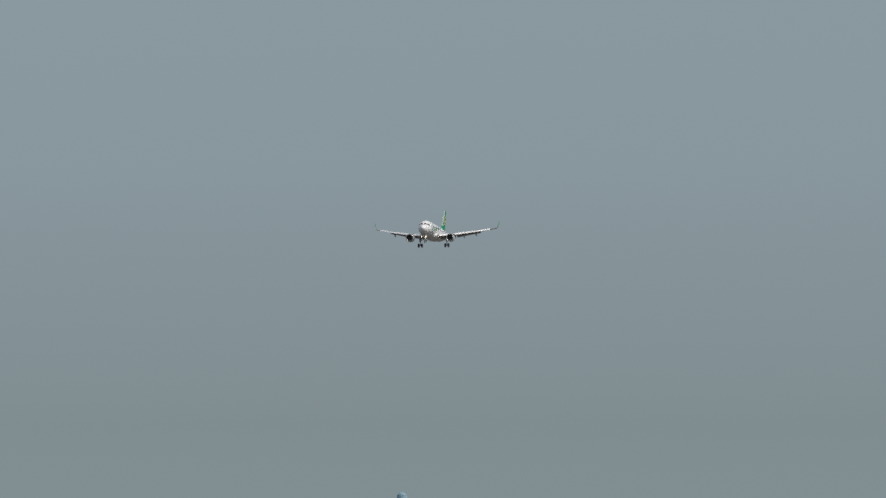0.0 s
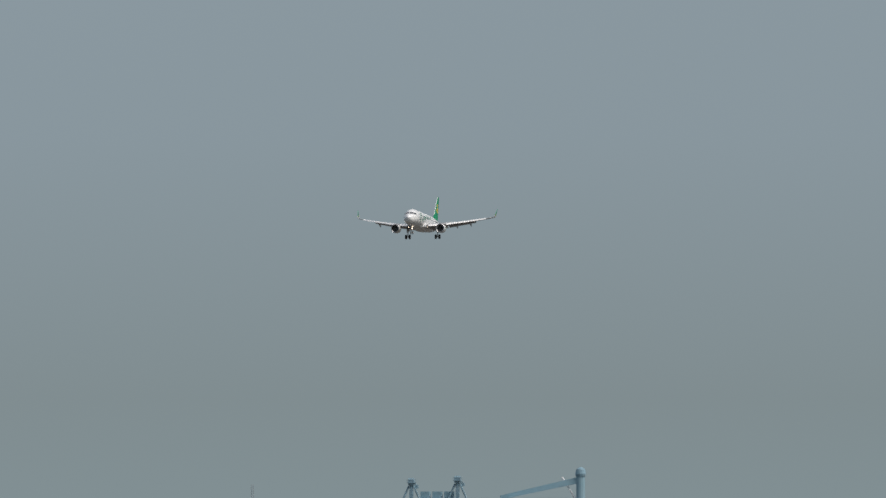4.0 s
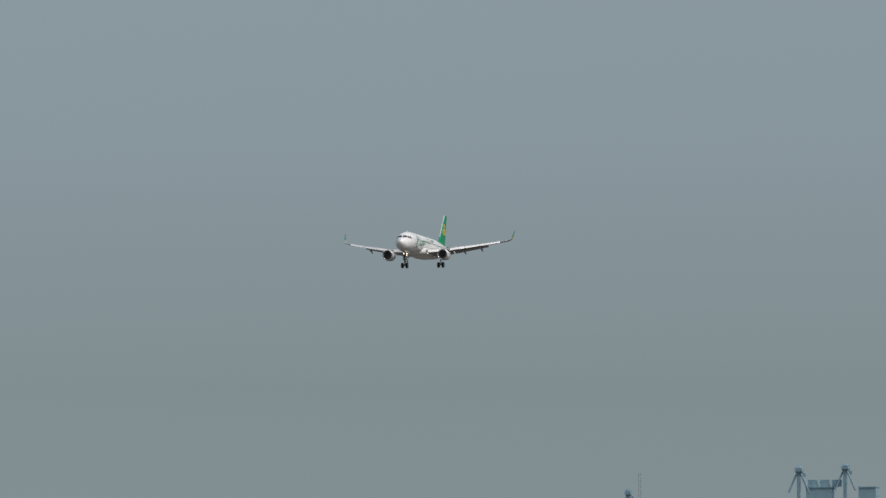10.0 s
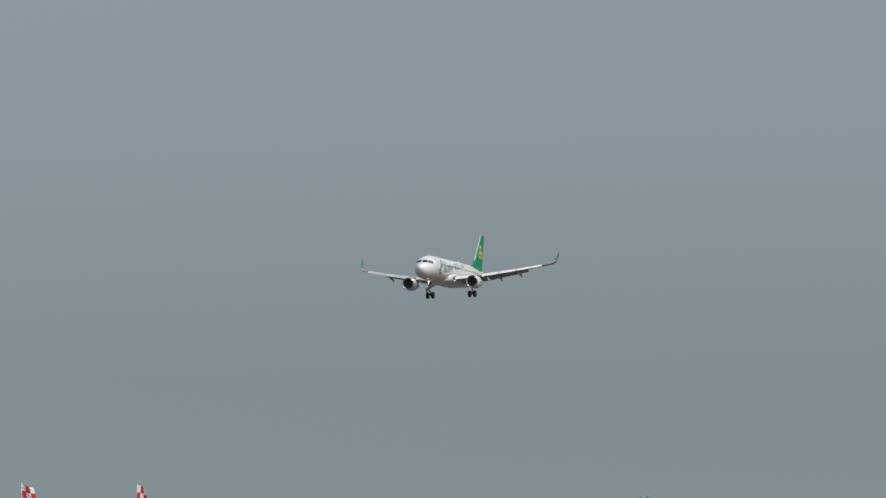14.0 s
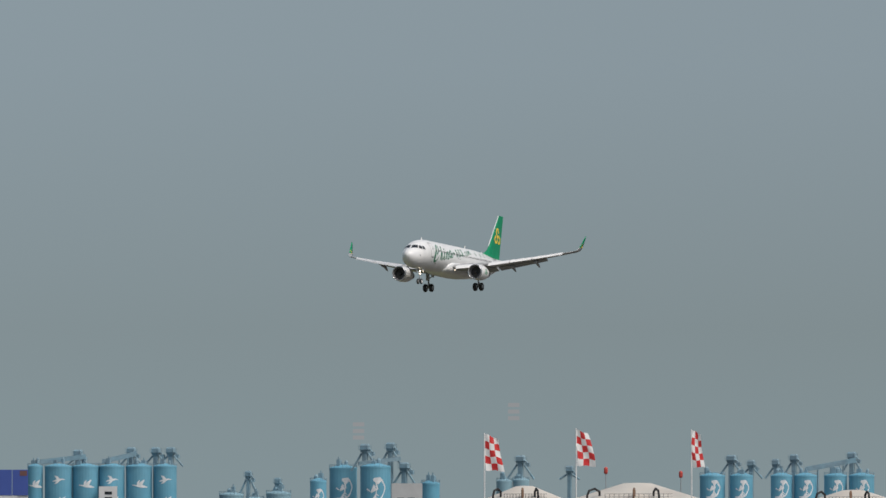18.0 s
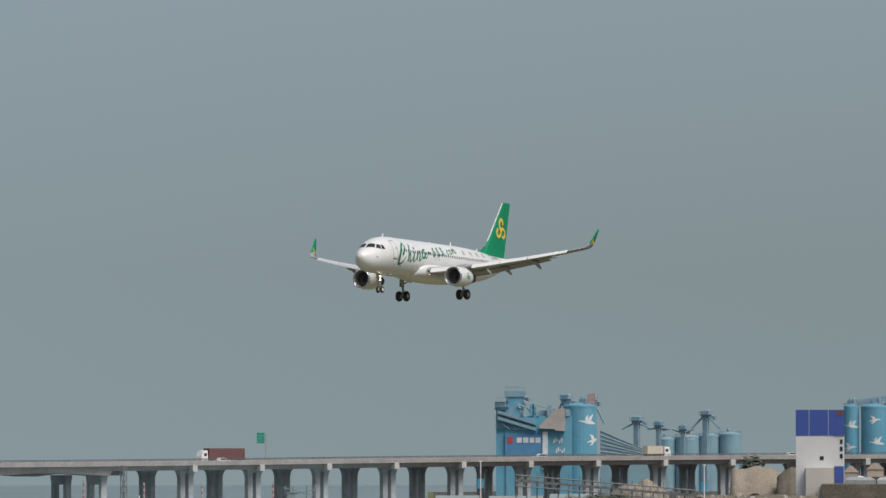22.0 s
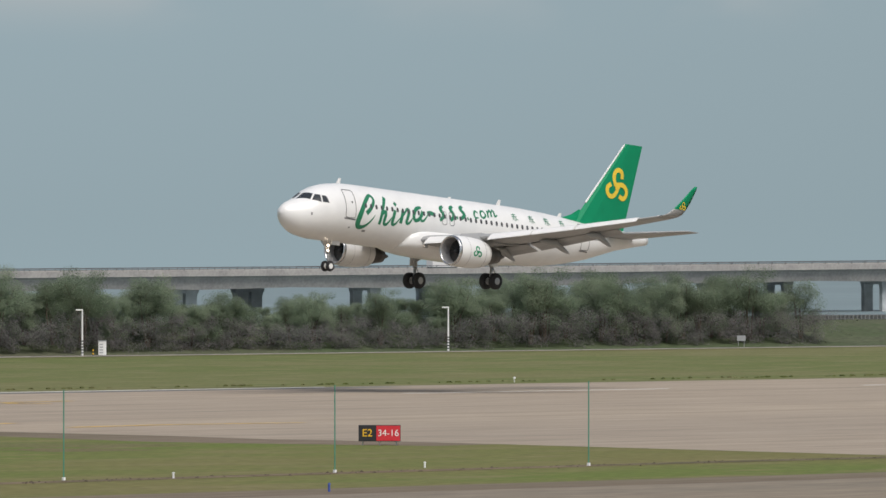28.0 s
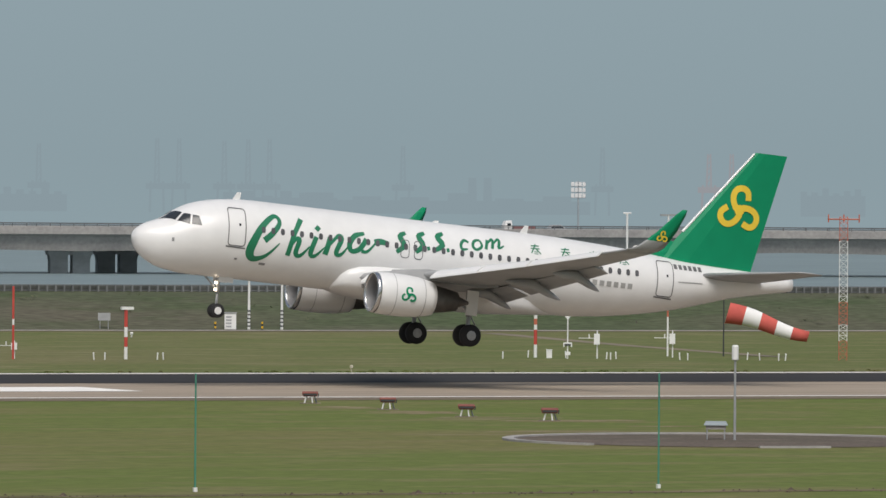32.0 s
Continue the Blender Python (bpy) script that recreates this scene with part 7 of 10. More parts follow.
# weather station: white poles with boxes and cross arms
for x, y, h, kind in ((208.8, 474.6, 3.1, 3), (210.8, 474.6, 1.75, 1), (217.3, 477.6, 1.7, 1), (172.9, 476.0, 1.1, 0)):
    ob = thing("weather_sensor", "white weather sensor post with instrument boxes", "weather sensor", "weather station sensors", at=facing(x, y))
    bm = B()
    tube(bm, (0, 0, 0), (0, 0, h), 0.045, 0.035, 8)
    part("post", bm, M_WHITE, ob)
    if kind == 3:
        bm = B()
        loft(bm, [[(dx, y0, h - 0.45 + dz) for dx, dz in ((0, 0.26), (0.2, 0), (0, -0.26), (-0.2, 0))] for y0 in (-0.06, 0.06)])
        part("diamond_vane", bm, M_WHITE, ob)
        for x0, x1, z0, z1, mat in ((-0.27, 0.27, 0.92, 1.0, M_WHITE), (-0.27, -0.2, 0.72, 0.92, M_WHITE), (0.2, 0.27, 0.72, 0.92, M_WHITE), (-0.2, 0.2, 0.8, 0.92, M_DARK), (-0.17, 0.17, 0.22, 0.42, M_WHITE)):
            bm = B()
            box(bm, x0, x1, -0.1, 0.1, z0, z1)
            part("instrument_box", bm, mat, ob)
        bm = B()
        tube(bm, (-0.1, 0, h), (0.45, 0, h + 0.12), 0.03, seg=6)
        part("wind_vane", bm, M_WHITE, ob)
    else:
        bm = B()
        box(bm, -0.2, 0.16, -0.2, 0.02, h * 0.5, h * 0.88)
        part("instrument_box", bm, M_WHITE, ob)
        bm = B()
        tube(bm, (-1.15, 0, h * 0.72), (0, 0, h * 0.72), 0.022, seg=6)
        tube(bm, (-0.5, 0, h * 0.72), (-0.5, 0, h * 0.72 + 0.25), 0.04, seg=6)
        part("cross_arm", bm, M_WHITE, ob)
bm = B()
box(bm, -0.17, 0.17, -0.15, 0.15, 0, 0.5)
box(bm, -0.2, 0.2, -0.18, 0.18, 0.5, 0.54)
solo("junction_box", bm, M_WHITE, "small white junction box in the grass", "junction box", at=facing(208.3, 476.3))
post2 = banded_pole("floodlight_pole", 208.1, 478.0, 3.1, 0.11, ((0.12, M_ORANGE), (0.1, M_WHITE), (0.12, M_ORANGE), (0.1, M_WHITE), (0.3, M_REDP), (0.26, M_WHITE)), "red and white post with a white floodlight")
bm = B()
loft(bm, [[(-0.5, -0.15, 3.14), (0.3, -0.15, 3.14), (0.3, 0.15, 3.14), (-0.5, 0.15, 3.14)], [(-0.35, -0.15, 3.3), (0.3, -0.15, 3.3), (0.3, 0.15, 3.3), (-0.35, 0.15, 3.3)]])
tube(bm, (0.3, 0, 3.22), (0.55, 0, 3.22), 0.07, seg=6)
part("floodlight", bm, M_WHITE, post2)
for i, (x, y) in enumerate(((176.8, 472.7), (177.5, 472.7), (180.8, 472.5), (181.2, 472.5), (204.3, 474.3), (207.6, 478.0), (209.3, 476.0), (210.2, 471.2), (210.5, 472.5), (214.8, 471.0), (214.6, 469.4), (219.3, 470.8), (219.4, 469.2), (219.9, 467.5), (220.4, 467.6), (211.6, 473.5))):
    bm = B()
    tube(bm, (0, 0, 0), (0.03 * (i % 3 - 1), 0, 0.38), 0.04, 0.04, 6)
    tube(bm, (0.03 * (i % 3 - 1), 0, 0.38), (0.03 * (i % 3 - 1), 0, 0.45), 0.055, 0.03, 6)
    solo("white_stake", bm, M_WHITE, "short white stake in the grass", "stake", "white stakes by the weather station", at=(x, y, 0))
flat("footpath", [(240.2, 562), (230.4, 515.6), (224.4, 479), (225.7, 478.6), (231.8, 515.2), (241.8, 562)], 0.02, M_TAXI, "narrow trodden earth path in the grass", "path")


# perimeter lamps, cabinets and small signs along the bank
def bank_lamp(x, y, h=4.6, arm=1):
    ob = thing("perimeter_lamp", "white perimeter lamp post with a short arm", "lamp post", "perimeter lamp posts", at=facing(x, y))
    bm = B()
    tube(bm, (0, 0, 0), (0, 0, h), 0.11, 0.07, 8)
    part("post", bm, M_WHITE, ob)
    bm = B()
    box(bm, -0.62 * arm if arm > 0 else 0, 0.05 if arm > 0 else 0.62, -0.09, 0.09, h - 0.12, h + 0.02)
    part("lamp", bm, M_WHITE, ob)
    for k in range(5):
        bm = B()
        tube(bm, (0, 0, 0.3 + k * 0.28), (0, 0, 0.4 + k * 0.28), 0.125, 0.125, 8)
        part("band", bm, M_DARK, ob)
    return ob


for x, y in ((559.3, 571.6), (610.4, 571.6), (493.7, 571.6), (448.6, 571.6), (450.4, 571.6), (398.7, 571.6), (341.5, 571.6), (228.5, 571.6), (893.0, 571.6), (895.6, 572.0), (828.5, 571.6), (770.4, 571.6), (712, 571.6), (283, 571.6), (225.9, 571.6), (1012.8, 572)):
    bank_lamp(x, y, 4.5)


def cabinet(x, y, w, h, label="white electrical cabinet on the perimeter road"):
    ob = thing("electrical_cabinet", label, "cabinet", "perimeter cabinets", at=facing(x, y))
    bm = B()
    box(bm, -w / 2, w / 2, 0, 0.6, 0.12, h)
    body = part("body", bm, M_WHITE, ob)
    bm = B()
    box(bm, -w / 2 - 0.05, w / 2 + 0.05, -0.05, 0.65, h, h + 0.06)
    part("roof", bm, M_GREY, ob)
    for k in range(4):
        bm = B()
        box(bm, -w * 0.38, w * 0.1, -0.015, 0.0, h * (0.2 + 0.18 * k), h * (0.2 + 0.18 * k) + 0.12)
        part("louvre", bm, M_GREY, body)
    bm = B()
    box(bm, -w / 2 + 0.04, w / 2 - 0.04, 0.04, 0.56, 0, 0.12)
    part("plinth", bm, M_CONC, ob)
    return ob


for x, y, w, h in ((561.9, 571.5, 0.75, 1.45), (488.5, 571.6, 0.85, 1.2), (447.2, 571.8, 0.8, 1.25), (372.9, 571.8, 0.85, 1.25), (343.7, 571.4, 0.85, 1.65), (775.7, 571.4, 0.9, 1.6), (890.5, 571.5, 0.9, 1.3), (224.4, 571.5, 0.85, 1.3)):
    cabinet(x, y, w, h)
for x in (226.9, 223.2, 487.2, 490.2, 345.6, 560.6):
    ob = thing("bollard", "short black and yellow striped bollard at the bank's foot", "bollard", "striped bollards", at=(x, 571.45, 0.03))
    for k in range(4):
        bm = B()
        tube(bm, (0, 0, k * 0.16), (0, 0, k * 0.16 + 0.16), 0.07, seg=8)
        part("band", bm, M_YELLOW if k % 2 else M_BLACK, ob)
for x in (214.6, 308.4, 407.3, 429.4, 470.4, 655, 690, 741):
    bm = B()
    box(bm, -0.45, 0.45, -0.03, 0.03, 0.45, 1.0)
    tube(bm, (-0.3, 0.05, -0.3), (-0.3, 0.05, 0.9), 0.03, seg=6)
    tube(bm, (0.3, 0.05, -0.3), (0.3, 0.05, 0.9), 0.03, seg=6)
    solo("notice_board", bm, M_GREY, "small grey notice board on the bank slope", "notice board", "notice boards on the bank", at=facing(x, 571.7, 0.3))
for x in range(150, 1100, 46):
    bm = B()
    box(bm, -0.3, 0.3, -0.06, 0.06, 0.35, 1.15)
    tube(bm, (0, 0, -0.3), (0, 0, 0.4), 0.04, seg=6)
    solo("crest_marker", bm, M_WHITE, "small white marker box on the bank crest", "marker", "white markers on the bank crest", at=facing(x, 587.6, 2.75))
for x, y, z in ((806.5, 600, -1.0), (863.0, 600, -1.0), (396.0, 600, -1.0), (368.0, 600, -1.0), (269.0, 600, -1.0), (1250, 600, 0.6), (1278, 572, 0.0)):
    ob = thing("street_lamp", "tall white street lamp with a blue banner", "street lamp", "street lamps behind the bank", at=facing(x, y, z))
    bm = B()
    tube(bm, (0, 0, 0), (0, 0, 9.7), 0.13, 0.08, 8)
    part("post", bm, M_WHITE, ob)
    bm = B()
    tube(bm, (-0.3, 0, 9.75), (0.3, 0, 9.75), 0.06, seg=6)
    part("arm", bm, M_WHITE, ob)
    for s in (-1, 1):
        bm = B()
        box(bm, s * 0.15 if s > 0 else -0.52, 0.52 if s > 0 else -0.15, -0.03, 0.03, 5.3, 6.9)
        part("banner", bm, M_TEAL, ob, "blue banner")
# orange cones and marker blocks at the bank's foot
for x, y in ((854.1, 553.4), (872.3, 562.4), (930, 560), (936, 561)):
    bm = B()
    box(bm, -0.3, 0.3, -0.3, 0.3, 0, 0.08)
    tube(bm, (0, 0, 0.08), (0, 0, 0.55), 0.17, 0.11, 10)
    solo("orange_marker", bm, M_YLINE, "small yellow marker drum on the grass", "marker drum", "yellow marker drums", at=(x, y, 0))


# ---- plants ----
def leaf_cloud(bm, centres, count, size, rnd, mat=0):
    """Many small leaf blades scattered in loose clumps."""
    for cx, cy, cz, rx, rz in centres:
        for _ in range(count):
            u = Vector((rnd.gauss(0, 1), rnd.gauss(0, 1), rnd.gauss(0, 1))).normalized() * rnd.random() ** 0.4
            p = Vector((cx + u.x * rx, cy + u.y * rx, cz + u.z * rz))
            w = (u * 0.6 + Vector((rnd.gauss(0, 0.25), rnd.gauss(0, 0.25) - 0.4, 0.9 + rnd.gauss(0, 0.25)))).normalized()
            d = w.orthogonal().normalized()
            d = (d * math.cos(cx + _) + w.cross(d) * math.sin(cx + _)).normalized()
            n = w.cross(d)
            s = size * rnd.uniform(0.6, 1.4)
            f = bm.faces.new([bm.verts.new(p - d * s), bm.verts.new(p + n * s * 0.5), bm.verts.new(p + d * s), bm.verts.new(p - n * s * 0.5)])
            f.material_index = mat if rnd.random() < 0.95 else 1


def bank_tree(seed, high, spread):
    rnd = random.Random(seed)
    ob = thing("bank_tree", "bushy green tree with thin bare stems on the sea bank", "tree", "trees on the sea bank")
    bm = B()
    tops = []
    for k in range(5):
        a = rnd.uniform(0, 6.28)
        b0 = Vector((math.cos(a), math.sin(a), 0)) * 0.25
        mid = b0 * 2.2 + Vector((rnd.uniform(-0.4, 0.4), rnd.uniform(-0.4, 0.4), high * 0.4))
        top = Vector((math.cos(a), math.sin(a), 0)) * spread * rnd.uniform(0.3, 0.75) + Vector((0, 0, high * rnd.uniform(0.62, 0.85)))
        tube(bm, b0, mid, 0.12, 0.08, 6)
        tube(bm, mid, top, 0.08, 0.03, 6)
        tops.append(top)
        for _ in range(2):
            t2 = mid.lerp(top, rnd.uniform(0.3, 0.8))
            e = t2 + Vector((rnd.uniform(-1, 1), rnd.uniform(-1, 1), rnd.uniform(0.2, 0.9))) * spread * 0.4
            tube(bm, t2, e, 0.04, 0.015, 5)
            tops.append(e)
    part("trunk", bm, M_BARK, ob)
    bm = B()
    cl = [(t.x, t.y, t.z, spread * rnd.uniform(0.28, 0.45), high * rnd.uniform(0.09, 0.16)) for t in tops]
    cl += [(rnd.uniform(-1, 1) * spread * 0.7, rnd.uniform(-1, 1) * spread * 0.7, high * rnd.uniform(0.4, 0.95), spread * 0.38, high * 0.1) for _ in range(15)]
    cl += [(rnd.uniform(-1, 1) * spread * 0.9, rnd.uniform(-1, 1) * spread * 0.9, high * rnd.uniform(0.18, 0.6), spread * 0.4, high * 0.12) for _ in range(13)]
    leaf_cloud(bm, cl, 400, 0.08, rnd)
    part("crown", bm, [M_LEAF, M_LEAFDRY], ob)
    return ob


def slope_z(y):
    return float(np.interp(y, (571, 578, 583, 587, 591), (0, 1.3, 2.2, 2.6, 2.6)))


TREES = [bank_tree(s, h, w) for s, h, w in ((1, 8.0, 3.2), (2, 7.2, 3.0), (3, 8.4, 3.2), (4, 7.4, 3.4))]
rnd = random.Random(11)
spots = []
# the hedge's height above the field along the bank
HEDGE_X = (462, 465, 469, 473, 480, 485, 498, 508, 533, 560, 572, 582, 588, 597, 602, 608, 612, 615, 628, 670)
HEDGE_TOP = (5.2, 6.0, 5.3, 6.3, 7.7, 8.1, 7.8, 6.9, 7.1, 7.3, 7.1, 6.2, 4.6, 5.3, 5.8, 4.6, 4.4, 6.3, 7.2, 7.2)
for i in range(230):
    x = 462 + i * 0.91 + rnd.uniform(-1.0, 1.0)
    y = (576.0, 580.5, 584.5)[i % 3] + rnd.uniform(-1.2, 1.2)
    spots.append((x, y, rnd.uniform(0.88, 1.04) * (float(np.interp(x, HEDGE_X, HEDGE_TOP)) - slope_z(y)) / 5.5))
# loose bushes on the crest
for x0, x1, top in ((397.6, 402.0, 5.0), (408.6, 413.4, 5.2), (308.5, 315.5, 4.9), (321.5, 325.5, 4.5), (437, 447, 5.3), (447, 454, 5.8), (455, 462, 5.3)):
    x = x0
    while x < x1:
        spots.append((x, 591.5 + rnd.uniform(-1.2, 1.2), rnd.uniform(0.8, 1.05) * (top - 2.0) / 5.3))
        x += rnd.uniform(0.7, 1.2)
for i, (x, y, k) in enumerate(spots):
    m = pose(x, y, slope_z(y) - 0.05, 0, 0, rnd.uniform(0, 360)) @ Matrix.Diagonal((min(max(k, 0.62 if y < 590 else 0.42), 0.95), min(max(k, 0.62 if y < 590 else 0.42), 0.95), k * rnd.uniform(0.94, 1.06), 1))
    if i < 4:
        TREES[i].matrix_basis = m
    else:
        copy_thing(TREES[i % 4], m)
bm = B()
for i in range(1500):
    x, y = 456 + i * 0.1435, 572.7 + 4.0 * rnd.random() ** 2
    leaf_cloud(bm, [(x, y, slope_z(y) + rnd.uniform(0.1, 0.46 * float(np.interp(x, HEDGE_X, HEDGE_TOP))), 0.8, 0.7)], 130, 0.075, rnd)
tagged(solo("undergrowth", bm, [M_LEAFDRY, M_LEAF], "dense dry brown undergrowth below the bank trees", "undergrowth"), kind="stuff")
bm = B()
for i in range(620):
    x, y = 404 + i * 0.098, 572.0 + 14.0 * rnd.random()
    leaf_cloud(bm, [(x, y, slope_z(y) + rnd.uniform(0.05, 0.3 + (x - 404) * 0.016), 0.9, 0.35)], 70, 0.075, rnd)
tagged(solo("bank_scrub", bm, [M_SCRUB, M_LEAFDRY], "dark low scrub spreading over the bank", "scrub"), kind="stuff")
bm = B()
for i in range(420):
    x, y = rnd.uniform(150, 1160), rnd.uniform(573, 586)
    leaf_cloud(bm, [(x, y, slope_z(y) + 0.1, 1.1, 0.3)], 14, 0.16, rnd)
tagged(solo("bank_weeds", bm, [M_BANK, M_BANKDRY], "low weeds scattered over the bank slope", "weeds"), kind="stuff")
# ragged tufts along the grass edges
bm = B()
for i in range(700):
    x = rnd.uniform(60, 760)
    y = 437.8 + abs(rnd.gauss(0, 0.8))
    h = rnd.uniform(0.04, 0.14)
    for _ in range(4):
        a, s = rnd.uniform(0, 3.14), rnd.uniform(0.12, 0.3)
        c, d = math.cos(a) * s, math.sin(a) * s
        sheet(bm, [(x - c, y - d, -0.02), (x + c, y + d, -0.02), (x + c * 0.6 + rnd.uniform(-0.1, 0.1), y + d * 0.6, h * rnd.uniform(0.6, 1.0)), (x - c * 0.4, y - d * 0.4, h)])
tagged(solo("grass_tufts", bm, M_GRASS, "ragged tufts of longer dry grass along the pavement edges", "grass"), kind="stuff")

# rubble facing on the far length of the bank
rnd = random.Random(5)
ROCKS = []
for k in range(6):
    bm = B()
    bmesh.ops.create_icosphere(bm, subdivisions=1, radius=1.0)
    for v in bm.verts:
        v.co *= rnd.uniform(0.7, 1.2)
        v.co.z *= 0.75
    ROCKS.append(finish("stone", bm, M_ROCK))
rubble = thing("rubble_facing", "loose grey rubble stones facing the sea bank", "rubble", kind="structure")
bm = B()
for i in range(4000):
    x, u = rnd.uniform(888, 1178), rnd.random() ** 1.5
    if math.sin(x * 0.16) + 0.7 * math.sin(x * 0.37 + 1) + 0.6 * (x > 1000) < rnd.uniform(-0.9, 0.9) or x > 1096 and rnd.random() < 0.8:
        continue
    y, z = 571.6 + u * 13, 0.1 + u * 2.3
    r = rnd.uniform(0.12, 0.36) * (1.6 if rnd.random() < 0.1 else 1.0)
    if i % 4 == 0 and i < 1700:
        ob = new("stone", ROCKS[i % 6])
        ob.parent = rubble
        ob.matrix_basis = pose(x, y, z, rnd.uniform(0, 360), rnd.uniform(0, 360), rnd.uniform(0, 360)) @ Matrix.Diagonal((r, r * 1.2, r, 1))
    else:
        c0 = Vector((x, y, z))
        top = bm.verts.new(c0 + Vector((rnd.uniform(-0.2, 0.2), rnd.uniform(-0.2, 0.2), r * 0.8)))
        ring = [bm.verts.new(c0 + Vector((r * rnd.uniform(0.7, 1.2) * math.cos(a), r * rnd.uniform(0.7, 1.2) * math.sin(a), r * rnd.uniform(-0.3, 0.35)))) for a in (0, 1.05, 2.1, 3.15, 4.2, 5.25)]
        for j in range(6):
            bm.faces.new((ring[j], ring[(j + 1) % 6], top))
tagged(part("small_stones", bm, M_ROCK, rubble), kind="stuff")


# foreground tree top with feathery leaves and hanging seed pods
M_FEATHER = material("feathery_grey_green_leaf", (0.115, 0.150, 0.060), 0.6, vary=0.3, scale=8.0, second=(0.17, 0.19, 0.08), amount=0.7, coarse=0.4)
M_PODGREEN = material("fresh_green_pod", (0.25, 0.30, 0.075), 0.45, vary=0.2, scale=12.0, second=(0.42, 0.42, 0.17), amount=0.6, coarse=0.4)
M_PODDRY = material("drying_tan_pod", (0.30, 0.23, 0.11), 0.55, vary=0.3, scale=10.0, second=(0.13, 0.075, 0.045), amount=0.7, coarse=0.5)
M_PODBROWN = material("ripe_maroon_pod", (0.085, 0.038, 0.028), 0.5, vary=0.3, scale=10.0, second=(0.17, 0.085, 0.055), amount=0.7, coarse=0.5)
M_BLOOM = material("white_puff_flower", (0.72, 0.70, 0.62), 0.8, vary=0.1, scale=20.0)


def feather(bm, p, d, length, rnd):
    """One drooping rachis with pairs of narrow leaflets."""
    side = Vector((-d.y, d.x, 0)).normalized() if abs(d.x) + abs(d.y) > 0.01 else Vector((1, 0, 0))
    n = 20
    for k in range(1, n):
        u = k / n
        c = p + d * (length * u) + Vector((0, 0, -length * 0.75 * u * u))
        along = (d + Vector((0, 0, -1.5 * u))).normalized()
        for s in (-1, 1):
            ln = 0.036 * (1 - 0.5 * u) * rnd.uniform(0.8, 1.2)
            tip = c + side * (s * ln) + along * (ln * 0.45) + Vector((0, 0, -ln * 0.35))
            w = along * 0.0028
            bm.faces.new([bm.verts.new(c - w), bm.verts.new(c + w), bm.verts.new(tip + w * 0.6), bm.verts.new(tip - w * 0.6)])


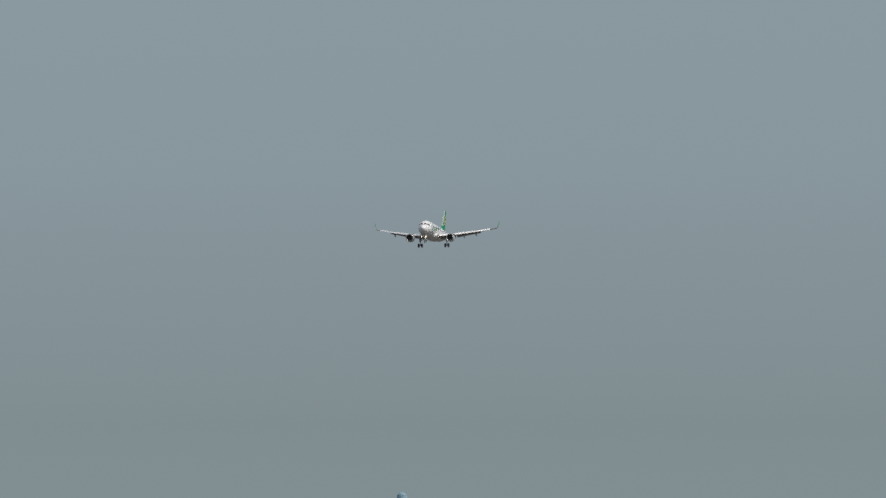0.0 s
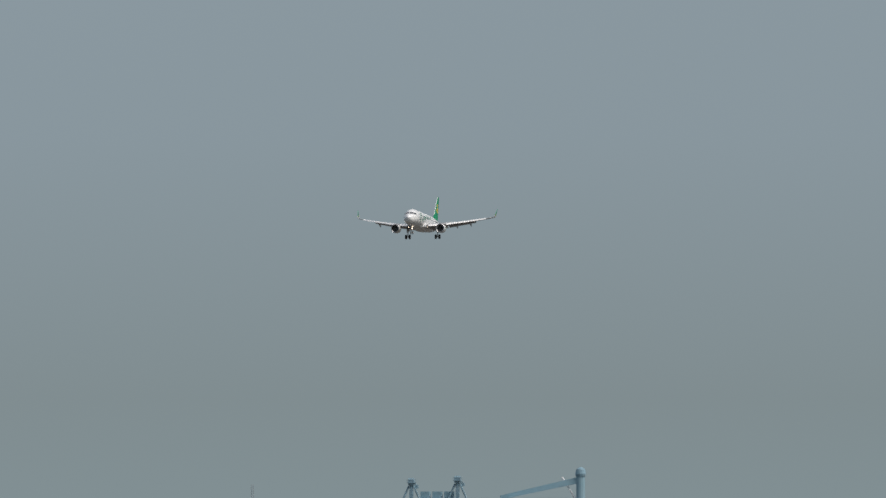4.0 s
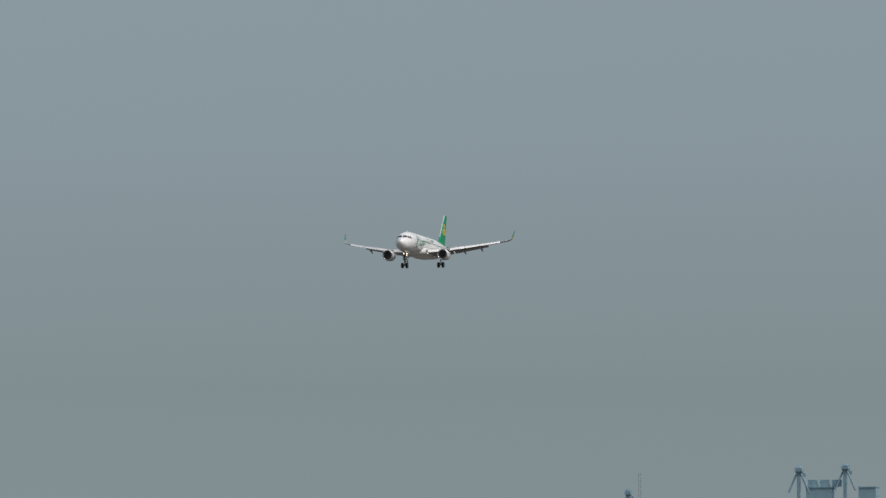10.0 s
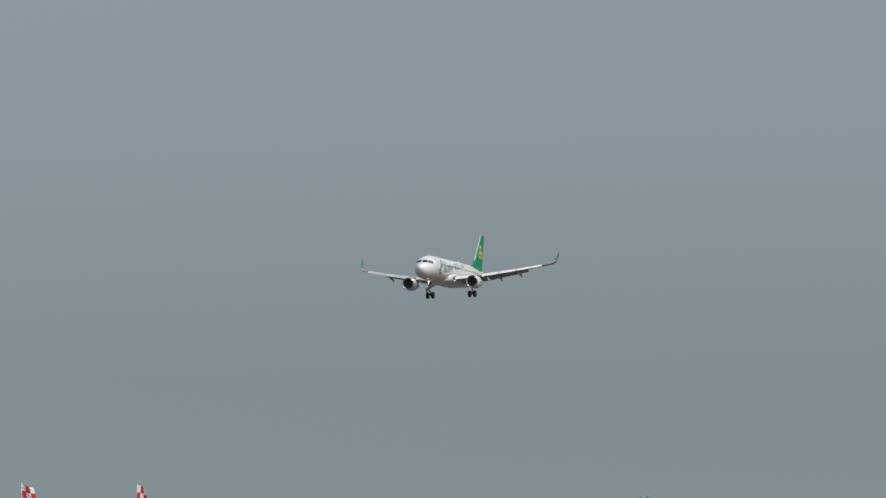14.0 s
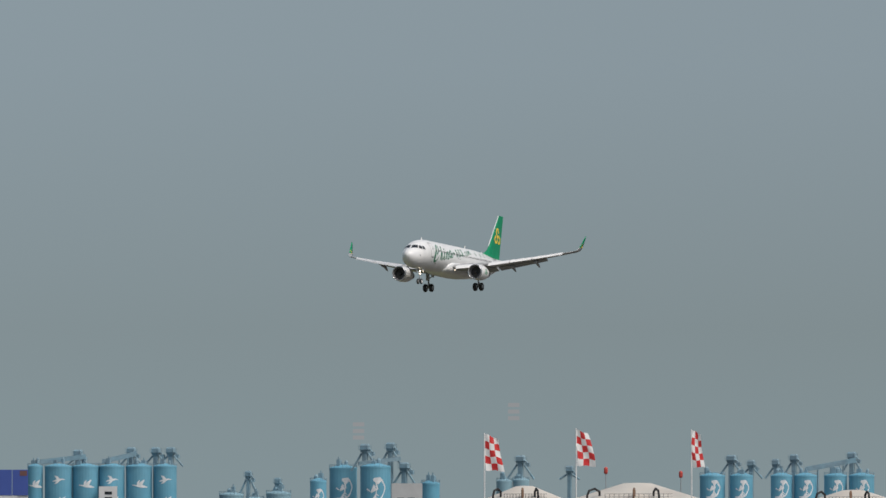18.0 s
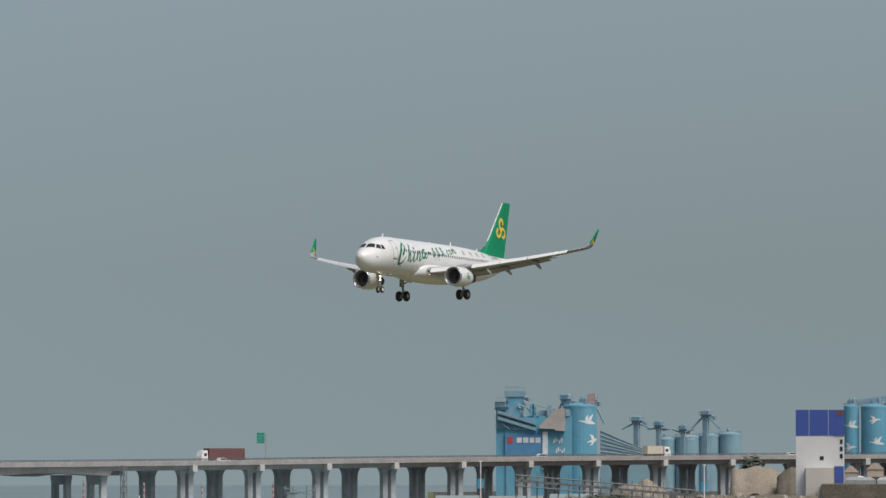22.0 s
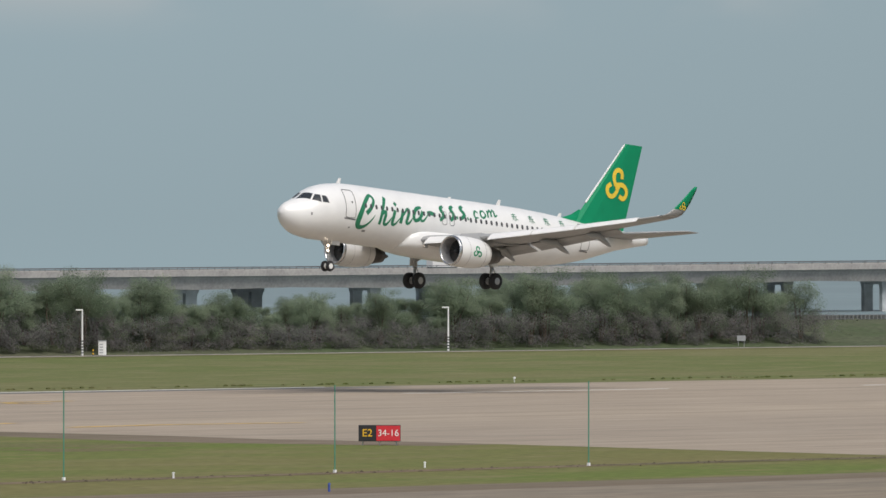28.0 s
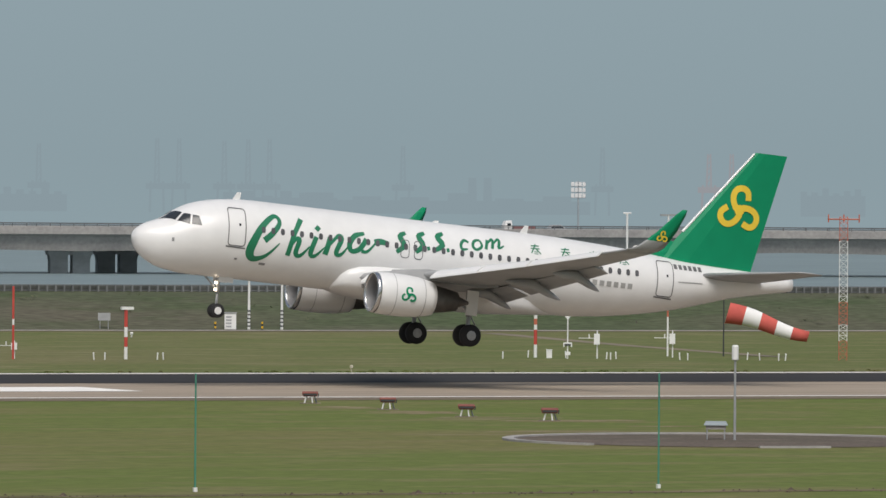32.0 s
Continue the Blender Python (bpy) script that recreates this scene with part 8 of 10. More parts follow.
def pod_tree(x, y, top):
    rnd = random.Random(21)
    ob = thing("pod_tree", "top of a feathery tree hung with green and brown seed pods", "tree", at=facing(x, y))
    bunches = ((0.17, 0.10, 0), (-0.06, 0.26, 1), (0.44, 0.39, 2), (0.16, 0.44, 0), (-0.245, 0.39, 0), (-0.52, 0.70, 0), (0.07, 0.70, 0), (0.31, 0.71, 2), (0.62, 0.73, 2), (-0.37, 0.55, 1), (-0.12, 0.62, 1), (-0.3, 0.85, 0), (0.2, 0.95, 1), (0.45, 1.05, 0), (-0.6, 1.1, 1), (0.0, 1.25, 0), (-0.3, 1.35, 2), (0.6, 1.4, 0), (-0.75, 1.5, 0), (0.3, 1.6, 1), (0.10, 0.17, 1), (0.24, 0.22, 0), (0.02, 0.36, 1), (0.36, 0.34, 1), (0.52, 0.42, 2), (-0.18, 0.46, 0), (-0.33, 0.44, 1), (0.22, 0.6, 0), (-0.05, 0.5, 0), (-0.45, 0.62, 0), (0.4, 0.62, 2), (0.48, 0.36, 2), (0.42, 0.45, 2), (0.57, 0.46, 1), (0.50, 0.50, 2), (-0.2, 0.75, 0), (0.0, 0.9, 1), (-0.5, 0.9, 0), (0.15, 0.8, 0), (0.55, 0.95, 2), (-0.38, 0.72, 0))
    bm = B()
    tube(bm, (0, 0, 0), (0.05, 0, top - 3.0), 0.11, 0.06, 10)
    tube(bm, (0.05, 0, top - 3.0), (0.0, 0, top - 1.3), 0.06, 0.022, 8)
    tube(bm, (0.0, 0, top - 1.3), (0.17, 0.0, top), 0.016, 0.005, 6)
    joints = []
    for bx, down, kind in bunches:
        by = rnd.uniform(-0.25, 0.2)
        end = Vector((bx, by, top - down + 0.03))
        start = Vector((bx * 0.15 + 0.03, 0, top - down - 0.35 - 0.3 * abs(bx)))
        mid = start.lerp(end, 0.55) + Vector((0, 0, 0.08))
        tube(bm, start, mid, 0.014, 0.009, 5)
        tube(bm, mid, end, 0.009, 0.005, 5)
        joints.append((start, mid, end))
    part("trunk", bm, M_BARK, ob)
    for (bx, down, kind), (start, mid, end) in zip(bunches, joints):
        for j in range(9):
            bm = B()
            look_of = kind if rnd.random() < 0.66 else (1, 0, 1)[kind]
            a = rnd.uniform(0, 6.28)
            ln = rnd.uniform(0.15, 0.29)
            spread = rnd.uniform(0.05, 0.75)
            out = Vector((math.cos(a), math.sin(a), 0))
            turn = rnd.uniform(0, 3.14)
            side = Vector((math.cos(turn), math.sin(turn), 0)) * rnd.uniform(0.010, 0.016)
            rows = []
            for u, w in ((0.0, 0.2), (0.12, 0.8), (0.5, 1.0), (0.85, 0.9), (1.0, 0.15)):
                q = end + out * (ln * spread * (u - 0.35 * u * u) + 0.01) + Vector((0, 0, 0.05 * math.sin(u * 2.2) * spread - ln * u * (1.05 - 0.3 * spread)))
                rows.append([q - side * w, q + Vector((side.y, -side.x, 0)) * 0.18, q + side * w, q - Vector((side.y, -side.x, 0)) * 0.18])
            loft(bm, rows)
            part("pod", bm, (M_PODGREEN, M_PODDRY, M_PODBROWN)[look_of], ob, ("hanging green pod", "hanging tan pod", "hanging maroon pod")[look_of])
        bm = B()
        for j in range(24):
            p = mid.lerp(end, rnd.uniform(-0.6, 1.0))
            a = rnd.uniform(0, 6.28)
            feather(bm, p, Vector((math.cos(a), math.sin(a), rnd.uniform(-0.2, 0.9))).normalized(), rnd.uniform(0.11, 0.21), rnd)
        part("feathery_leaves", bm, M_FEATHER, ob)
    bm = B()
    for j in range(12):
        a = rnd.uniform(0, 6.28)
        feather(bm, Vector((0.16 + rnd.uniform(-0.02, 0.02), 0, top - rnd.uniform(0.0, 0.12))), Vector((math.cos(a) * 0.6, math.sin(a) * 0.6, 1.1)).normalized(), rnd.uniform(0.08, 0.15), rnd)
    part("feathery_leaves", bm, M_FEATHER, ob)
    for bx, down in ((-0.685, 0.6), (-0.34, 0.75), (0.2, 0.53), (-0.66, 0.57)):
        bm = B()
        bmesh.ops.create_icosphere(bm, subdivisions=2, radius=0.012, matrix=Matrix.Translation((bx, -0.3, top - down)))
        tube(bm, (bx, -0.3, top - down), (bx * 0.8, -0.1, top - down - 0.12), 0.0012, seg=4)
        part("flower", bm, M_BLOOM, ob, "white puff flower")
    return ob


pod_tree(35.9, 41.8, 9.19)


# ---- ships, far port and road signs ----
def by_az(az, r, z=0.0):
    return (r * math.sin(az), r * math.cos(az), z)


def barge(az, r, length, house, label="long low cargo barge with a rusty hull"):
    ob = thing("barge", label, "ship", "barges on the sea", at=facing(*by_az(az, r, -3.2)))
    h = length / 2
    bm = B()
    loft(bm, [[(-h, 0, 0), (-h * 0.92, -3, 0), (h * 0.85, -3, 0), (h, 0, 0), (h * 0.85, 3, 0), (-h * 0.92, 3, 0)], [(-h * 1.03, 0, 2.6), (-h * 0.95, -3.5, 2.3), (h * 0.9, -3.5, 2.4), (h * 1.06, 0, 3.4), (h * 0.9, 3.5, 2.4), (-h * 0.95, 3.5, 2.3)]])
    part("hull", bm, M_SHIP, ob)
    bm = B()
    box(bm, -h * 0.6, h * 0.7, -2.4, 2.4, 2.3, 3.4)
    part("hatch", bm, M_SHIP if house else M_DUST, ob)
    if house:
        bm = B()
        box(bm, -h * 0.92, -h * 0.62, -2.6, 2.6, 2.3, 6.0)
        box(bm, -h * 0.86, -h * 0.7, -2.0, 2.0, 6.0, 7.6)
        part("deck_house", bm, M_SHIPTOP, ob)
        bm = B()
        tube(bm, (-h * 0.78, 0, 7.6), (-h * 0.78, 0, 10.5), 0.15, seg=5)
        tube(bm, (h * 0.6, 0, 2.5), (h * 0.6, 0, 7), 0.15, seg=5)
        part("mast", bm, M_SHIPTOP, ob)
    return ob


for az, r, ln, hs in ((0.88, 2700, 30, 1), (0.9058, 2650, 25, 0), (0.9198, 2700, 29, 1), (0.946, 2750, 9, 1), (0.964, 2900, 24, 0), (0.981, 2800, 36, 0), (0.9938, 2600, 13, 1), (1.0109, 2700, 22, 0), (1.0412, 2750, 23, 1), (0.52, 2300, 46, 0), (0.55, 2500, 40, 1)):
    barge(az, r, ln, hs)
ob = thing("dredger", "grey crane dredger with a raised jib", "ship", at=facing(*by_az(0.659, 2300, -3.2)))
bm = B()
loft(bm, [[(-9, -3, 0), (9, -3, 0), (9, 3, 0), (-9, 3, 0)], [(-10, -3.4, 3), (10, -3.4, 3), (10, 3.4, 3), (-10, 3.4, 3)]])
part("hull", bm, M_SHIP, ob)
bm = B()
box(bm, 2.5, 5.5, -2, 2, 3, 13.2)
box(bm, 1.5, 7.5, -2.2, 2.2, 11.8, 12.8)
part("machine_house", bm, M_STEELBLUE, ob)
for dz in (0, 0.8):
    bm = B()
    tube(bm, (1.5, 0, 8 + dz), (-9.5, 0, 16.5 + dz), 0.3, 0.2, 6)
    part("jib", bm, M_STEELBLUE, ob)
copy_thing(ob, facing(*by_az(1.0205, 2300, -3.2)) @ pose(0, 0, 0, 0, 0, 180) @ Matrix.Scale(0.72, 4))


# black surface that glows in one tone, with the haze painted in
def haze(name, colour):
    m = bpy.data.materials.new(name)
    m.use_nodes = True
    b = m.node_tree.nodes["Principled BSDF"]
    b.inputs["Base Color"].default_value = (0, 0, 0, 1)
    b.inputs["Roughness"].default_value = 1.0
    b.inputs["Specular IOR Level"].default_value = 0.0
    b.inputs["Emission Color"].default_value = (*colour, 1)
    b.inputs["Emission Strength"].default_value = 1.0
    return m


# the far port across the bay: glowing backdrop, haze put into its colour
H_BLUE = haze("glowing_blue_haze", (0.262, 0.332, 0.368))
H_RED = haze("glowing_pink_haze", (0.312, 0.322, 0.345))
H_WARM = haze("glowing_warm_haze", (0.275, 0.285, 0.295))


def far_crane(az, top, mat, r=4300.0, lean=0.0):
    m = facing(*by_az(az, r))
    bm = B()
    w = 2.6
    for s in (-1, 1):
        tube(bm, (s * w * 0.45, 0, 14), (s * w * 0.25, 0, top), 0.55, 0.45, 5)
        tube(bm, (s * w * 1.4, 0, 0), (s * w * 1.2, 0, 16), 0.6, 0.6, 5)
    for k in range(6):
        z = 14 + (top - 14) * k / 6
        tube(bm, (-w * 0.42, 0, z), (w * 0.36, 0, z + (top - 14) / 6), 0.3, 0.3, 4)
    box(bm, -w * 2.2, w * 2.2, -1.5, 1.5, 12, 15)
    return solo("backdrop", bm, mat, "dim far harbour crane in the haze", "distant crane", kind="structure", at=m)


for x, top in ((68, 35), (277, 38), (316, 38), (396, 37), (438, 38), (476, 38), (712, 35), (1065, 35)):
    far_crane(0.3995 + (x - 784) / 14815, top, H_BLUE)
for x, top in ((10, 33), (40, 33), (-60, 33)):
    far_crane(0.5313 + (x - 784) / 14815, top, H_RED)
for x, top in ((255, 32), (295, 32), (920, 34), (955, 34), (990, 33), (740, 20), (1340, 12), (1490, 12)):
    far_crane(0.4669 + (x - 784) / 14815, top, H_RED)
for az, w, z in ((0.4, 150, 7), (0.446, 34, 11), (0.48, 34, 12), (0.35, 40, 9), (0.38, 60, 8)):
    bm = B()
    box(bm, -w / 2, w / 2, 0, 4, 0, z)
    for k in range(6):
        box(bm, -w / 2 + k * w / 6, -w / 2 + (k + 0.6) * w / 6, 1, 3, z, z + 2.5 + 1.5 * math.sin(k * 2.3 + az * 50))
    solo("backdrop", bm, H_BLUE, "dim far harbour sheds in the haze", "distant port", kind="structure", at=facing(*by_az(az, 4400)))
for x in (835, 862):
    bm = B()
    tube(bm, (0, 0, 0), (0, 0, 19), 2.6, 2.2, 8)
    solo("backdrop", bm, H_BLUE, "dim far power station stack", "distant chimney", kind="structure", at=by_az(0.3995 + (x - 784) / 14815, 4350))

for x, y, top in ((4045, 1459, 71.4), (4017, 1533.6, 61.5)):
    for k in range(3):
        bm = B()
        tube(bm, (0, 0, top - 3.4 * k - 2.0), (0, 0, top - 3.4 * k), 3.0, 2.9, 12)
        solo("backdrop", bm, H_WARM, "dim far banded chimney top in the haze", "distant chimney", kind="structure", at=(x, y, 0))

M_SIGNFADE = material("faded_pale_green_paint", (0.16, 0.36, 0.31), 0.6, vary=0.1)
# green road signs, gantry and light masts on the viaduct
for az, side in ((1.0971, 1), (0.9675, 1), (0.6629, 1)):
    (x, y), along, at_deck = beside(az, 8.0)
    z = deck_z(at_deck)
    ob = thing("road_sign", "green motorway sign on a pole above the viaduct", "road sign", "green motorway signs", at=facing(x, y, z - 1.7))
    bm = B()
    tube(bm, (1.3, 0.3, 0), (1.3, 0.3, 8.6), 0.14, seg=6)
    part("pole", bm, M_GREY, ob)
    bm = B()
    box(bm, -1.3, 0.9, 0, 0.15, 6.0, 9.0)
    face = part("panel", bm, M_ROADGREEN, ob)
    for k in range(3):
        bm = B()
        box(bm, -0.95, 0.6 - 0.35 * (k % 2), -0.03, 0, 6.5 + k * 0.72, 6.68 + k * 0.72)
        part("text_bar", bm, M_SIGNFADE, face)
# lattice tower standing beyond the viaduct
M_RIG = material("grey_weathered_steelwork", (0.19, 0.21, 0.22), 0.8, vary=0.15, scale=0.3)
(x, y), along, at_deck = beside(0.9574, 30.0)
rig = thing("lattice_tower", "grey steel lattice tower with a top platform beyond the viaduct", "lattice tower", at=facing(x, y, -3.2))
for a in (-1.9, 1.9):
    for b in (-1.9, 1.9):
        bm = B()
        tube(bm, (a, b, 0), (a * 0.9, b * 0.9, 21.4), 0.24, seg=5)
        part("leg", bm, M_RIG, rig)
for k in range(8):
    z = 0.6 + k * 2.6
    for s in (-1, 1):
        bm = B()
        tube(bm, (-1.85, s * 1.85, z), (1.85, s * 1.85, z + 2.6), 0.15, seg=4)
        tube(bm, (1.85, s * 1.85, z), (-1.85, s * 1.85, z + 2.6), 0.15, seg=4)
        tube(bm, (-1.85, s * 1.85, z + 2.6), (1.85, s * 1.85, z + 2.6), 0.15, seg=4)
        part("brace", bm, M_RIG, rig)
for z in (21.4, 18.2):
    bm = B()
    box(bm, -2.4, 2.4, -2.2, 2.2, z, z + 0.35)
    deck = part("platform", bm, M_RIG, rig)
    bm = B()
    for k in range(6):
        tube(bm, (-2.3 + k * 0.92, -2.1, z + 0.35), (-2.3 + k * 0.92, -2.1, z + 1.4), 0.1, seg=4)
    tube(bm, (-2.3, -2.1, z + 1.4), (2.3, -2.1, z + 1.4), 0.1, seg=4)
    part("hand_rail", bm, M_RIG, deck)
bm = B()
box(bm, -0.2, 1.5, -1.5, 0.2, 15.4, 17.6)
part("equipment_box", bm, M_SHIPTOP, rig)
(x, y), along, at_deck = beside(0.4156, 7.0)
ob = thing("light_mast", "tall pale mast with a white lamp cluster beside the viaduct", "light mast", at=facing(x, y, -3.2))
bm = B()
tube(bm, (0, 0, 0), (0, 0, 15.8), 0.22, 0.12, 8)
part("mast", bm, M_FAR, ob)
for k in range(3):
    bm = B()
    for q in (-0.95, -0.32, 0.32, 0.95):
        box(bm, q - 0.26, q + 0.26, -0.3, 0.3, 13.0 + k * 0.95, 13.7 + k * 0.95)
    box(bm, -1.2, 1.2, -0.05, 0.12, 12.92 + k * 0.95, 13.0 + k * 0.95)
    part("lamp_row", bm, M_WHITEWALL, ob, "row of white floodlamps")



# ---- shore clutter below the viaduct: huts, mounds, marker masts, conveyor ----
M_SOFTRED = material("soft_red_marker_paint", (0.42, 0.15, 0.13), 0.7, vary=0.15, scale=1.0)


def marker_mast(az, r, h):
    x, y, _ = by_az(az, r)
    ob = thing("approach_marker", "slim red and white banded approach marker on a checkered base", "marker mast", "approach marker masts", at=facing(x, y, -1.5))
    for k in range(9):
        bm = B()
        tube(bm, (0, 0, 1.2 + k * h / 9), (0, 0, 1.2 + (k + 1) * h / 9), 0.2, seg=6)
        part("band", bm, M_SOFTRED if k % 2 else M_SHIPTOP, ob)
    for k in range(4):
        bm = B()
        box(bm, -1.6 + 0.8 * k, -0.8 + 0.8 * k, -0.5, 0.5, -2.0, 0.9 + 0.2 * (k % 2))
        part("base_block", bm, M_SOFTRED if k % 2 else M_SHIPTOP, ob)


for az, h in ((1.0449, 6.2), (1.0604, 6.6), (1.0759, 6.6), (1.0831, 6.0), (1.0900, 6.0), (1.0985, 6.2)):
    marker_mast(az, 1900, h)
for k, az in enumerate((1.066, 1.068, 1.0705, 1.0785, 1.0865, 1.047)):
    ob = thing("barrier_block", "low red and white checkered barrier by the water", "barrier", "barrier blocks", at=facing(*by_az(az, 1880, -1.2)))
    for q in range(8):
        bm = B()
        box(bm, -2.2 + q % 4 * 1.1, -1.14 + q % 4 * 1.1, -0.4, 0.4, 0.72 * (q // 4), 0.7 + 0.72 * (q // 4))
        part("block", bm, M_SOFTRED if (q + q // 4 + k) % 2 else M_SHIPTOP, ob)
lattice("radio_mast", 1323.4, 706.1, 9.6, 0.8, ((0, 9.6, M_RIG),), "short grey lattice radio mast", "radio mast", braces=9, r=0.08)

M_CONTTEAL0 = material("faded_teal_boat_paint", (0.17, 0.27, 0.28), 0.7, vary=0.12, scale=0.4)
M_TARP = material("grey_green_roof_sheet", (0.24, 0.29, 0.29), 0.7, vary=0.1, scale=0.4)
for az, r, w, h, mat, lab in ((1.1205, 1450, 7, 3.2, M_GREYWALL, "low grey site hut with a teal roof"), (1.1275, 1480, 9, 3.0, M_GREYWALL, "low grey site hut with a teal roof"), (1.134, 1520, 7, 3.2, M_WHITEWALL, "low white site hut with a teal roof"), (1.158, 1700, 8, 5.0, M_TANK, "cream site shed with a pitched roof"), (1.170, 1650, 7, 4.6, M_TANK, "cream site shed with a pitched roof"), (1.184, 1750, 8, 4.8, M_TANK, "cream site shed with a pitched roof"), (1.193, 1800, 8, 4.4, M_WHITEWALL, "white site shed with a pitched roof")):
    ob = thing("site_hut", lab, "hut", "site huts", at=facing(*by_az(az, r)))
    bm = B()
    box(bm, -w / 2, w / 2, 0, 5, 0, h)
    part("wall", bm, mat, ob)
    bm = B()
    loft(bm, [[(-w / 2 - 0.3, -0.3, h), (-w / 2 - 0.3, 5.3, h), (-w / 2 - 0.3, 2.5, h + 1.3)], [(w / 2 + 0.3, -0.3, h), (w / 2 + 0.3, 5.3, h), (w / 2 + 0.3, 2.5, h + 1.3)]])
    part("roof", bm, M_TARP if h < 4 else M_DUST, ob)
    for s in (-0.28, 0.12):
        bm = B()
        box(bm, w * s, w * s + 1.0, -0.05, 0.02, 0.9, 2.1)
        part("window", bm, M_GLASS, ob)
M_SAND = mottled("pale_sand", (1, 1, 1), ((0.28, 0.24, 0.19), (0.23, 0.20, 0.16), (0.33, 0.28, 0.23)))
rnd = random.Random(8)
for az, r, w, h in ((1.142, 1600, 6, 6.0), (1.128, 1420, 14, 2.0), (1.109, 1400, 20, 1.8), (1.118, 1390, 16, 2.2)):
    bm = B()
    rings = []
    for k, (s, z) in enumerate(((1.15, -0.1), (1.05, 0.4), (0.95, 0.72), (0.72, 0.9), (0.4, 0.98), (0.12, 1.0))):
        rings.append([(w * s * math.cos(a) * rnd.uniform(0.9, 1.1), w * 0.6 * s * math.sin(a) * rnd.uniform(0.9, 1.1), h * z * rnd.uniform(0.94, 1.04)) for a in [2 * math.pi * i / 18 for i in range(18)]])
    loft(bm, rings, False, True)
    solo("earth_mound", bm, M_SAND, "heap of pale brown earth at the works", "earth heap", "earth heaps", smooth=True, at=facing(*by_az(az, r)))


def long_heap(az, r, half, ridge, mat, label, seed):
    """A long tipped heap with an uneven ridge; ridge: heights spread evenly along it."""
    rnd = random.Random(seed)
    bm, rows, n = B(), [], 16
    for i in range(n + 1):
        u = i / n
        x = -half + 2 * half * u
        top = float(np.interp(u, np.linspace(0, 1, len(ridge)), ridge)) + rnd.uniform(-0.08, 0.08)
        if i in (0, n):
            top = 0.3
        rows.append([(x + rnd.uniform(-0.15, 0.15), y, max(-0.2, top - 0.62 * abs(y) + rnd.uniform(-0.12, 0.12) * (y != 0))) for y in (-8.5, -6, -4.4, -3, -1.8, -0.8, 0, 1, 3, 6)])
    loft(bm, rows, False, False, closed=False)
    bmesh.ops.recalc_face_normals(bm, faces=bm.faces)
    solo("sand_mound", bm, mat, label, "sand mound", "sand mounds", smooth=True, at=facing(*by_az(az, r)))


long_heap(1.1571, 1600, 7.0, (8.6, 9.3, 8.9, 9.2, 9.8, 9.3, 9.2, 8.4, 8.0, 7.9, 7.8), M_SAND, "long tipped heap of pale brown sand at the works", 3)
long_heap(1.1604, 1592, 3.2, (7.0, 8.6, 9.3, 9.2, 8.0), M_EARTH, "heap of darker brown earth at the works", 4)
long_heap(1.1431, 1600, 2.6, (5.2, 6.4, 7.2, 6.3, 5.2), M_SAND, "small heap of pale sand behind the conveyor", 5)
long_heap(1.1555, 1425, 13.0, (3.6, 4.5, 4.7, 4.6, 4.7, 4.6, 4.8, 4.7, 4.6, 4.2), M_EARTH, "long low earth bank along the shore of the works", 6)
long_heap(1.1225, 1345, 26.0, (3.4, 3.8, 4.0, 4.3, 4.1, 3.9, 4.2, 4.1, 3.8, 4.0, 3.7), M_BANKDRY, "long scrub-grown earth bank along the shore of the works", 7)
place, bm = facing(*by_az(1.1225, 1345)), B()
for i in range(520):
    q, yy = rnd.uniform(-25.5, 25.5), -7.0 * rnd.random() ** 1.3
    p = place @ Vector((q, yy, max(0.1, 3.9 - 0.62 * abs(yy)) + rnd.uniform(-0.1, 0.25)))
    leaf_cloud(bm, [(p.x, p.y, p.z, 1.0, 0.3 + 0.2 * math.sin(q * 0.5))], 40, 0.13, rnd)
tagged(solo("bank_scrub", bm, [M_SCRUB, M_LEAFDRY], "dark scrub over the earth bank by the works", "scrub"), kind="stuff")
row = thing("shore_rocks", "row of pale boulders on the earth bank by the shore", "boulders", at=facing(*by_az(1.1555, 1425)))
for i in range(70):
    q, s = rnd.uniform(-12.4, 12.4), rnd.uniform(0.3, 0.75)
    yy = rnd.uniform(-3.2, 0.0)
    ob = new("boulder", ROCKS[i % 6])
    ob.parent = row
    ob.matrix_basis = pose(q, yy, 4.5 - 0.62 * abs(yy), rnd.uniform(0, 360), rnd.uniform(0, 360), rnd.uniform(0, 360)) @ Matrix.Diagonal((s, s * 1.2, s, 1))
M_CONVEY = material("dusty_dark_conveyor", (0.17, 0.165, 0.16), 0.85, vary=0.2, scale=0.8)
belt = thing("belt_conveyor", "long dark open belt conveyor on low trestles", "conveyor", at=facing(*by_az(1.1375, 1400)))
bm = B()
loft(bm, [[(-14, 0, 7.0), (-14, 1.5, 7.0), (-14, 1.5, 7.4), (-14, 0, 7.4)], [(16, 3, 4.4), (16, 4.5, 4.4), (16, 4.5, 4.8), (16, 3, 4.8)]])
part("belt", bm, M_CONVEY, belt)
for o, z in ((-0.1, 8.1), (1.5, 8.1), (-0.1, 6.3)):
    bm = B()
    tube(bm, (-14, o, z), (16, o + 3, z - 2.6), 0.11, seg=5)
    part("side_rail", bm, M_RIG, belt, "grey truss rail")
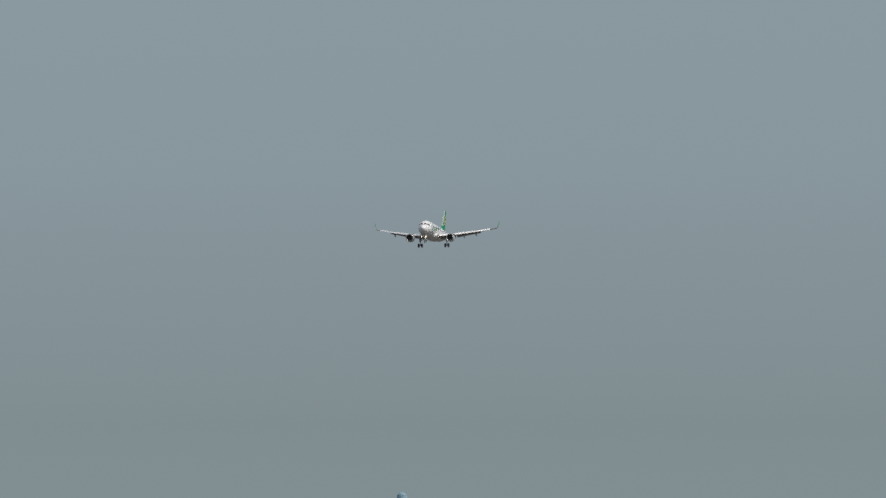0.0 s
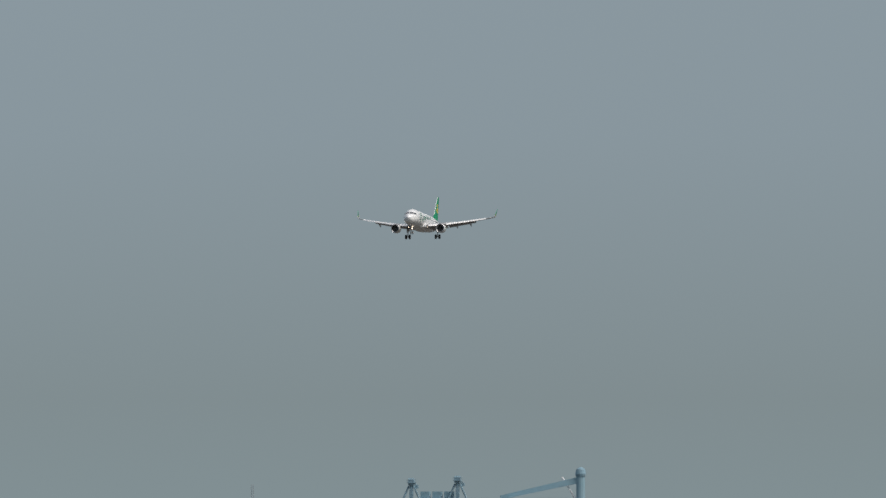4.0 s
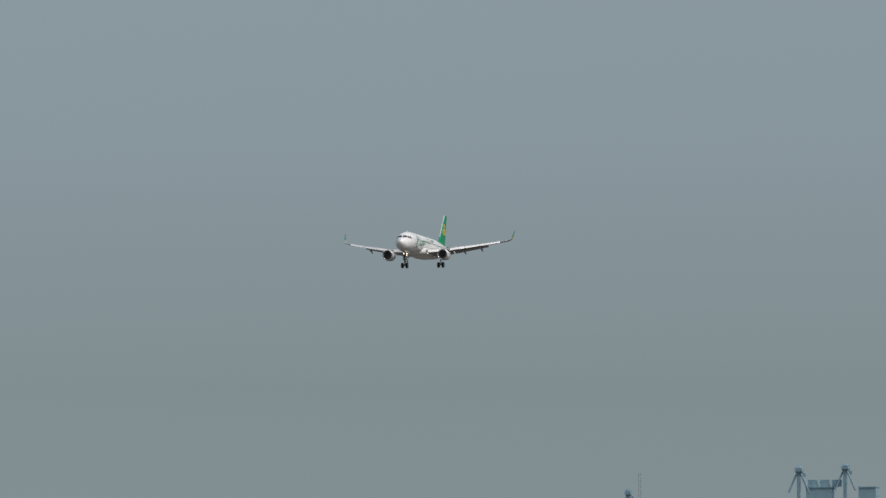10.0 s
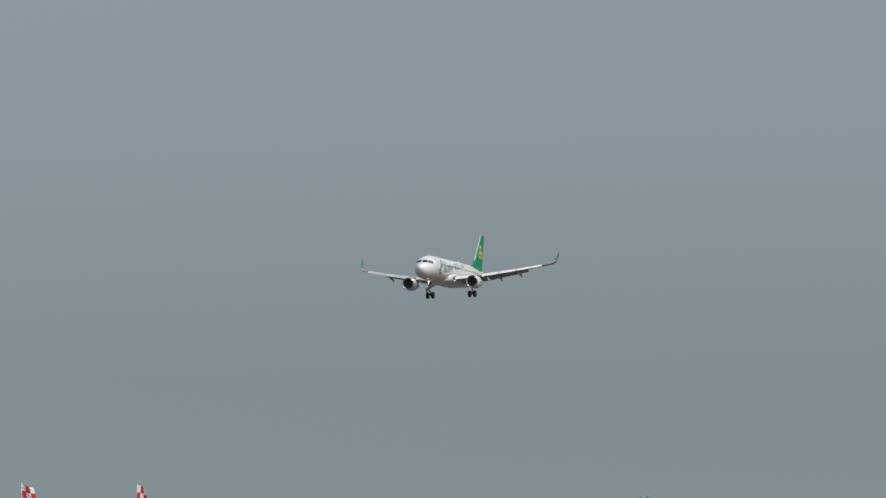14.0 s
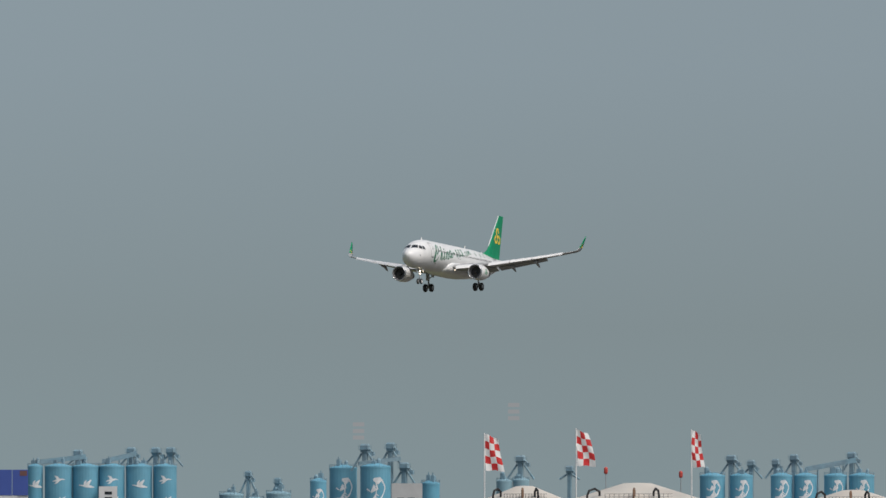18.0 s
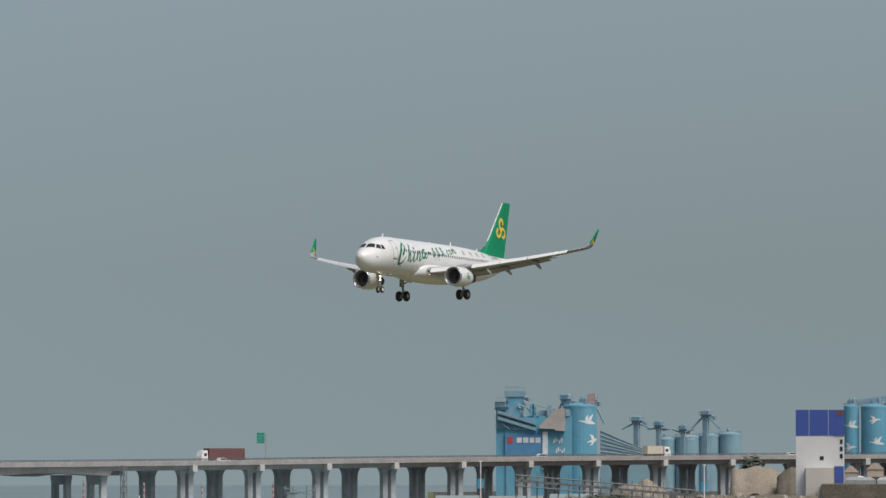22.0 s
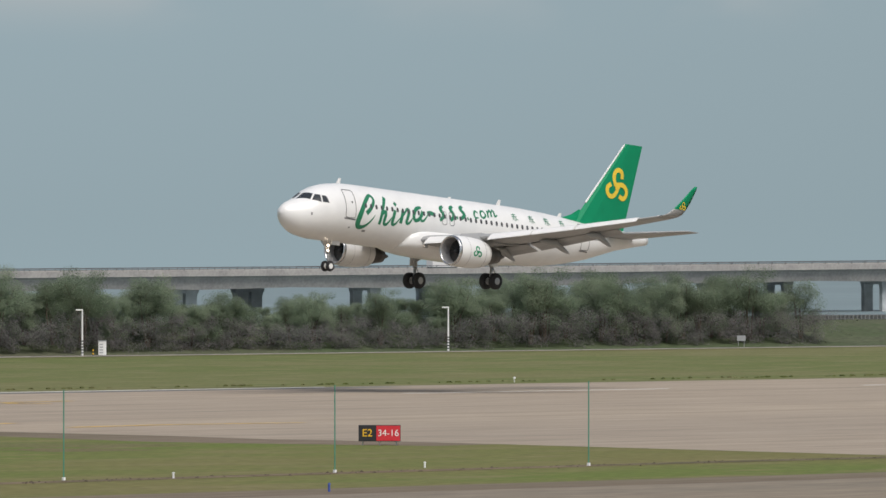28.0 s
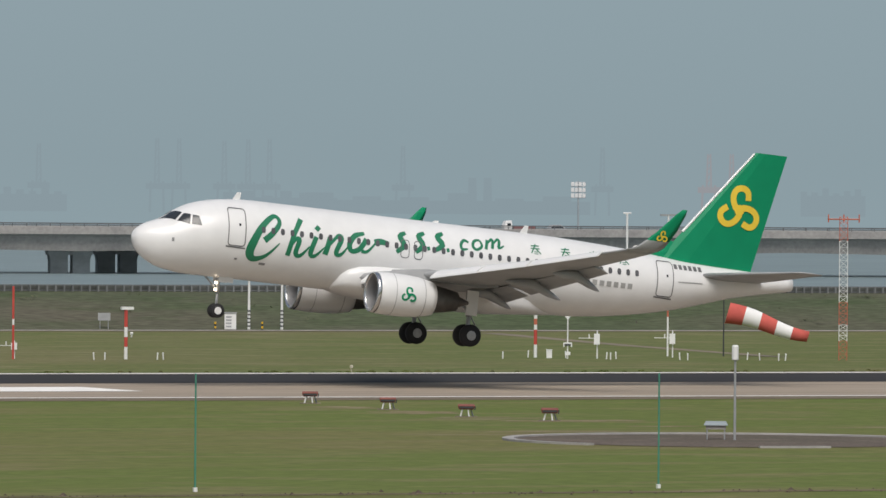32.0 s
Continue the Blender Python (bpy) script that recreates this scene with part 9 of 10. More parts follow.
for k in range(24):
    u, v = k / 24, (k + 1) / 24
    bm = B()
    tube(bm, (-14 + 30 * u, -0.1 + 3 * u, 6.3 - 2.6 * u), (-14 + 30 * v, -0.1 + 3 * v, 8.1 - 2.6 * v), 0.07, seg=4)
    tube(bm, (-14 + 30 * u, -0.1 + 3 * u, 6.3 - 2.6 * u), (-14 + 30 * u, -0.1 + 3 * u, 8.1 - 2.6 * u), 0.08, seg=4)
    part("brace", bm, M_RIG, belt)
    bm = B()
    tube(bm, (-14 + 30 * u, 0.1 + 3 * u, 7.55 - 2.6 * u), (-14 + 30 * u, 1.4 + 3 * u, 7.55 - 2.6 * u), 0.14, seg=8)
    part("roller", bm, M_SHIPTOP, belt, "pale roller")
for k in range(18):
    u = k / 17
    bm = B()
    tube(bm, (-14 + 30 * u, 0.5 + 3 * u, 0), (-14 + 30 * u, 0.5 + 3 * u, 7.1 - 2.6 * u), 0.12, seg=5)
    tube(bm, (-14 + 30 * u, -0.1 + 3 * u, 7.9 - 2.6 * u), (-14 + 30 * u, -0.1 + 3 * u, 8.9 - 2.6 * u), 0.07, seg=5)
    part("trestle", bm, M_CONVEY, belt)


def shrub(x, y, z, size, seed, wide=1.0):
    rnd = random.Random(seed)
    ob = thing("shrub", "dark green rounded shrub", "shrub", "shrubs by the works", at=(x, y, z))
    bm = B()
    for k in range(6):
        a = rnd.uniform(0, 6.28)
        tube(bm, (0, 0, 0), (math.cos(a) * size * 0.5, math.sin(a) * size * 0.5, size * rnd.uniform(0.5, 0.9)), 0.12, 0.03, 5)
    part("stems", bm, M_BARK, ob)
    bm = B()
    leaf_cloud(bm, [(rnd.uniform(-1, 1) * size * 0.55 * wide, rnd.uniform(-1, 1) * size * 0.55 * wide, size * rnd.uniform(0.3, 0.95), size * 0.3 * wide, size * 0.18) for _ in range(26)], 60, 0.05 * size + 0.12, rnd)
    part("leaves", bm, [M_SCRUB, M_LEAFDRY], ob)


for i, (az, r, s) in enumerate(((1.217, 1450, 4.4), (1.2195, 1460, 4.8), (1.161, 1560, 4.0), (1.1225, 1330, 3.0), (1.1265, 1335, 3.2), (1.151, 1330, 3.0), (1.139, 1500, 4.4), (1.1556, 1660, 10.7), (1.2176, 1500, 10.6), (1.2192, 1505, 9.4), (1.134, 1350, 4.2), (1.1365, 1355, 4.6), (1.142, 1360, 4.0), (1.146, 1365, 3.6))):
    shrub(*by_az(az, r), s, i, 1.0 if s < 6 else 0.32)
# teal work boat drawn up below the viaduct
ob = thing("work_boat", "small teal work boat moored under the viaduct", "boat", at=facing(*by_az(1.1015, 1800, -3.2)))
bm = B()
loft(bm, [[(-5, -1.5, 0), (4, -1.5, 0), (5.2, 0, 0), (4, 1.5, 0), (-5, 1.5, 0)], [(-5.2, -1.8, 3.4), (4.6, -1.8, 3.6), (6.4, 0, 4.2), (4.6, 1.8, 3.6), (-5.2, 1.8, 3.4)]])
part("hull", bm, M_TARP, ob)
bm = B()
box(bm, -3.6, 0.2, -1.3, 1.3, 3.4, 5.2)
part("deck_house", bm, M_CONTTEAL0, ob)
bm = B()
box(bm, -2.4, -0.6, -1.1, 1.1, 5.2, 6.9)
box(bm, -2.7, -0.3, -1.3, 1.3, 6.9, 7.1)
part("wheel_house", bm, M_TARP, ob)
for q in (-3.2, -1.4, 1.6, 3.2):
    bm = B()
    tube(bm, (q, 0, 3.4), (q + 0.3, 0, 8.6 + 0.9 * math.sin(q * 2)), 0.13, seg=5)
    part("mast", bm, M_RIG, ob)
for z0, z1 in ((8.0, 6.4), (6.2, 7.6)):
    bm = B()
    tube(bm, (-3.2, 0, z0), (3.4, 0, z1), 0.1, seg=5)
    part("boom", bm, M_CONTTEAL0, ob)
# parked cars and scrap on the raised yard
M_CREAMPAINT = material("dusty_cream_sheeting", (0.50, 0.41, 0.33), 0.8, vary=0.12, scale=0.5)
bm = B()
slab(bm, [by_az(a, r)[:2] for a, r in ((1.164, 1440), (1.164, 1640), (1.202, 1640), (1.202, 1440))], 0, 6.4)
solo("raised_yard", bm, M_EARTH, "raised earth yard crowded with vehicles", "yard", kind="structure")
for i in range(9):
    az, w = 1.1675 + i * 0.0034 + rnd.uniform(-0.0006, 0.0006), rnd.uniform(2.2, 4.2)
    ob = thing("site_cabin", "pale pitched site cabin on the raised yard", "hut", "site cabins on the yard", at=facing(*by_az(az, 1600 + rnd.uniform(-20, 20), 6.4)))
    h = rnd.uniform(1.4, 2.8)
    bm = B()
    box(bm, -w / 2, w / 2, 0, 4, 0, h)
    part("wall", bm, rnd.choice((M_CREAMPAINT, M_CREAMPAINT, M_DUST, M_STEELBLUE)), ob)
    bm = B()
    loft(bm, [[(-w / 2 - 0.2, -0.2, h), (w / 2 + 0.2, -0.2, h), (w / 2 + 0.2, 4.2, h), (-w / 2 - 0.2, 4.2, h)], [(-0.3, -0.2, h + 1.2), (0.3, -0.2, h + 1.2), (0.3, 4.2, h + 1.2), (-0.3, 4.2, h + 1.2)]])
    part("roof", bm, M_CREAMPAINT, ob)
for i in range(44):
    az, r = 1.168 + rnd.uniform(0, 0.03), rnd.uniform(1450, 1620)
    bm = B()
    loft(bm, [[(-2.1, -0.8, 0.0), (2.1, -0.8, 0.0), (2.1, 0.8, 0.0), (-2.1, 0.8, 0.0)], [(-2.2, -0.85, 0.9), (2.2, -0.85, 0.9), (2.2, 0.85, 0.9), (-2.2, 0.85, 0.9)], [(-1.5, -0.7, 1.5), (1.1, -0.7, 1.5), (1.1, 0.7, 1.5), (-1.5, 0.7, 1.5)]])
    bmesh.ops.scale(bm, vec=(0.8, 0.8, 0.8), verts=bm.verts)
    solo("parked_car", bm, rnd.choice((M_WHITE, M_WHITE, M_WHITE, M_CREAMPAINT, M_GREY, M_DARK, M_SHIPTOP)), "small parked car among the works' clutter", "car", "parked cars at the works", at=facing(*by_az(az, r, 6.4), rnd.uniform(-40, 40)))


# ---- vehicles ----
def vehicle(name, label, category, length, body, cab=None, box_mat=None, high=2.9, cab_front=-1, group="vehicles on the viaduct"):
    """A car, lorry or pickup, front towards -x (cab_front -1) or +x, standing on z = 0."""
    ob = thing(name, label, category, group)
    f = cab_front
    h = length / 2
    if box_mat is None:
        bm = B()
        loft(bm, [[(-h, -0.88, 0.3), (h, -0.88, 0.3), (h, 0.88, 0.3), (-h, 0.88, 0.3)], [(-h, -0.9, 0.85), (h, -0.9, 0.85), (h, 0.9, 0.85), (-h, 0.9, 0.85)]])
        part("body", bm, body, ob)
        bm = B()
        loft(bm, [[(f * h * 0.45, -0.85, 0.85), (-f * h * 0.85, -0.85, 0.85), (-f * h * 0.85, 0.85, 0.85), (f * h * 0.45, 0.85, 0.85)], [(f * h * 0.1, -0.7, 1.5), (-f * h * 0.6, -0.7, 1.5), (-f * h * 0.6, 0.7, 1.5), (f * h * 0.1, 0.7, 1.5)]])
        bmesh.ops.recalc_face_normals(bm, faces=bm.faces)
        part("cabin", bm, cab or body, ob)
        for s in (-1, 1):
            bm = B()
            loft(bm, [[(f * h * 0.3, s * 0.84, 0.95), (-f * h * 0.72, s * 0.84, 0.95), (-f * h * 0.56, s * 0.74, 1.4), (f * h * 0.08, s * 0.74, 1.4)], [(f * h * 0.3, s * 0.86, 0.95), (-f * h * 0.72, s * 0.86, 0.95), (-f * h * 0.56, s * 0.76, 1.4), (f * h * 0.08, s * 0.76, 1.4)]])
            part('side_window', bm, M_GLASS, ob)
        wheels, r = (-h * 0.62, h * 0.62), 0.33
    else:
        bm = B()
        loft(bm, [[(f * h, -1.2, 0.5), (f * (h - 2.3), -1.2, 0.5), (f * (h - 2.3), 1.2, 0.5), (f * h, 1.2, 0.5)], [(f * h, -1.25, 1.8), (f * (h - 2.3), -1.25, 1.8), (f * (h - 2.3), 1.25, 1.8), (f * h, 1.25, 1.8)], [(f * (h - 0.5), -1.15, 3.3), (f * (h - 2.2), -1.15, 3.5), (f * (h - 2.2), 1.15, 3.5), (f * (h - 0.5), 1.15, 3.3)]])
        bmesh.ops.recalc_face_normals(bm, faces=bm.faces)
        c = part("cab", bm, cab, ob)
        bm = B()
        xs = sorted((f * (h - 0.9), f * (h - 1.9)))
        box(bm, xs[0], xs[1], -1.27, -1.22, 1.9, 2.7)
        part("window", bm, M_GLASS, c)
        bm = B()
        xs = sorted((f * (h - 2.8), -f * h))
        box(bm, xs[0], xs[1], -1.22, 1.22, 1.2, 1.2 + high)
        part("load_box", bm, box_mat, ob)
        bm = B()
        box(bm, min(f * (h - 2.4), -f * h), max(f * (h - 2.4), -f * h), -1.1, 1.1, 0.8, 1.15)
        part("chassis", bm, M_DARK, ob)
        wheels, r = (f * (h - 1.4), f * (h - 4.2), -f * (h - 1.2), -f * (h - 2.5)), 0.5
    for wx in wheels:
        for s in (-1, 1):
            bm = B()
            tube(bm, (wx, s * 0.8, r), (wx, s * 1.08 if box_mat else s * 0.95, r), r, seg=12)
            part("wheel", bm, M_BLACK, ob)
    return ob


M_BRRED = material("dusty_red_lorry", (0.27, 0.075, 0.075), 0.6, vary=0.1, scale=0.5)
M_CONTGREEN = material("green_container", (0.07, 0.22, 0.15), 0.6, vary=0.1, scale=0.5)
M_CONTTEAL = material("faded_teal_container", (0.17, 0.29, 0.28), 0.6, vary=0.1, scale=0.5)
M_CONTBLUE = material("blue_container", (0.06, 0.11, 0.26), 0.6, vary=0.1, scale=0.5)


def shrink(ob, k):
    """Scales a vehicle's meshes down to the size that fits the camera's view."""
    for p in ob.children_recursive:
        p.data.transform(Matrix.Scale(k, 4))
    return ob


# thing, direction at a reference time, turn per second (radians), which deck
ROAD = []


def on_road(ob, t, az, speed, bars=0):
    """speed in metres a second along the deck, positive to the north."""
    ROAD.append((ob, t, az, speed, 14.0 if speed < 0 else -1.5))
    if bars:
        for k in range(bars):
            bm = B()
            box(bm, -2.2 + k * 0.95, -1.55 + k * 0.95, -1.26, -1.23, 2.3, 3.1)
            part("text_bar", bm, M_WHITE, ob, "white text bar")


on_road(vehicle("container_lorry", "white lorry with a dark red container trailer", "lorry", 16.0, None, M_WHITE, M_DKRED), 23.0, 1.0867, -17.0)
on_road(shrink(vehicle("flatbed_lorry", "red lorry with a long low red trailer", "lorry", 16.5, None, M_BRRED, M_DKRED, high=1.3), 0.72), 26.0, 0.9844, -16.0)
on_road(shrink(vehicle("container_lorry", "lorry with a short red container", "lorry", 9.0, None, M_DARK, M_BRRED, high=2.6), 0.72), 26.0, 0.9934, -14.0, 3)
mixer = vehicle("mixer_lorry", "white concrete mixer lorry", "lorry", 9.5, None, M_WHITE, M_GREYWALL, high=0.6, cab_front=1)
bm = B()
spin(bm, [(0.5, -3.9), (0.9, -3.4), (1.3, -1.6), (1.1, 0.6), (0.6, 1.4)], (0, 0, 2.9), "x", 14)
part("drum", bm, M_WHITE, mixer, "white mixer drum")
on_road(shrink(mixer, 0.75), 25.5, 1.0005, 13.0)
on_road(shrink(vehicle("container_lorry", "white lorry carrying a green container", "lorry", 16.0, None, M_WHITE, M_CONTGREEN), 0.78), 28.5, 0.7443, -18.0, 6)
on_road(shrink(vehicle("container_lorry", "red lorry carrying a dark blue container", "lorry", 14.0, None, M_BRRED, M_CONTBLUE), 0.78), 28.5, 0.7541, -18.0, 5)
on_road(shrink(vehicle("flatbed_lorry", "white flatbed lorry with pale load", "lorry", 9.0, None, M_WHITE, M_GREYWALL, high=1.2, cab_front=1), 0.78), 28.5, 0.7572, 16.0)
on_road(shrink(vehicle("bus", "white and blue coach on the viaduct", "bus", 11.0, None, M_WHITE, M_WHITEWALL, high=2.3, cab_front=1), 0.8), 28.5, 0.8215, 17.0)
on_road(vehicle("covered_lorry", "lorry with a cream tarpaulin load", "lorry", 16.5, None, M_DARK, M_CREAM, high=2.5, cab_front=1), 29.5, 0.6448, 16.0)
on_road(vehicle("container_lorry", "red lorry carrying a teal container", "lorry", 16.0, None, M_BRRED, M_CONTTEAL, cab_front=1), 30.5, 0.5399, 16.0, 7)
on_road(shrink(vehicle("crane_lorry", "white lorry with a folded red crane", "lorry", 9.0, None, M_WHITE, M_BRRED, high=0.8), 0.62), 32.0, 0.4085, -15.0)
on_road(vehicle("box_lorry", "white lorry with a cream box body", "lorry", 8.5, None, M_WHITE, M_CREAM, high=2.4, cab_front=1), 21.0, 1.1372, 22.0)
for t, az, v in ((31.0, 0.4797, 22.0), (31.5, 0.4872, -20.0), (32.0, 0.4133, 20.0), (26.0, 0.9445, 20.0), (26.0, 0.9185, -18.0), (26.0, 0.9628, -19.0), (25.5, 0.9400, -20.0), (25.5, 0.9614, 19.0), (24.5, 1.0090, 20.0), (24.5, 1.0377, -18.0), (24.5, 1.0423, 19.0), (24.5, 1.0190, -21.0), (23.0, 1.0983, 18.0), (20.0, 1.1420, -18.0), (20.0, 1.1495, 17.0), (29.5, 0.7335, 18.0), (30.0, 0.6830, -19.0), (23.0, 1.0880, -17.0)):
    on_road(vehicle("car", "small white car on the viaduct" if v > 0 else "small grey car on the viaduct", "car", 4.6, M_WHITE if int(t * 2 + az * 100) % 3 else M_GREY, None, cab_front=1 if v > 0 else -1), t, az, v)


def pickup_truck(label, paint, f=1):
    """A crew-cab pickup standing on z = 0, its nose towards +x (f = 1) or -x."""
    ob = thing("pickup", label, "pickup truck", "airfield vehicles")
    bm = B()
    xs = lambda a, b: sorted((f * a, f * b))
    side = ((-2.3, 0.42), (2.25, 0.42), (2.3, 0.75), (2.2, 0.98), (1.0, 1.05), (-2.3, 1.0))
    loft(bm, [[(f * a, y * (0.86 if abs(y) > 0.8 else 1.0), z) for a, z in side] for y in (-0.86, 0.86)])
    bmesh.ops.recalc_face_normals(bm, faces=bm.faces)
    body = part("body", bm, paint, ob)
    bm = B()
    loft(bm, [[(f * 1.05, -0.8, 1.0), (f * -0.75, -0.8, 1.0), (f * -0.75, 0.8, 1.0), (f * 1.05, 0.8, 1.0)], [(f * 0.45, -0.68, 1.62), (f * -0.62, -0.68, 1.62), (f * -0.62, 0.68, 1.62), (f * 0.45, 0.68, 1.62)]])
    bmesh.ops.recalc_face_normals(bm, faces=bm.faces)
    cab = part("cab", bm, paint, ob)
    for a, b in ((-0.62, -0.08), (0.0, 0.55)):
        for y in (-1, 1):
            bm = B()
            loft(bm, [[(f * a, y * 0.79, 1.08), (f * b, y * 0.79, 1.08), (f * (b - 0.12), y * 0.72, 1.5), (f * a, y * 0.72, 1.5)], [(f * a, y * 0.815, 1.08), (f * b, y * 0.815, 1.08), (f * (b - 0.12), y * 0.745, 1.5), (f * a, y * 0.745, 1.5)]])
            part("window", bm, M_GLASS, cab)
    for y in (-0.8, 0.74):
        bm = B()
        a, b = xs(-2.28, -0.8)
        box(bm, a, b, y, y + 0.06, 1.0, 1.3)
        part("bed_side", bm, paint, body)
    bm = B()
    a, b = xs(-0.85, -0.79)
    tube(bm, (a, -0.7, 1.0), (a, -0.7, 1.66), 0.04, seg=6)
    tube(bm, (a, 0.7, 1.0), (a, 0.7, 1.66), 0.04, seg=6)
    tube(bm, (a, -0.7, 1.66), (a, 0.7, 1.66), 0.04, seg=6)
    part("roll_bar", bm, M_DARK, ob)
    bm = B()
    box(bm, -0.3, 0.1, -0.4, 0.4, 1.62, 1.74)
    part("roof_lamp", bm, M_ORANGE, ob)
    for wx in (-1.45, 1.4):
        for s in (-1, 1):
            bm = B()
            tube(bm, (f * wx, s * 0.66, 0.37), (f * wx, s * 0.88, 0.37), 0.37, seg=14)
            wheel = part("wheel", bm, M_BLACK, ob)
            bm = B()
            tube(bm, (f * wx, s * 0.86, 0.37), (f * wx, s * 0.9, 0.37), 0.2, seg=10)
            part("rim", bm, M_GREY, wheel)
    return ob


M_CABYELLOW = material("dull_yellow_car_paint", (0.60, 0.34, 0.03), 0.5, vary=0.06, scale=1.0)
pickup = pickup_truck("dull yellow airfield pickup on the perimeter road", M_CABYELLOW)
parked = shrink(pickup_truck("white pickup parked at the bank", M_WHITE, -1), 0.8)
parked.matrix_basis = pose(575 * math.tan(1.0864), 575.0, 0.68, -6, 0, 41)
# small T-shaped approach lamp and the row of low white blocks along the shore
ob = thing("approach_lamp", "T-shaped white approach lamp bar on a thin post", "approach light", at=facing(802.9, 494.1))
bm = B()
tube(bm, (0, 0, 0), (0, 0, 1.25), 0.05, seg=6)
part("post", bm, M_ORANGE, ob)
bm = B()
box(bm, -0.5, 0.5, -0.08, 0.08, 1.2, 1.36)
part("lamp_bar", bm, M_WHITE, ob)


def approach_frame(az, r, top):
    """A lamp bar on two orange legs."""
    x, y, _ = by_az(az, r)
    ob = thing("lamp_frame", "white approach lamp bar on two orange legs in the grass", "approach light", "approach lamp bars", at=facing(x, y))
    for q in (-0.42, 0.52):
        bm = B()
        tube(bm, (q, 0, 0), (q, 0, top - 0.3), 0.055, seg=6)
        box(bm, q - 0.14, q + 0.14, -0.14, 0.14, 0, 0.12)
        part("leg", bm, M_ORANGE, ob, "orange tubular leg")
    bm = B()
    box(bm, -1.1, 1.1, -0.06, 0.06, top - 0.34, top - 0.22)
    for q in (-0.95, 0.95):
        box(bm, q - 0.05, q + 0.05, -0.05, 0.05, top - 0.22, top - 0.1)
    part("cross_bar", bm, M_ORANGE, ob, "orange cross bar")
    for q in (-0.86, -0.43, 0.0, 0.43, 0.86):
        bm = B()
        spin(bm, [(0.04, -0.12), (0.1, -0.1), (0.17, 0.05), (0.16, 0.1), (0.05, 0.12)], (q, 0, top - 0.1), "z", 10)
        part("lamp", bm, M_WHITE, ob, "white lamp head")


az = 1.0923
for k in range(17):
    approach_frame(az, 1030 + 3 * k, 10.09 - 0.00688 * (1030 + 3 * k))
    az += (0.0033, 0.0031, 0.0030, 0.0029, 0.0028, 0.0027, 0.0025, 0.0024, 0.0023, 0.0023, 0.0023, 0.0024, 0.0024, 0.0024, 0.0024, 0.0024, 0.0024)[k]
# white T mast on a concrete block and a marker block at the foot of the bank
x, y = 574 * math.tan(1.0825), 574.0
mast = thing("cross_mast", "white T-shaped mast on a concrete block", "mast", at=facing(x, y, 0.3))
bm = B()
box(bm, -0.75, 0.75, -0.7, 0.7, 0, 1.6)
part("block", bm, M_CONC, mast, "grey concrete block")
bm = B()
tube(bm, (0, 0, 1.6), (0, 0, 5.1), 0.12, 0.09, 8)
part("pole", bm, M_WHITE, mast)
bm = B()
box(bm, -1.15, 1.15, -0.06, 0.06, 2.85, 3.02)
part("cross_arm", bm, M_WHITE, mast)
bm = B()
box(bm, -0.42, 0.42, -0.4, 0.4, 0, 1.3)
box(bm, -0.46, 0.46, -0.44, 0.44, 1.3, 1.42)
solo("marker_block", bm, M_CREAM, "pale cream concrete marker block at the bank's foot", "concrete block", at=facing(574 * math.tan(1.0802), 574, 0.4))
# tangled scrub and litter on the end of the bank
rnd = random.Random(21)
bm = B()
for i in range(420):
    x, y = rnd.uniform(1096, 1196), 572.5 + 13 * rnd.random()
    k = 0.5 + 0.5 * math.sin(x * 0.13)
    leaf_cloud(bm, [(x, y, slope_z(y) + rnd.uniform(0.1, 0.5 + 0.7 * k), 1.3, 0.4)], 30, 0.16, rnd)
tagged(solo("bank_scrub", bm, [M_LEAFDRY, M_LEAF], "tangled brown and green scrub on the bank's end", "scrub"), kind="stuff")
for i in range(26):
    x, y = rnd.uniform(1096, 1196), rnd.uniform(574, 589)
    bm = B()
    w, h = rnd.uniform(0.3, 1.4), rnd.uniform(0.2, 0.6)
    loft(bm, [[(-w, -0.3, 0), (w, -0.3, 0), (w, 0.3, 0), (-w, 0.3, 0)], [(-w * 0.8, -0.2, h), (w * 0.6, -0.25, h * 0.7), (w * 0.7, 0.2, h * 0.8), (-w * 0.8, 0.2, h)]])
    solo("litter", bm, rnd.choice((M_WHITEWALL, M_GREYWALL, M_TANK, M_RUST)), "scrap of pale rubbish lying in the bank scrub", "rubbish", "rubbish on the bank", at=pose(x, y, slope_z(y) + 0.05, 0, 0, rnd.uniform(0, 180)))


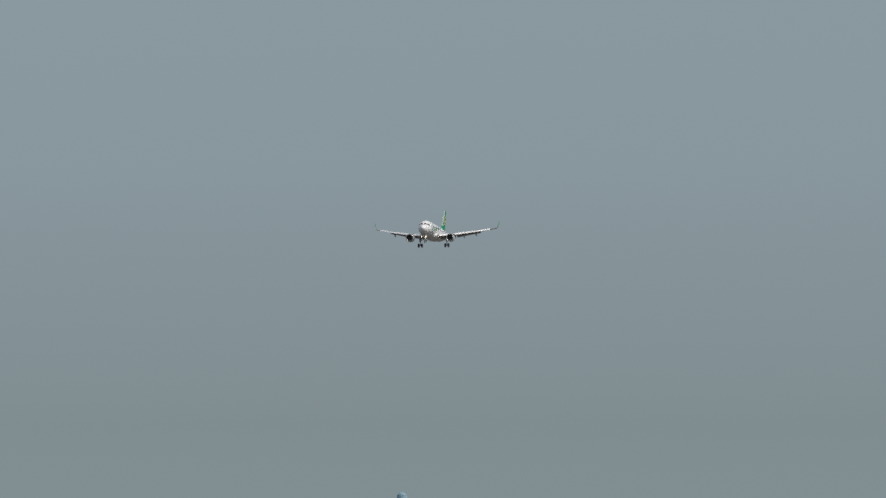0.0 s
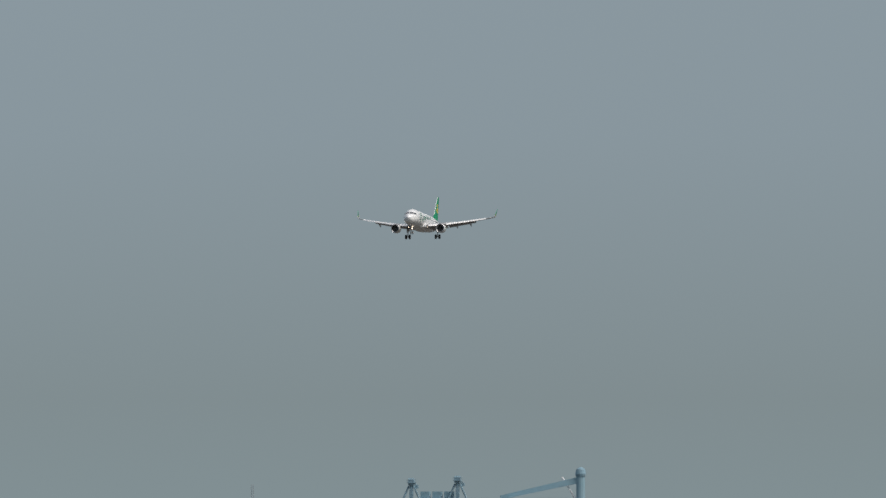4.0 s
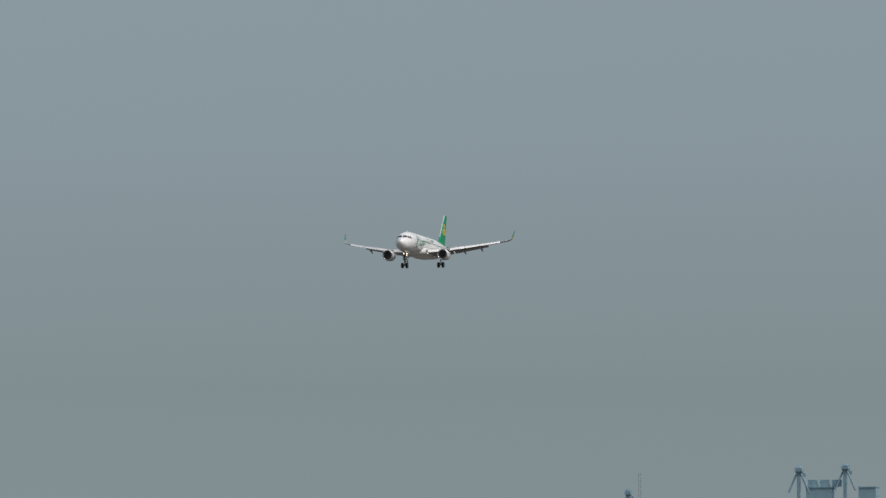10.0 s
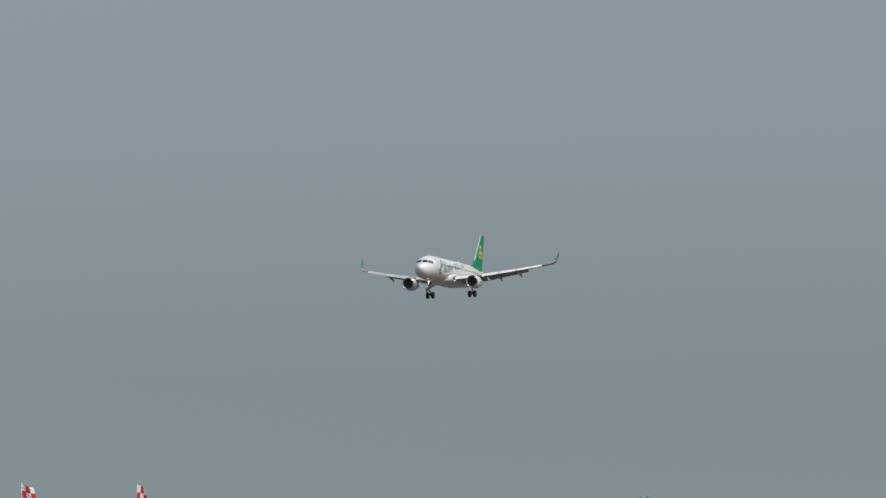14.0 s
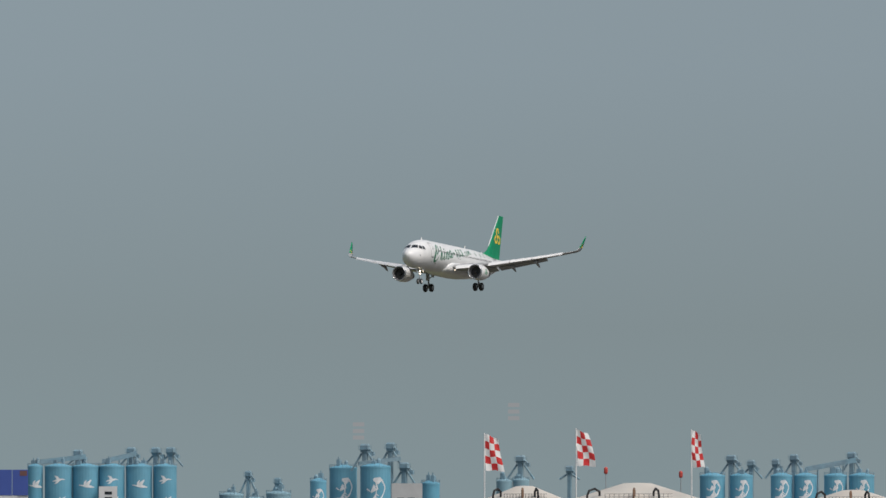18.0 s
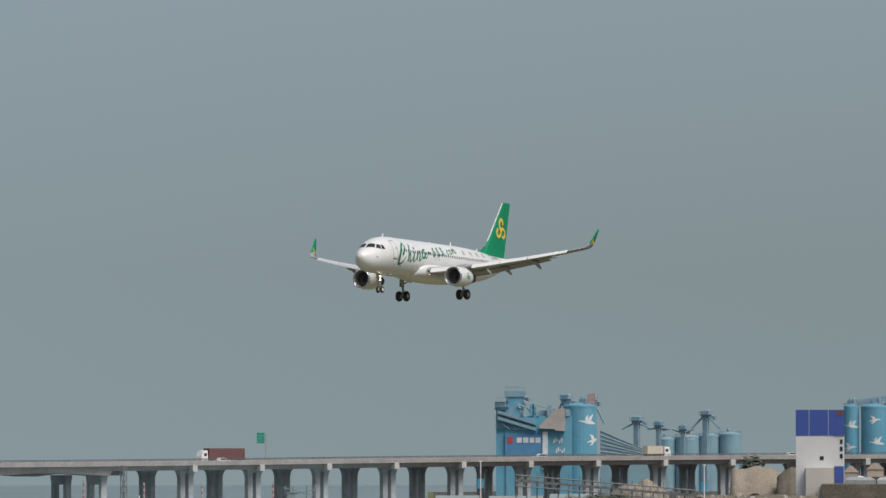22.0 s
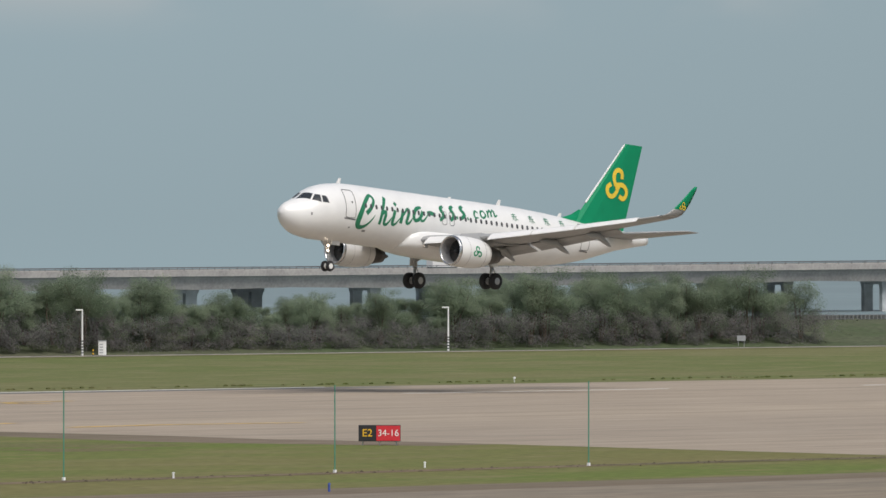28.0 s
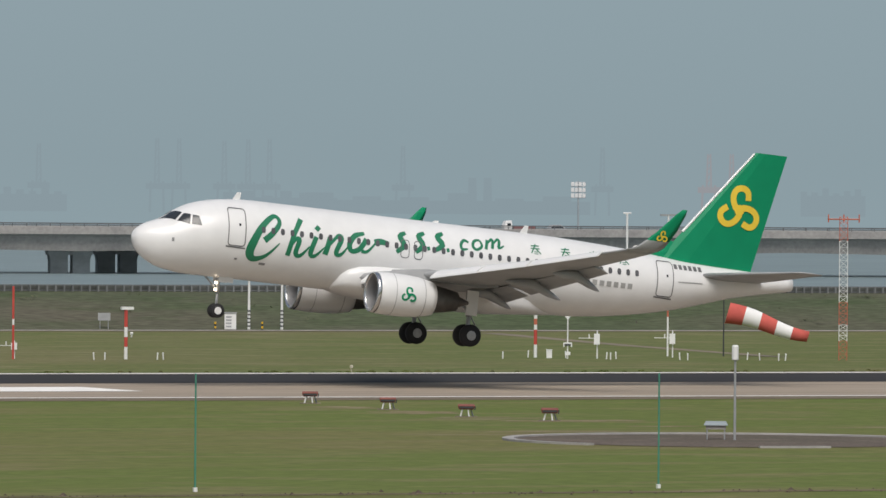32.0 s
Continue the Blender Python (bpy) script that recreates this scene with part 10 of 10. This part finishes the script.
# ---- what moves ----
# seconds, place of the nose, heading off the runway, nose up, bank (degrees)
FLIGHT = [
    (0, 2299.15, 406.58, 119.12, -0.51, 3.01, 0.24),
    (0.5, 2265.57, 406.72, 117.14, -0.61, 2.97, 0.19),
    (1, 2231.99, 406.87, 115.16, -0.71, 2.93, 0.14),
    (1.5, 2198.41, 407.00, 113.18, -0.79, 2.89, 0.10),
    (2, 2164.84, 407.14, 111.19, -0.86, 2.85, 0.07),
    (2.5, 2131.28, 407.27, 109.20, -0.91, 2.81, 0.05),
    (3, 2097.73, 407.39, 107.20, -0.94, 2.77, 0.04),
    (3.5, 2064.18, 407.51, 105.20, -0.97, 2.73, 0.05),
    (5.5, 1930.10, 407.89, 97.09, -0.93, 2.62, 0.12),
    (6, 1896.62, 407.93, 95.03, -0.93, 2.60, 0.14),
    (6.5, 1863.16, 407.94, 92.95, -0.93, 2.58, 0.15),
    (7, 1829.71, 407.93, 90.87, -0.94, 2.57, 0.17),
    (7.5, 1796.27, 407.90, 88.77, -0.96, 2.56, 0.19),
    (8, 1762.84, 407.87, 86.68, -0.97, 2.55, 0.22),
    (8.5, 1729.41, 407.83, 84.60, -0.99, 2.54, 0.26),
    (9, 1695.97, 407.78, 82.54, -1.02, 2.53, 0.31),
    (9.5, 1662.52, 407.75, 80.49, -1.05, 2.51, 0.36),
    (10, 1629.05, 407.72, 78.46, -1.09, 2.49, 0.44),
    (10.5, 1595.57, 407.69, 76.45, -1.14, 2.47, 0.53),
    (11, 1562.08, 407.68, 74.45, -1.19, 2.44, 0.67),
    (11.5, 1528.56, 407.67, 72.47, -1.24, 2.42, 0.83),
    (12, 1495.01, 407.68, 70.51, -1.30, 2.40, 1.01),
    (12.5, 1461.44, 407.71, 68.57, -1.36, 2.37, 1.20),
    (13, 1427.84, 407.76, 66.63, -1.42, 2.35, 1.36),
    (13.5, 1394.21, 407.84, 64.72, -1.47, 2.33, 1.46),
    (15.5, 1259.38, 408.38, 57.15, -1.66, 2.31, 1.39),
    (16, 1225.64, 408.54, 55.27, -1.69, 2.36, 1.31),
    (16.5, 1191.88, 408.71, 53.38, -1.71, 2.44, 1.20),
    (17, 1158.11, 408.89, 51.49, -1.71, 2.54, 1.04),
    (17.5, 1124.33, 409.08, 49.60, -1.69, 2.67, 0.78),
    (18, 1090.58, 409.25, 47.71, -1.65, 2.82, 0.52),
    (18.5, 1056.88, 409.38, 45.82, -1.60, 2.96, 0.37),
    (19, 1023.24, 409.46, 43.97, -1.56, 3.07, 0.35),
    (19.5, 989.65, 409.48, 42.19, -1.54, 3.11, 0.50),
    (20, 956.10, 409.47, 40.43, -1.53, 3.05, 0.69),
    (20.5, 922.56, 409.44, 38.66, -1.53, 2.88, 0.81),
    (21, 889.01, 409.41, 36.85, -1.54, 2.67, 0.89),
    (21.5, 855.45, 409.37, 35.01, -1.53, 2.48, 0.93),
    (22, 821.87, 409.33, 33.12, -1.51, 2.38, 0.95),
    (22.5, 788.28, 409.29, 31.20, -1.45, 2.36, 0.96),
    (23, 754.68, 409.23, 29.26, -1.36, 2.38, 0.95),
    (23.5, 721.08, 409.15, 27.30, -1.24, 2.43, 0.90),
    (24, 687.47, 409.06, 25.36, -1.10, 2.51, 0.81),
    (24.5, 653.84, 408.95, 23.48, -0.96, 2.61, 0.70),
    (25, 620.18, 408.84, 21.70, -0.86, 2.72, 0.54),
    (25.5, 586.52, 408.70, 19.98, -0.80, 2.90, 0.33),
    (26, 552.89, 408.52, 18.30, -0.80, 3.19, 0.05),
    (26.5, 519.24, 408.33, 16.78, -0.83, 3.58, -0.15),
    (28.5, 384.70, 407.53, 12.25, -1.00, 5.55, -0.25),
    (29, 351.36, 407.37, 11.47, -0.92, 5.54, 0.02),
    (29.5, 318.20, 407.19, 10.91, -0.83, 5.35, 0.43),
    (30, 285.14, 407.02, 10.39, -0.79, 5.07, 0.84),
    (30.5, 252.18, 406.84, 9.80, -0.82, 4.90, 1.02),
    (31, 219.30, 406.66, 9.21, -0.88, 5.03, 0.88),
    (31.5, 186.54, 406.44, 8.62, -0.92, 5.44, 0.49),
    (32, 153.97, 406.16, 8.19, -0.94, 6.02, 0.02),
]


def road_rows(t0, az0, speed, back):
    """Poses along the deck every two seconds for a vehicle that passes az0 at t0."""
    rows = []
    for t in range(0, 33, 2):
        az, left = beside(az0, back)[2], speed * (t - t0)
        for _ in range(40):
            (x, y), along = deck_at(az, back)
            r = math.hypot(x, y)
            across = max(0.25, abs(along.x * y - along.y * x) / r)
            az += left / 40 * across / r
        (x, y), along = deck_at(az, back)
        rows.append((t, pose(x, y, deck_z(az) - 1.08, 0, 0, math.degrees(math.atan2(along.y, along.x)))))
    return rows


def motions():
    walk(airliner, [(t, pose(x, y, z, bank, -up, 180 + turn)) for t, x, y, z, turn, up, bank in FLIGHT])
    walk(pickup, [(t, pose(810.8 + 8.4 * (t - 25.5), 569.7, 0.04)) for t in (0, 8, 16, 24, 32)])
    for ob, t0, az0, speed, back in ROAD:
        walk(ob, road_rows(t0, az0, speed, back))


motions()
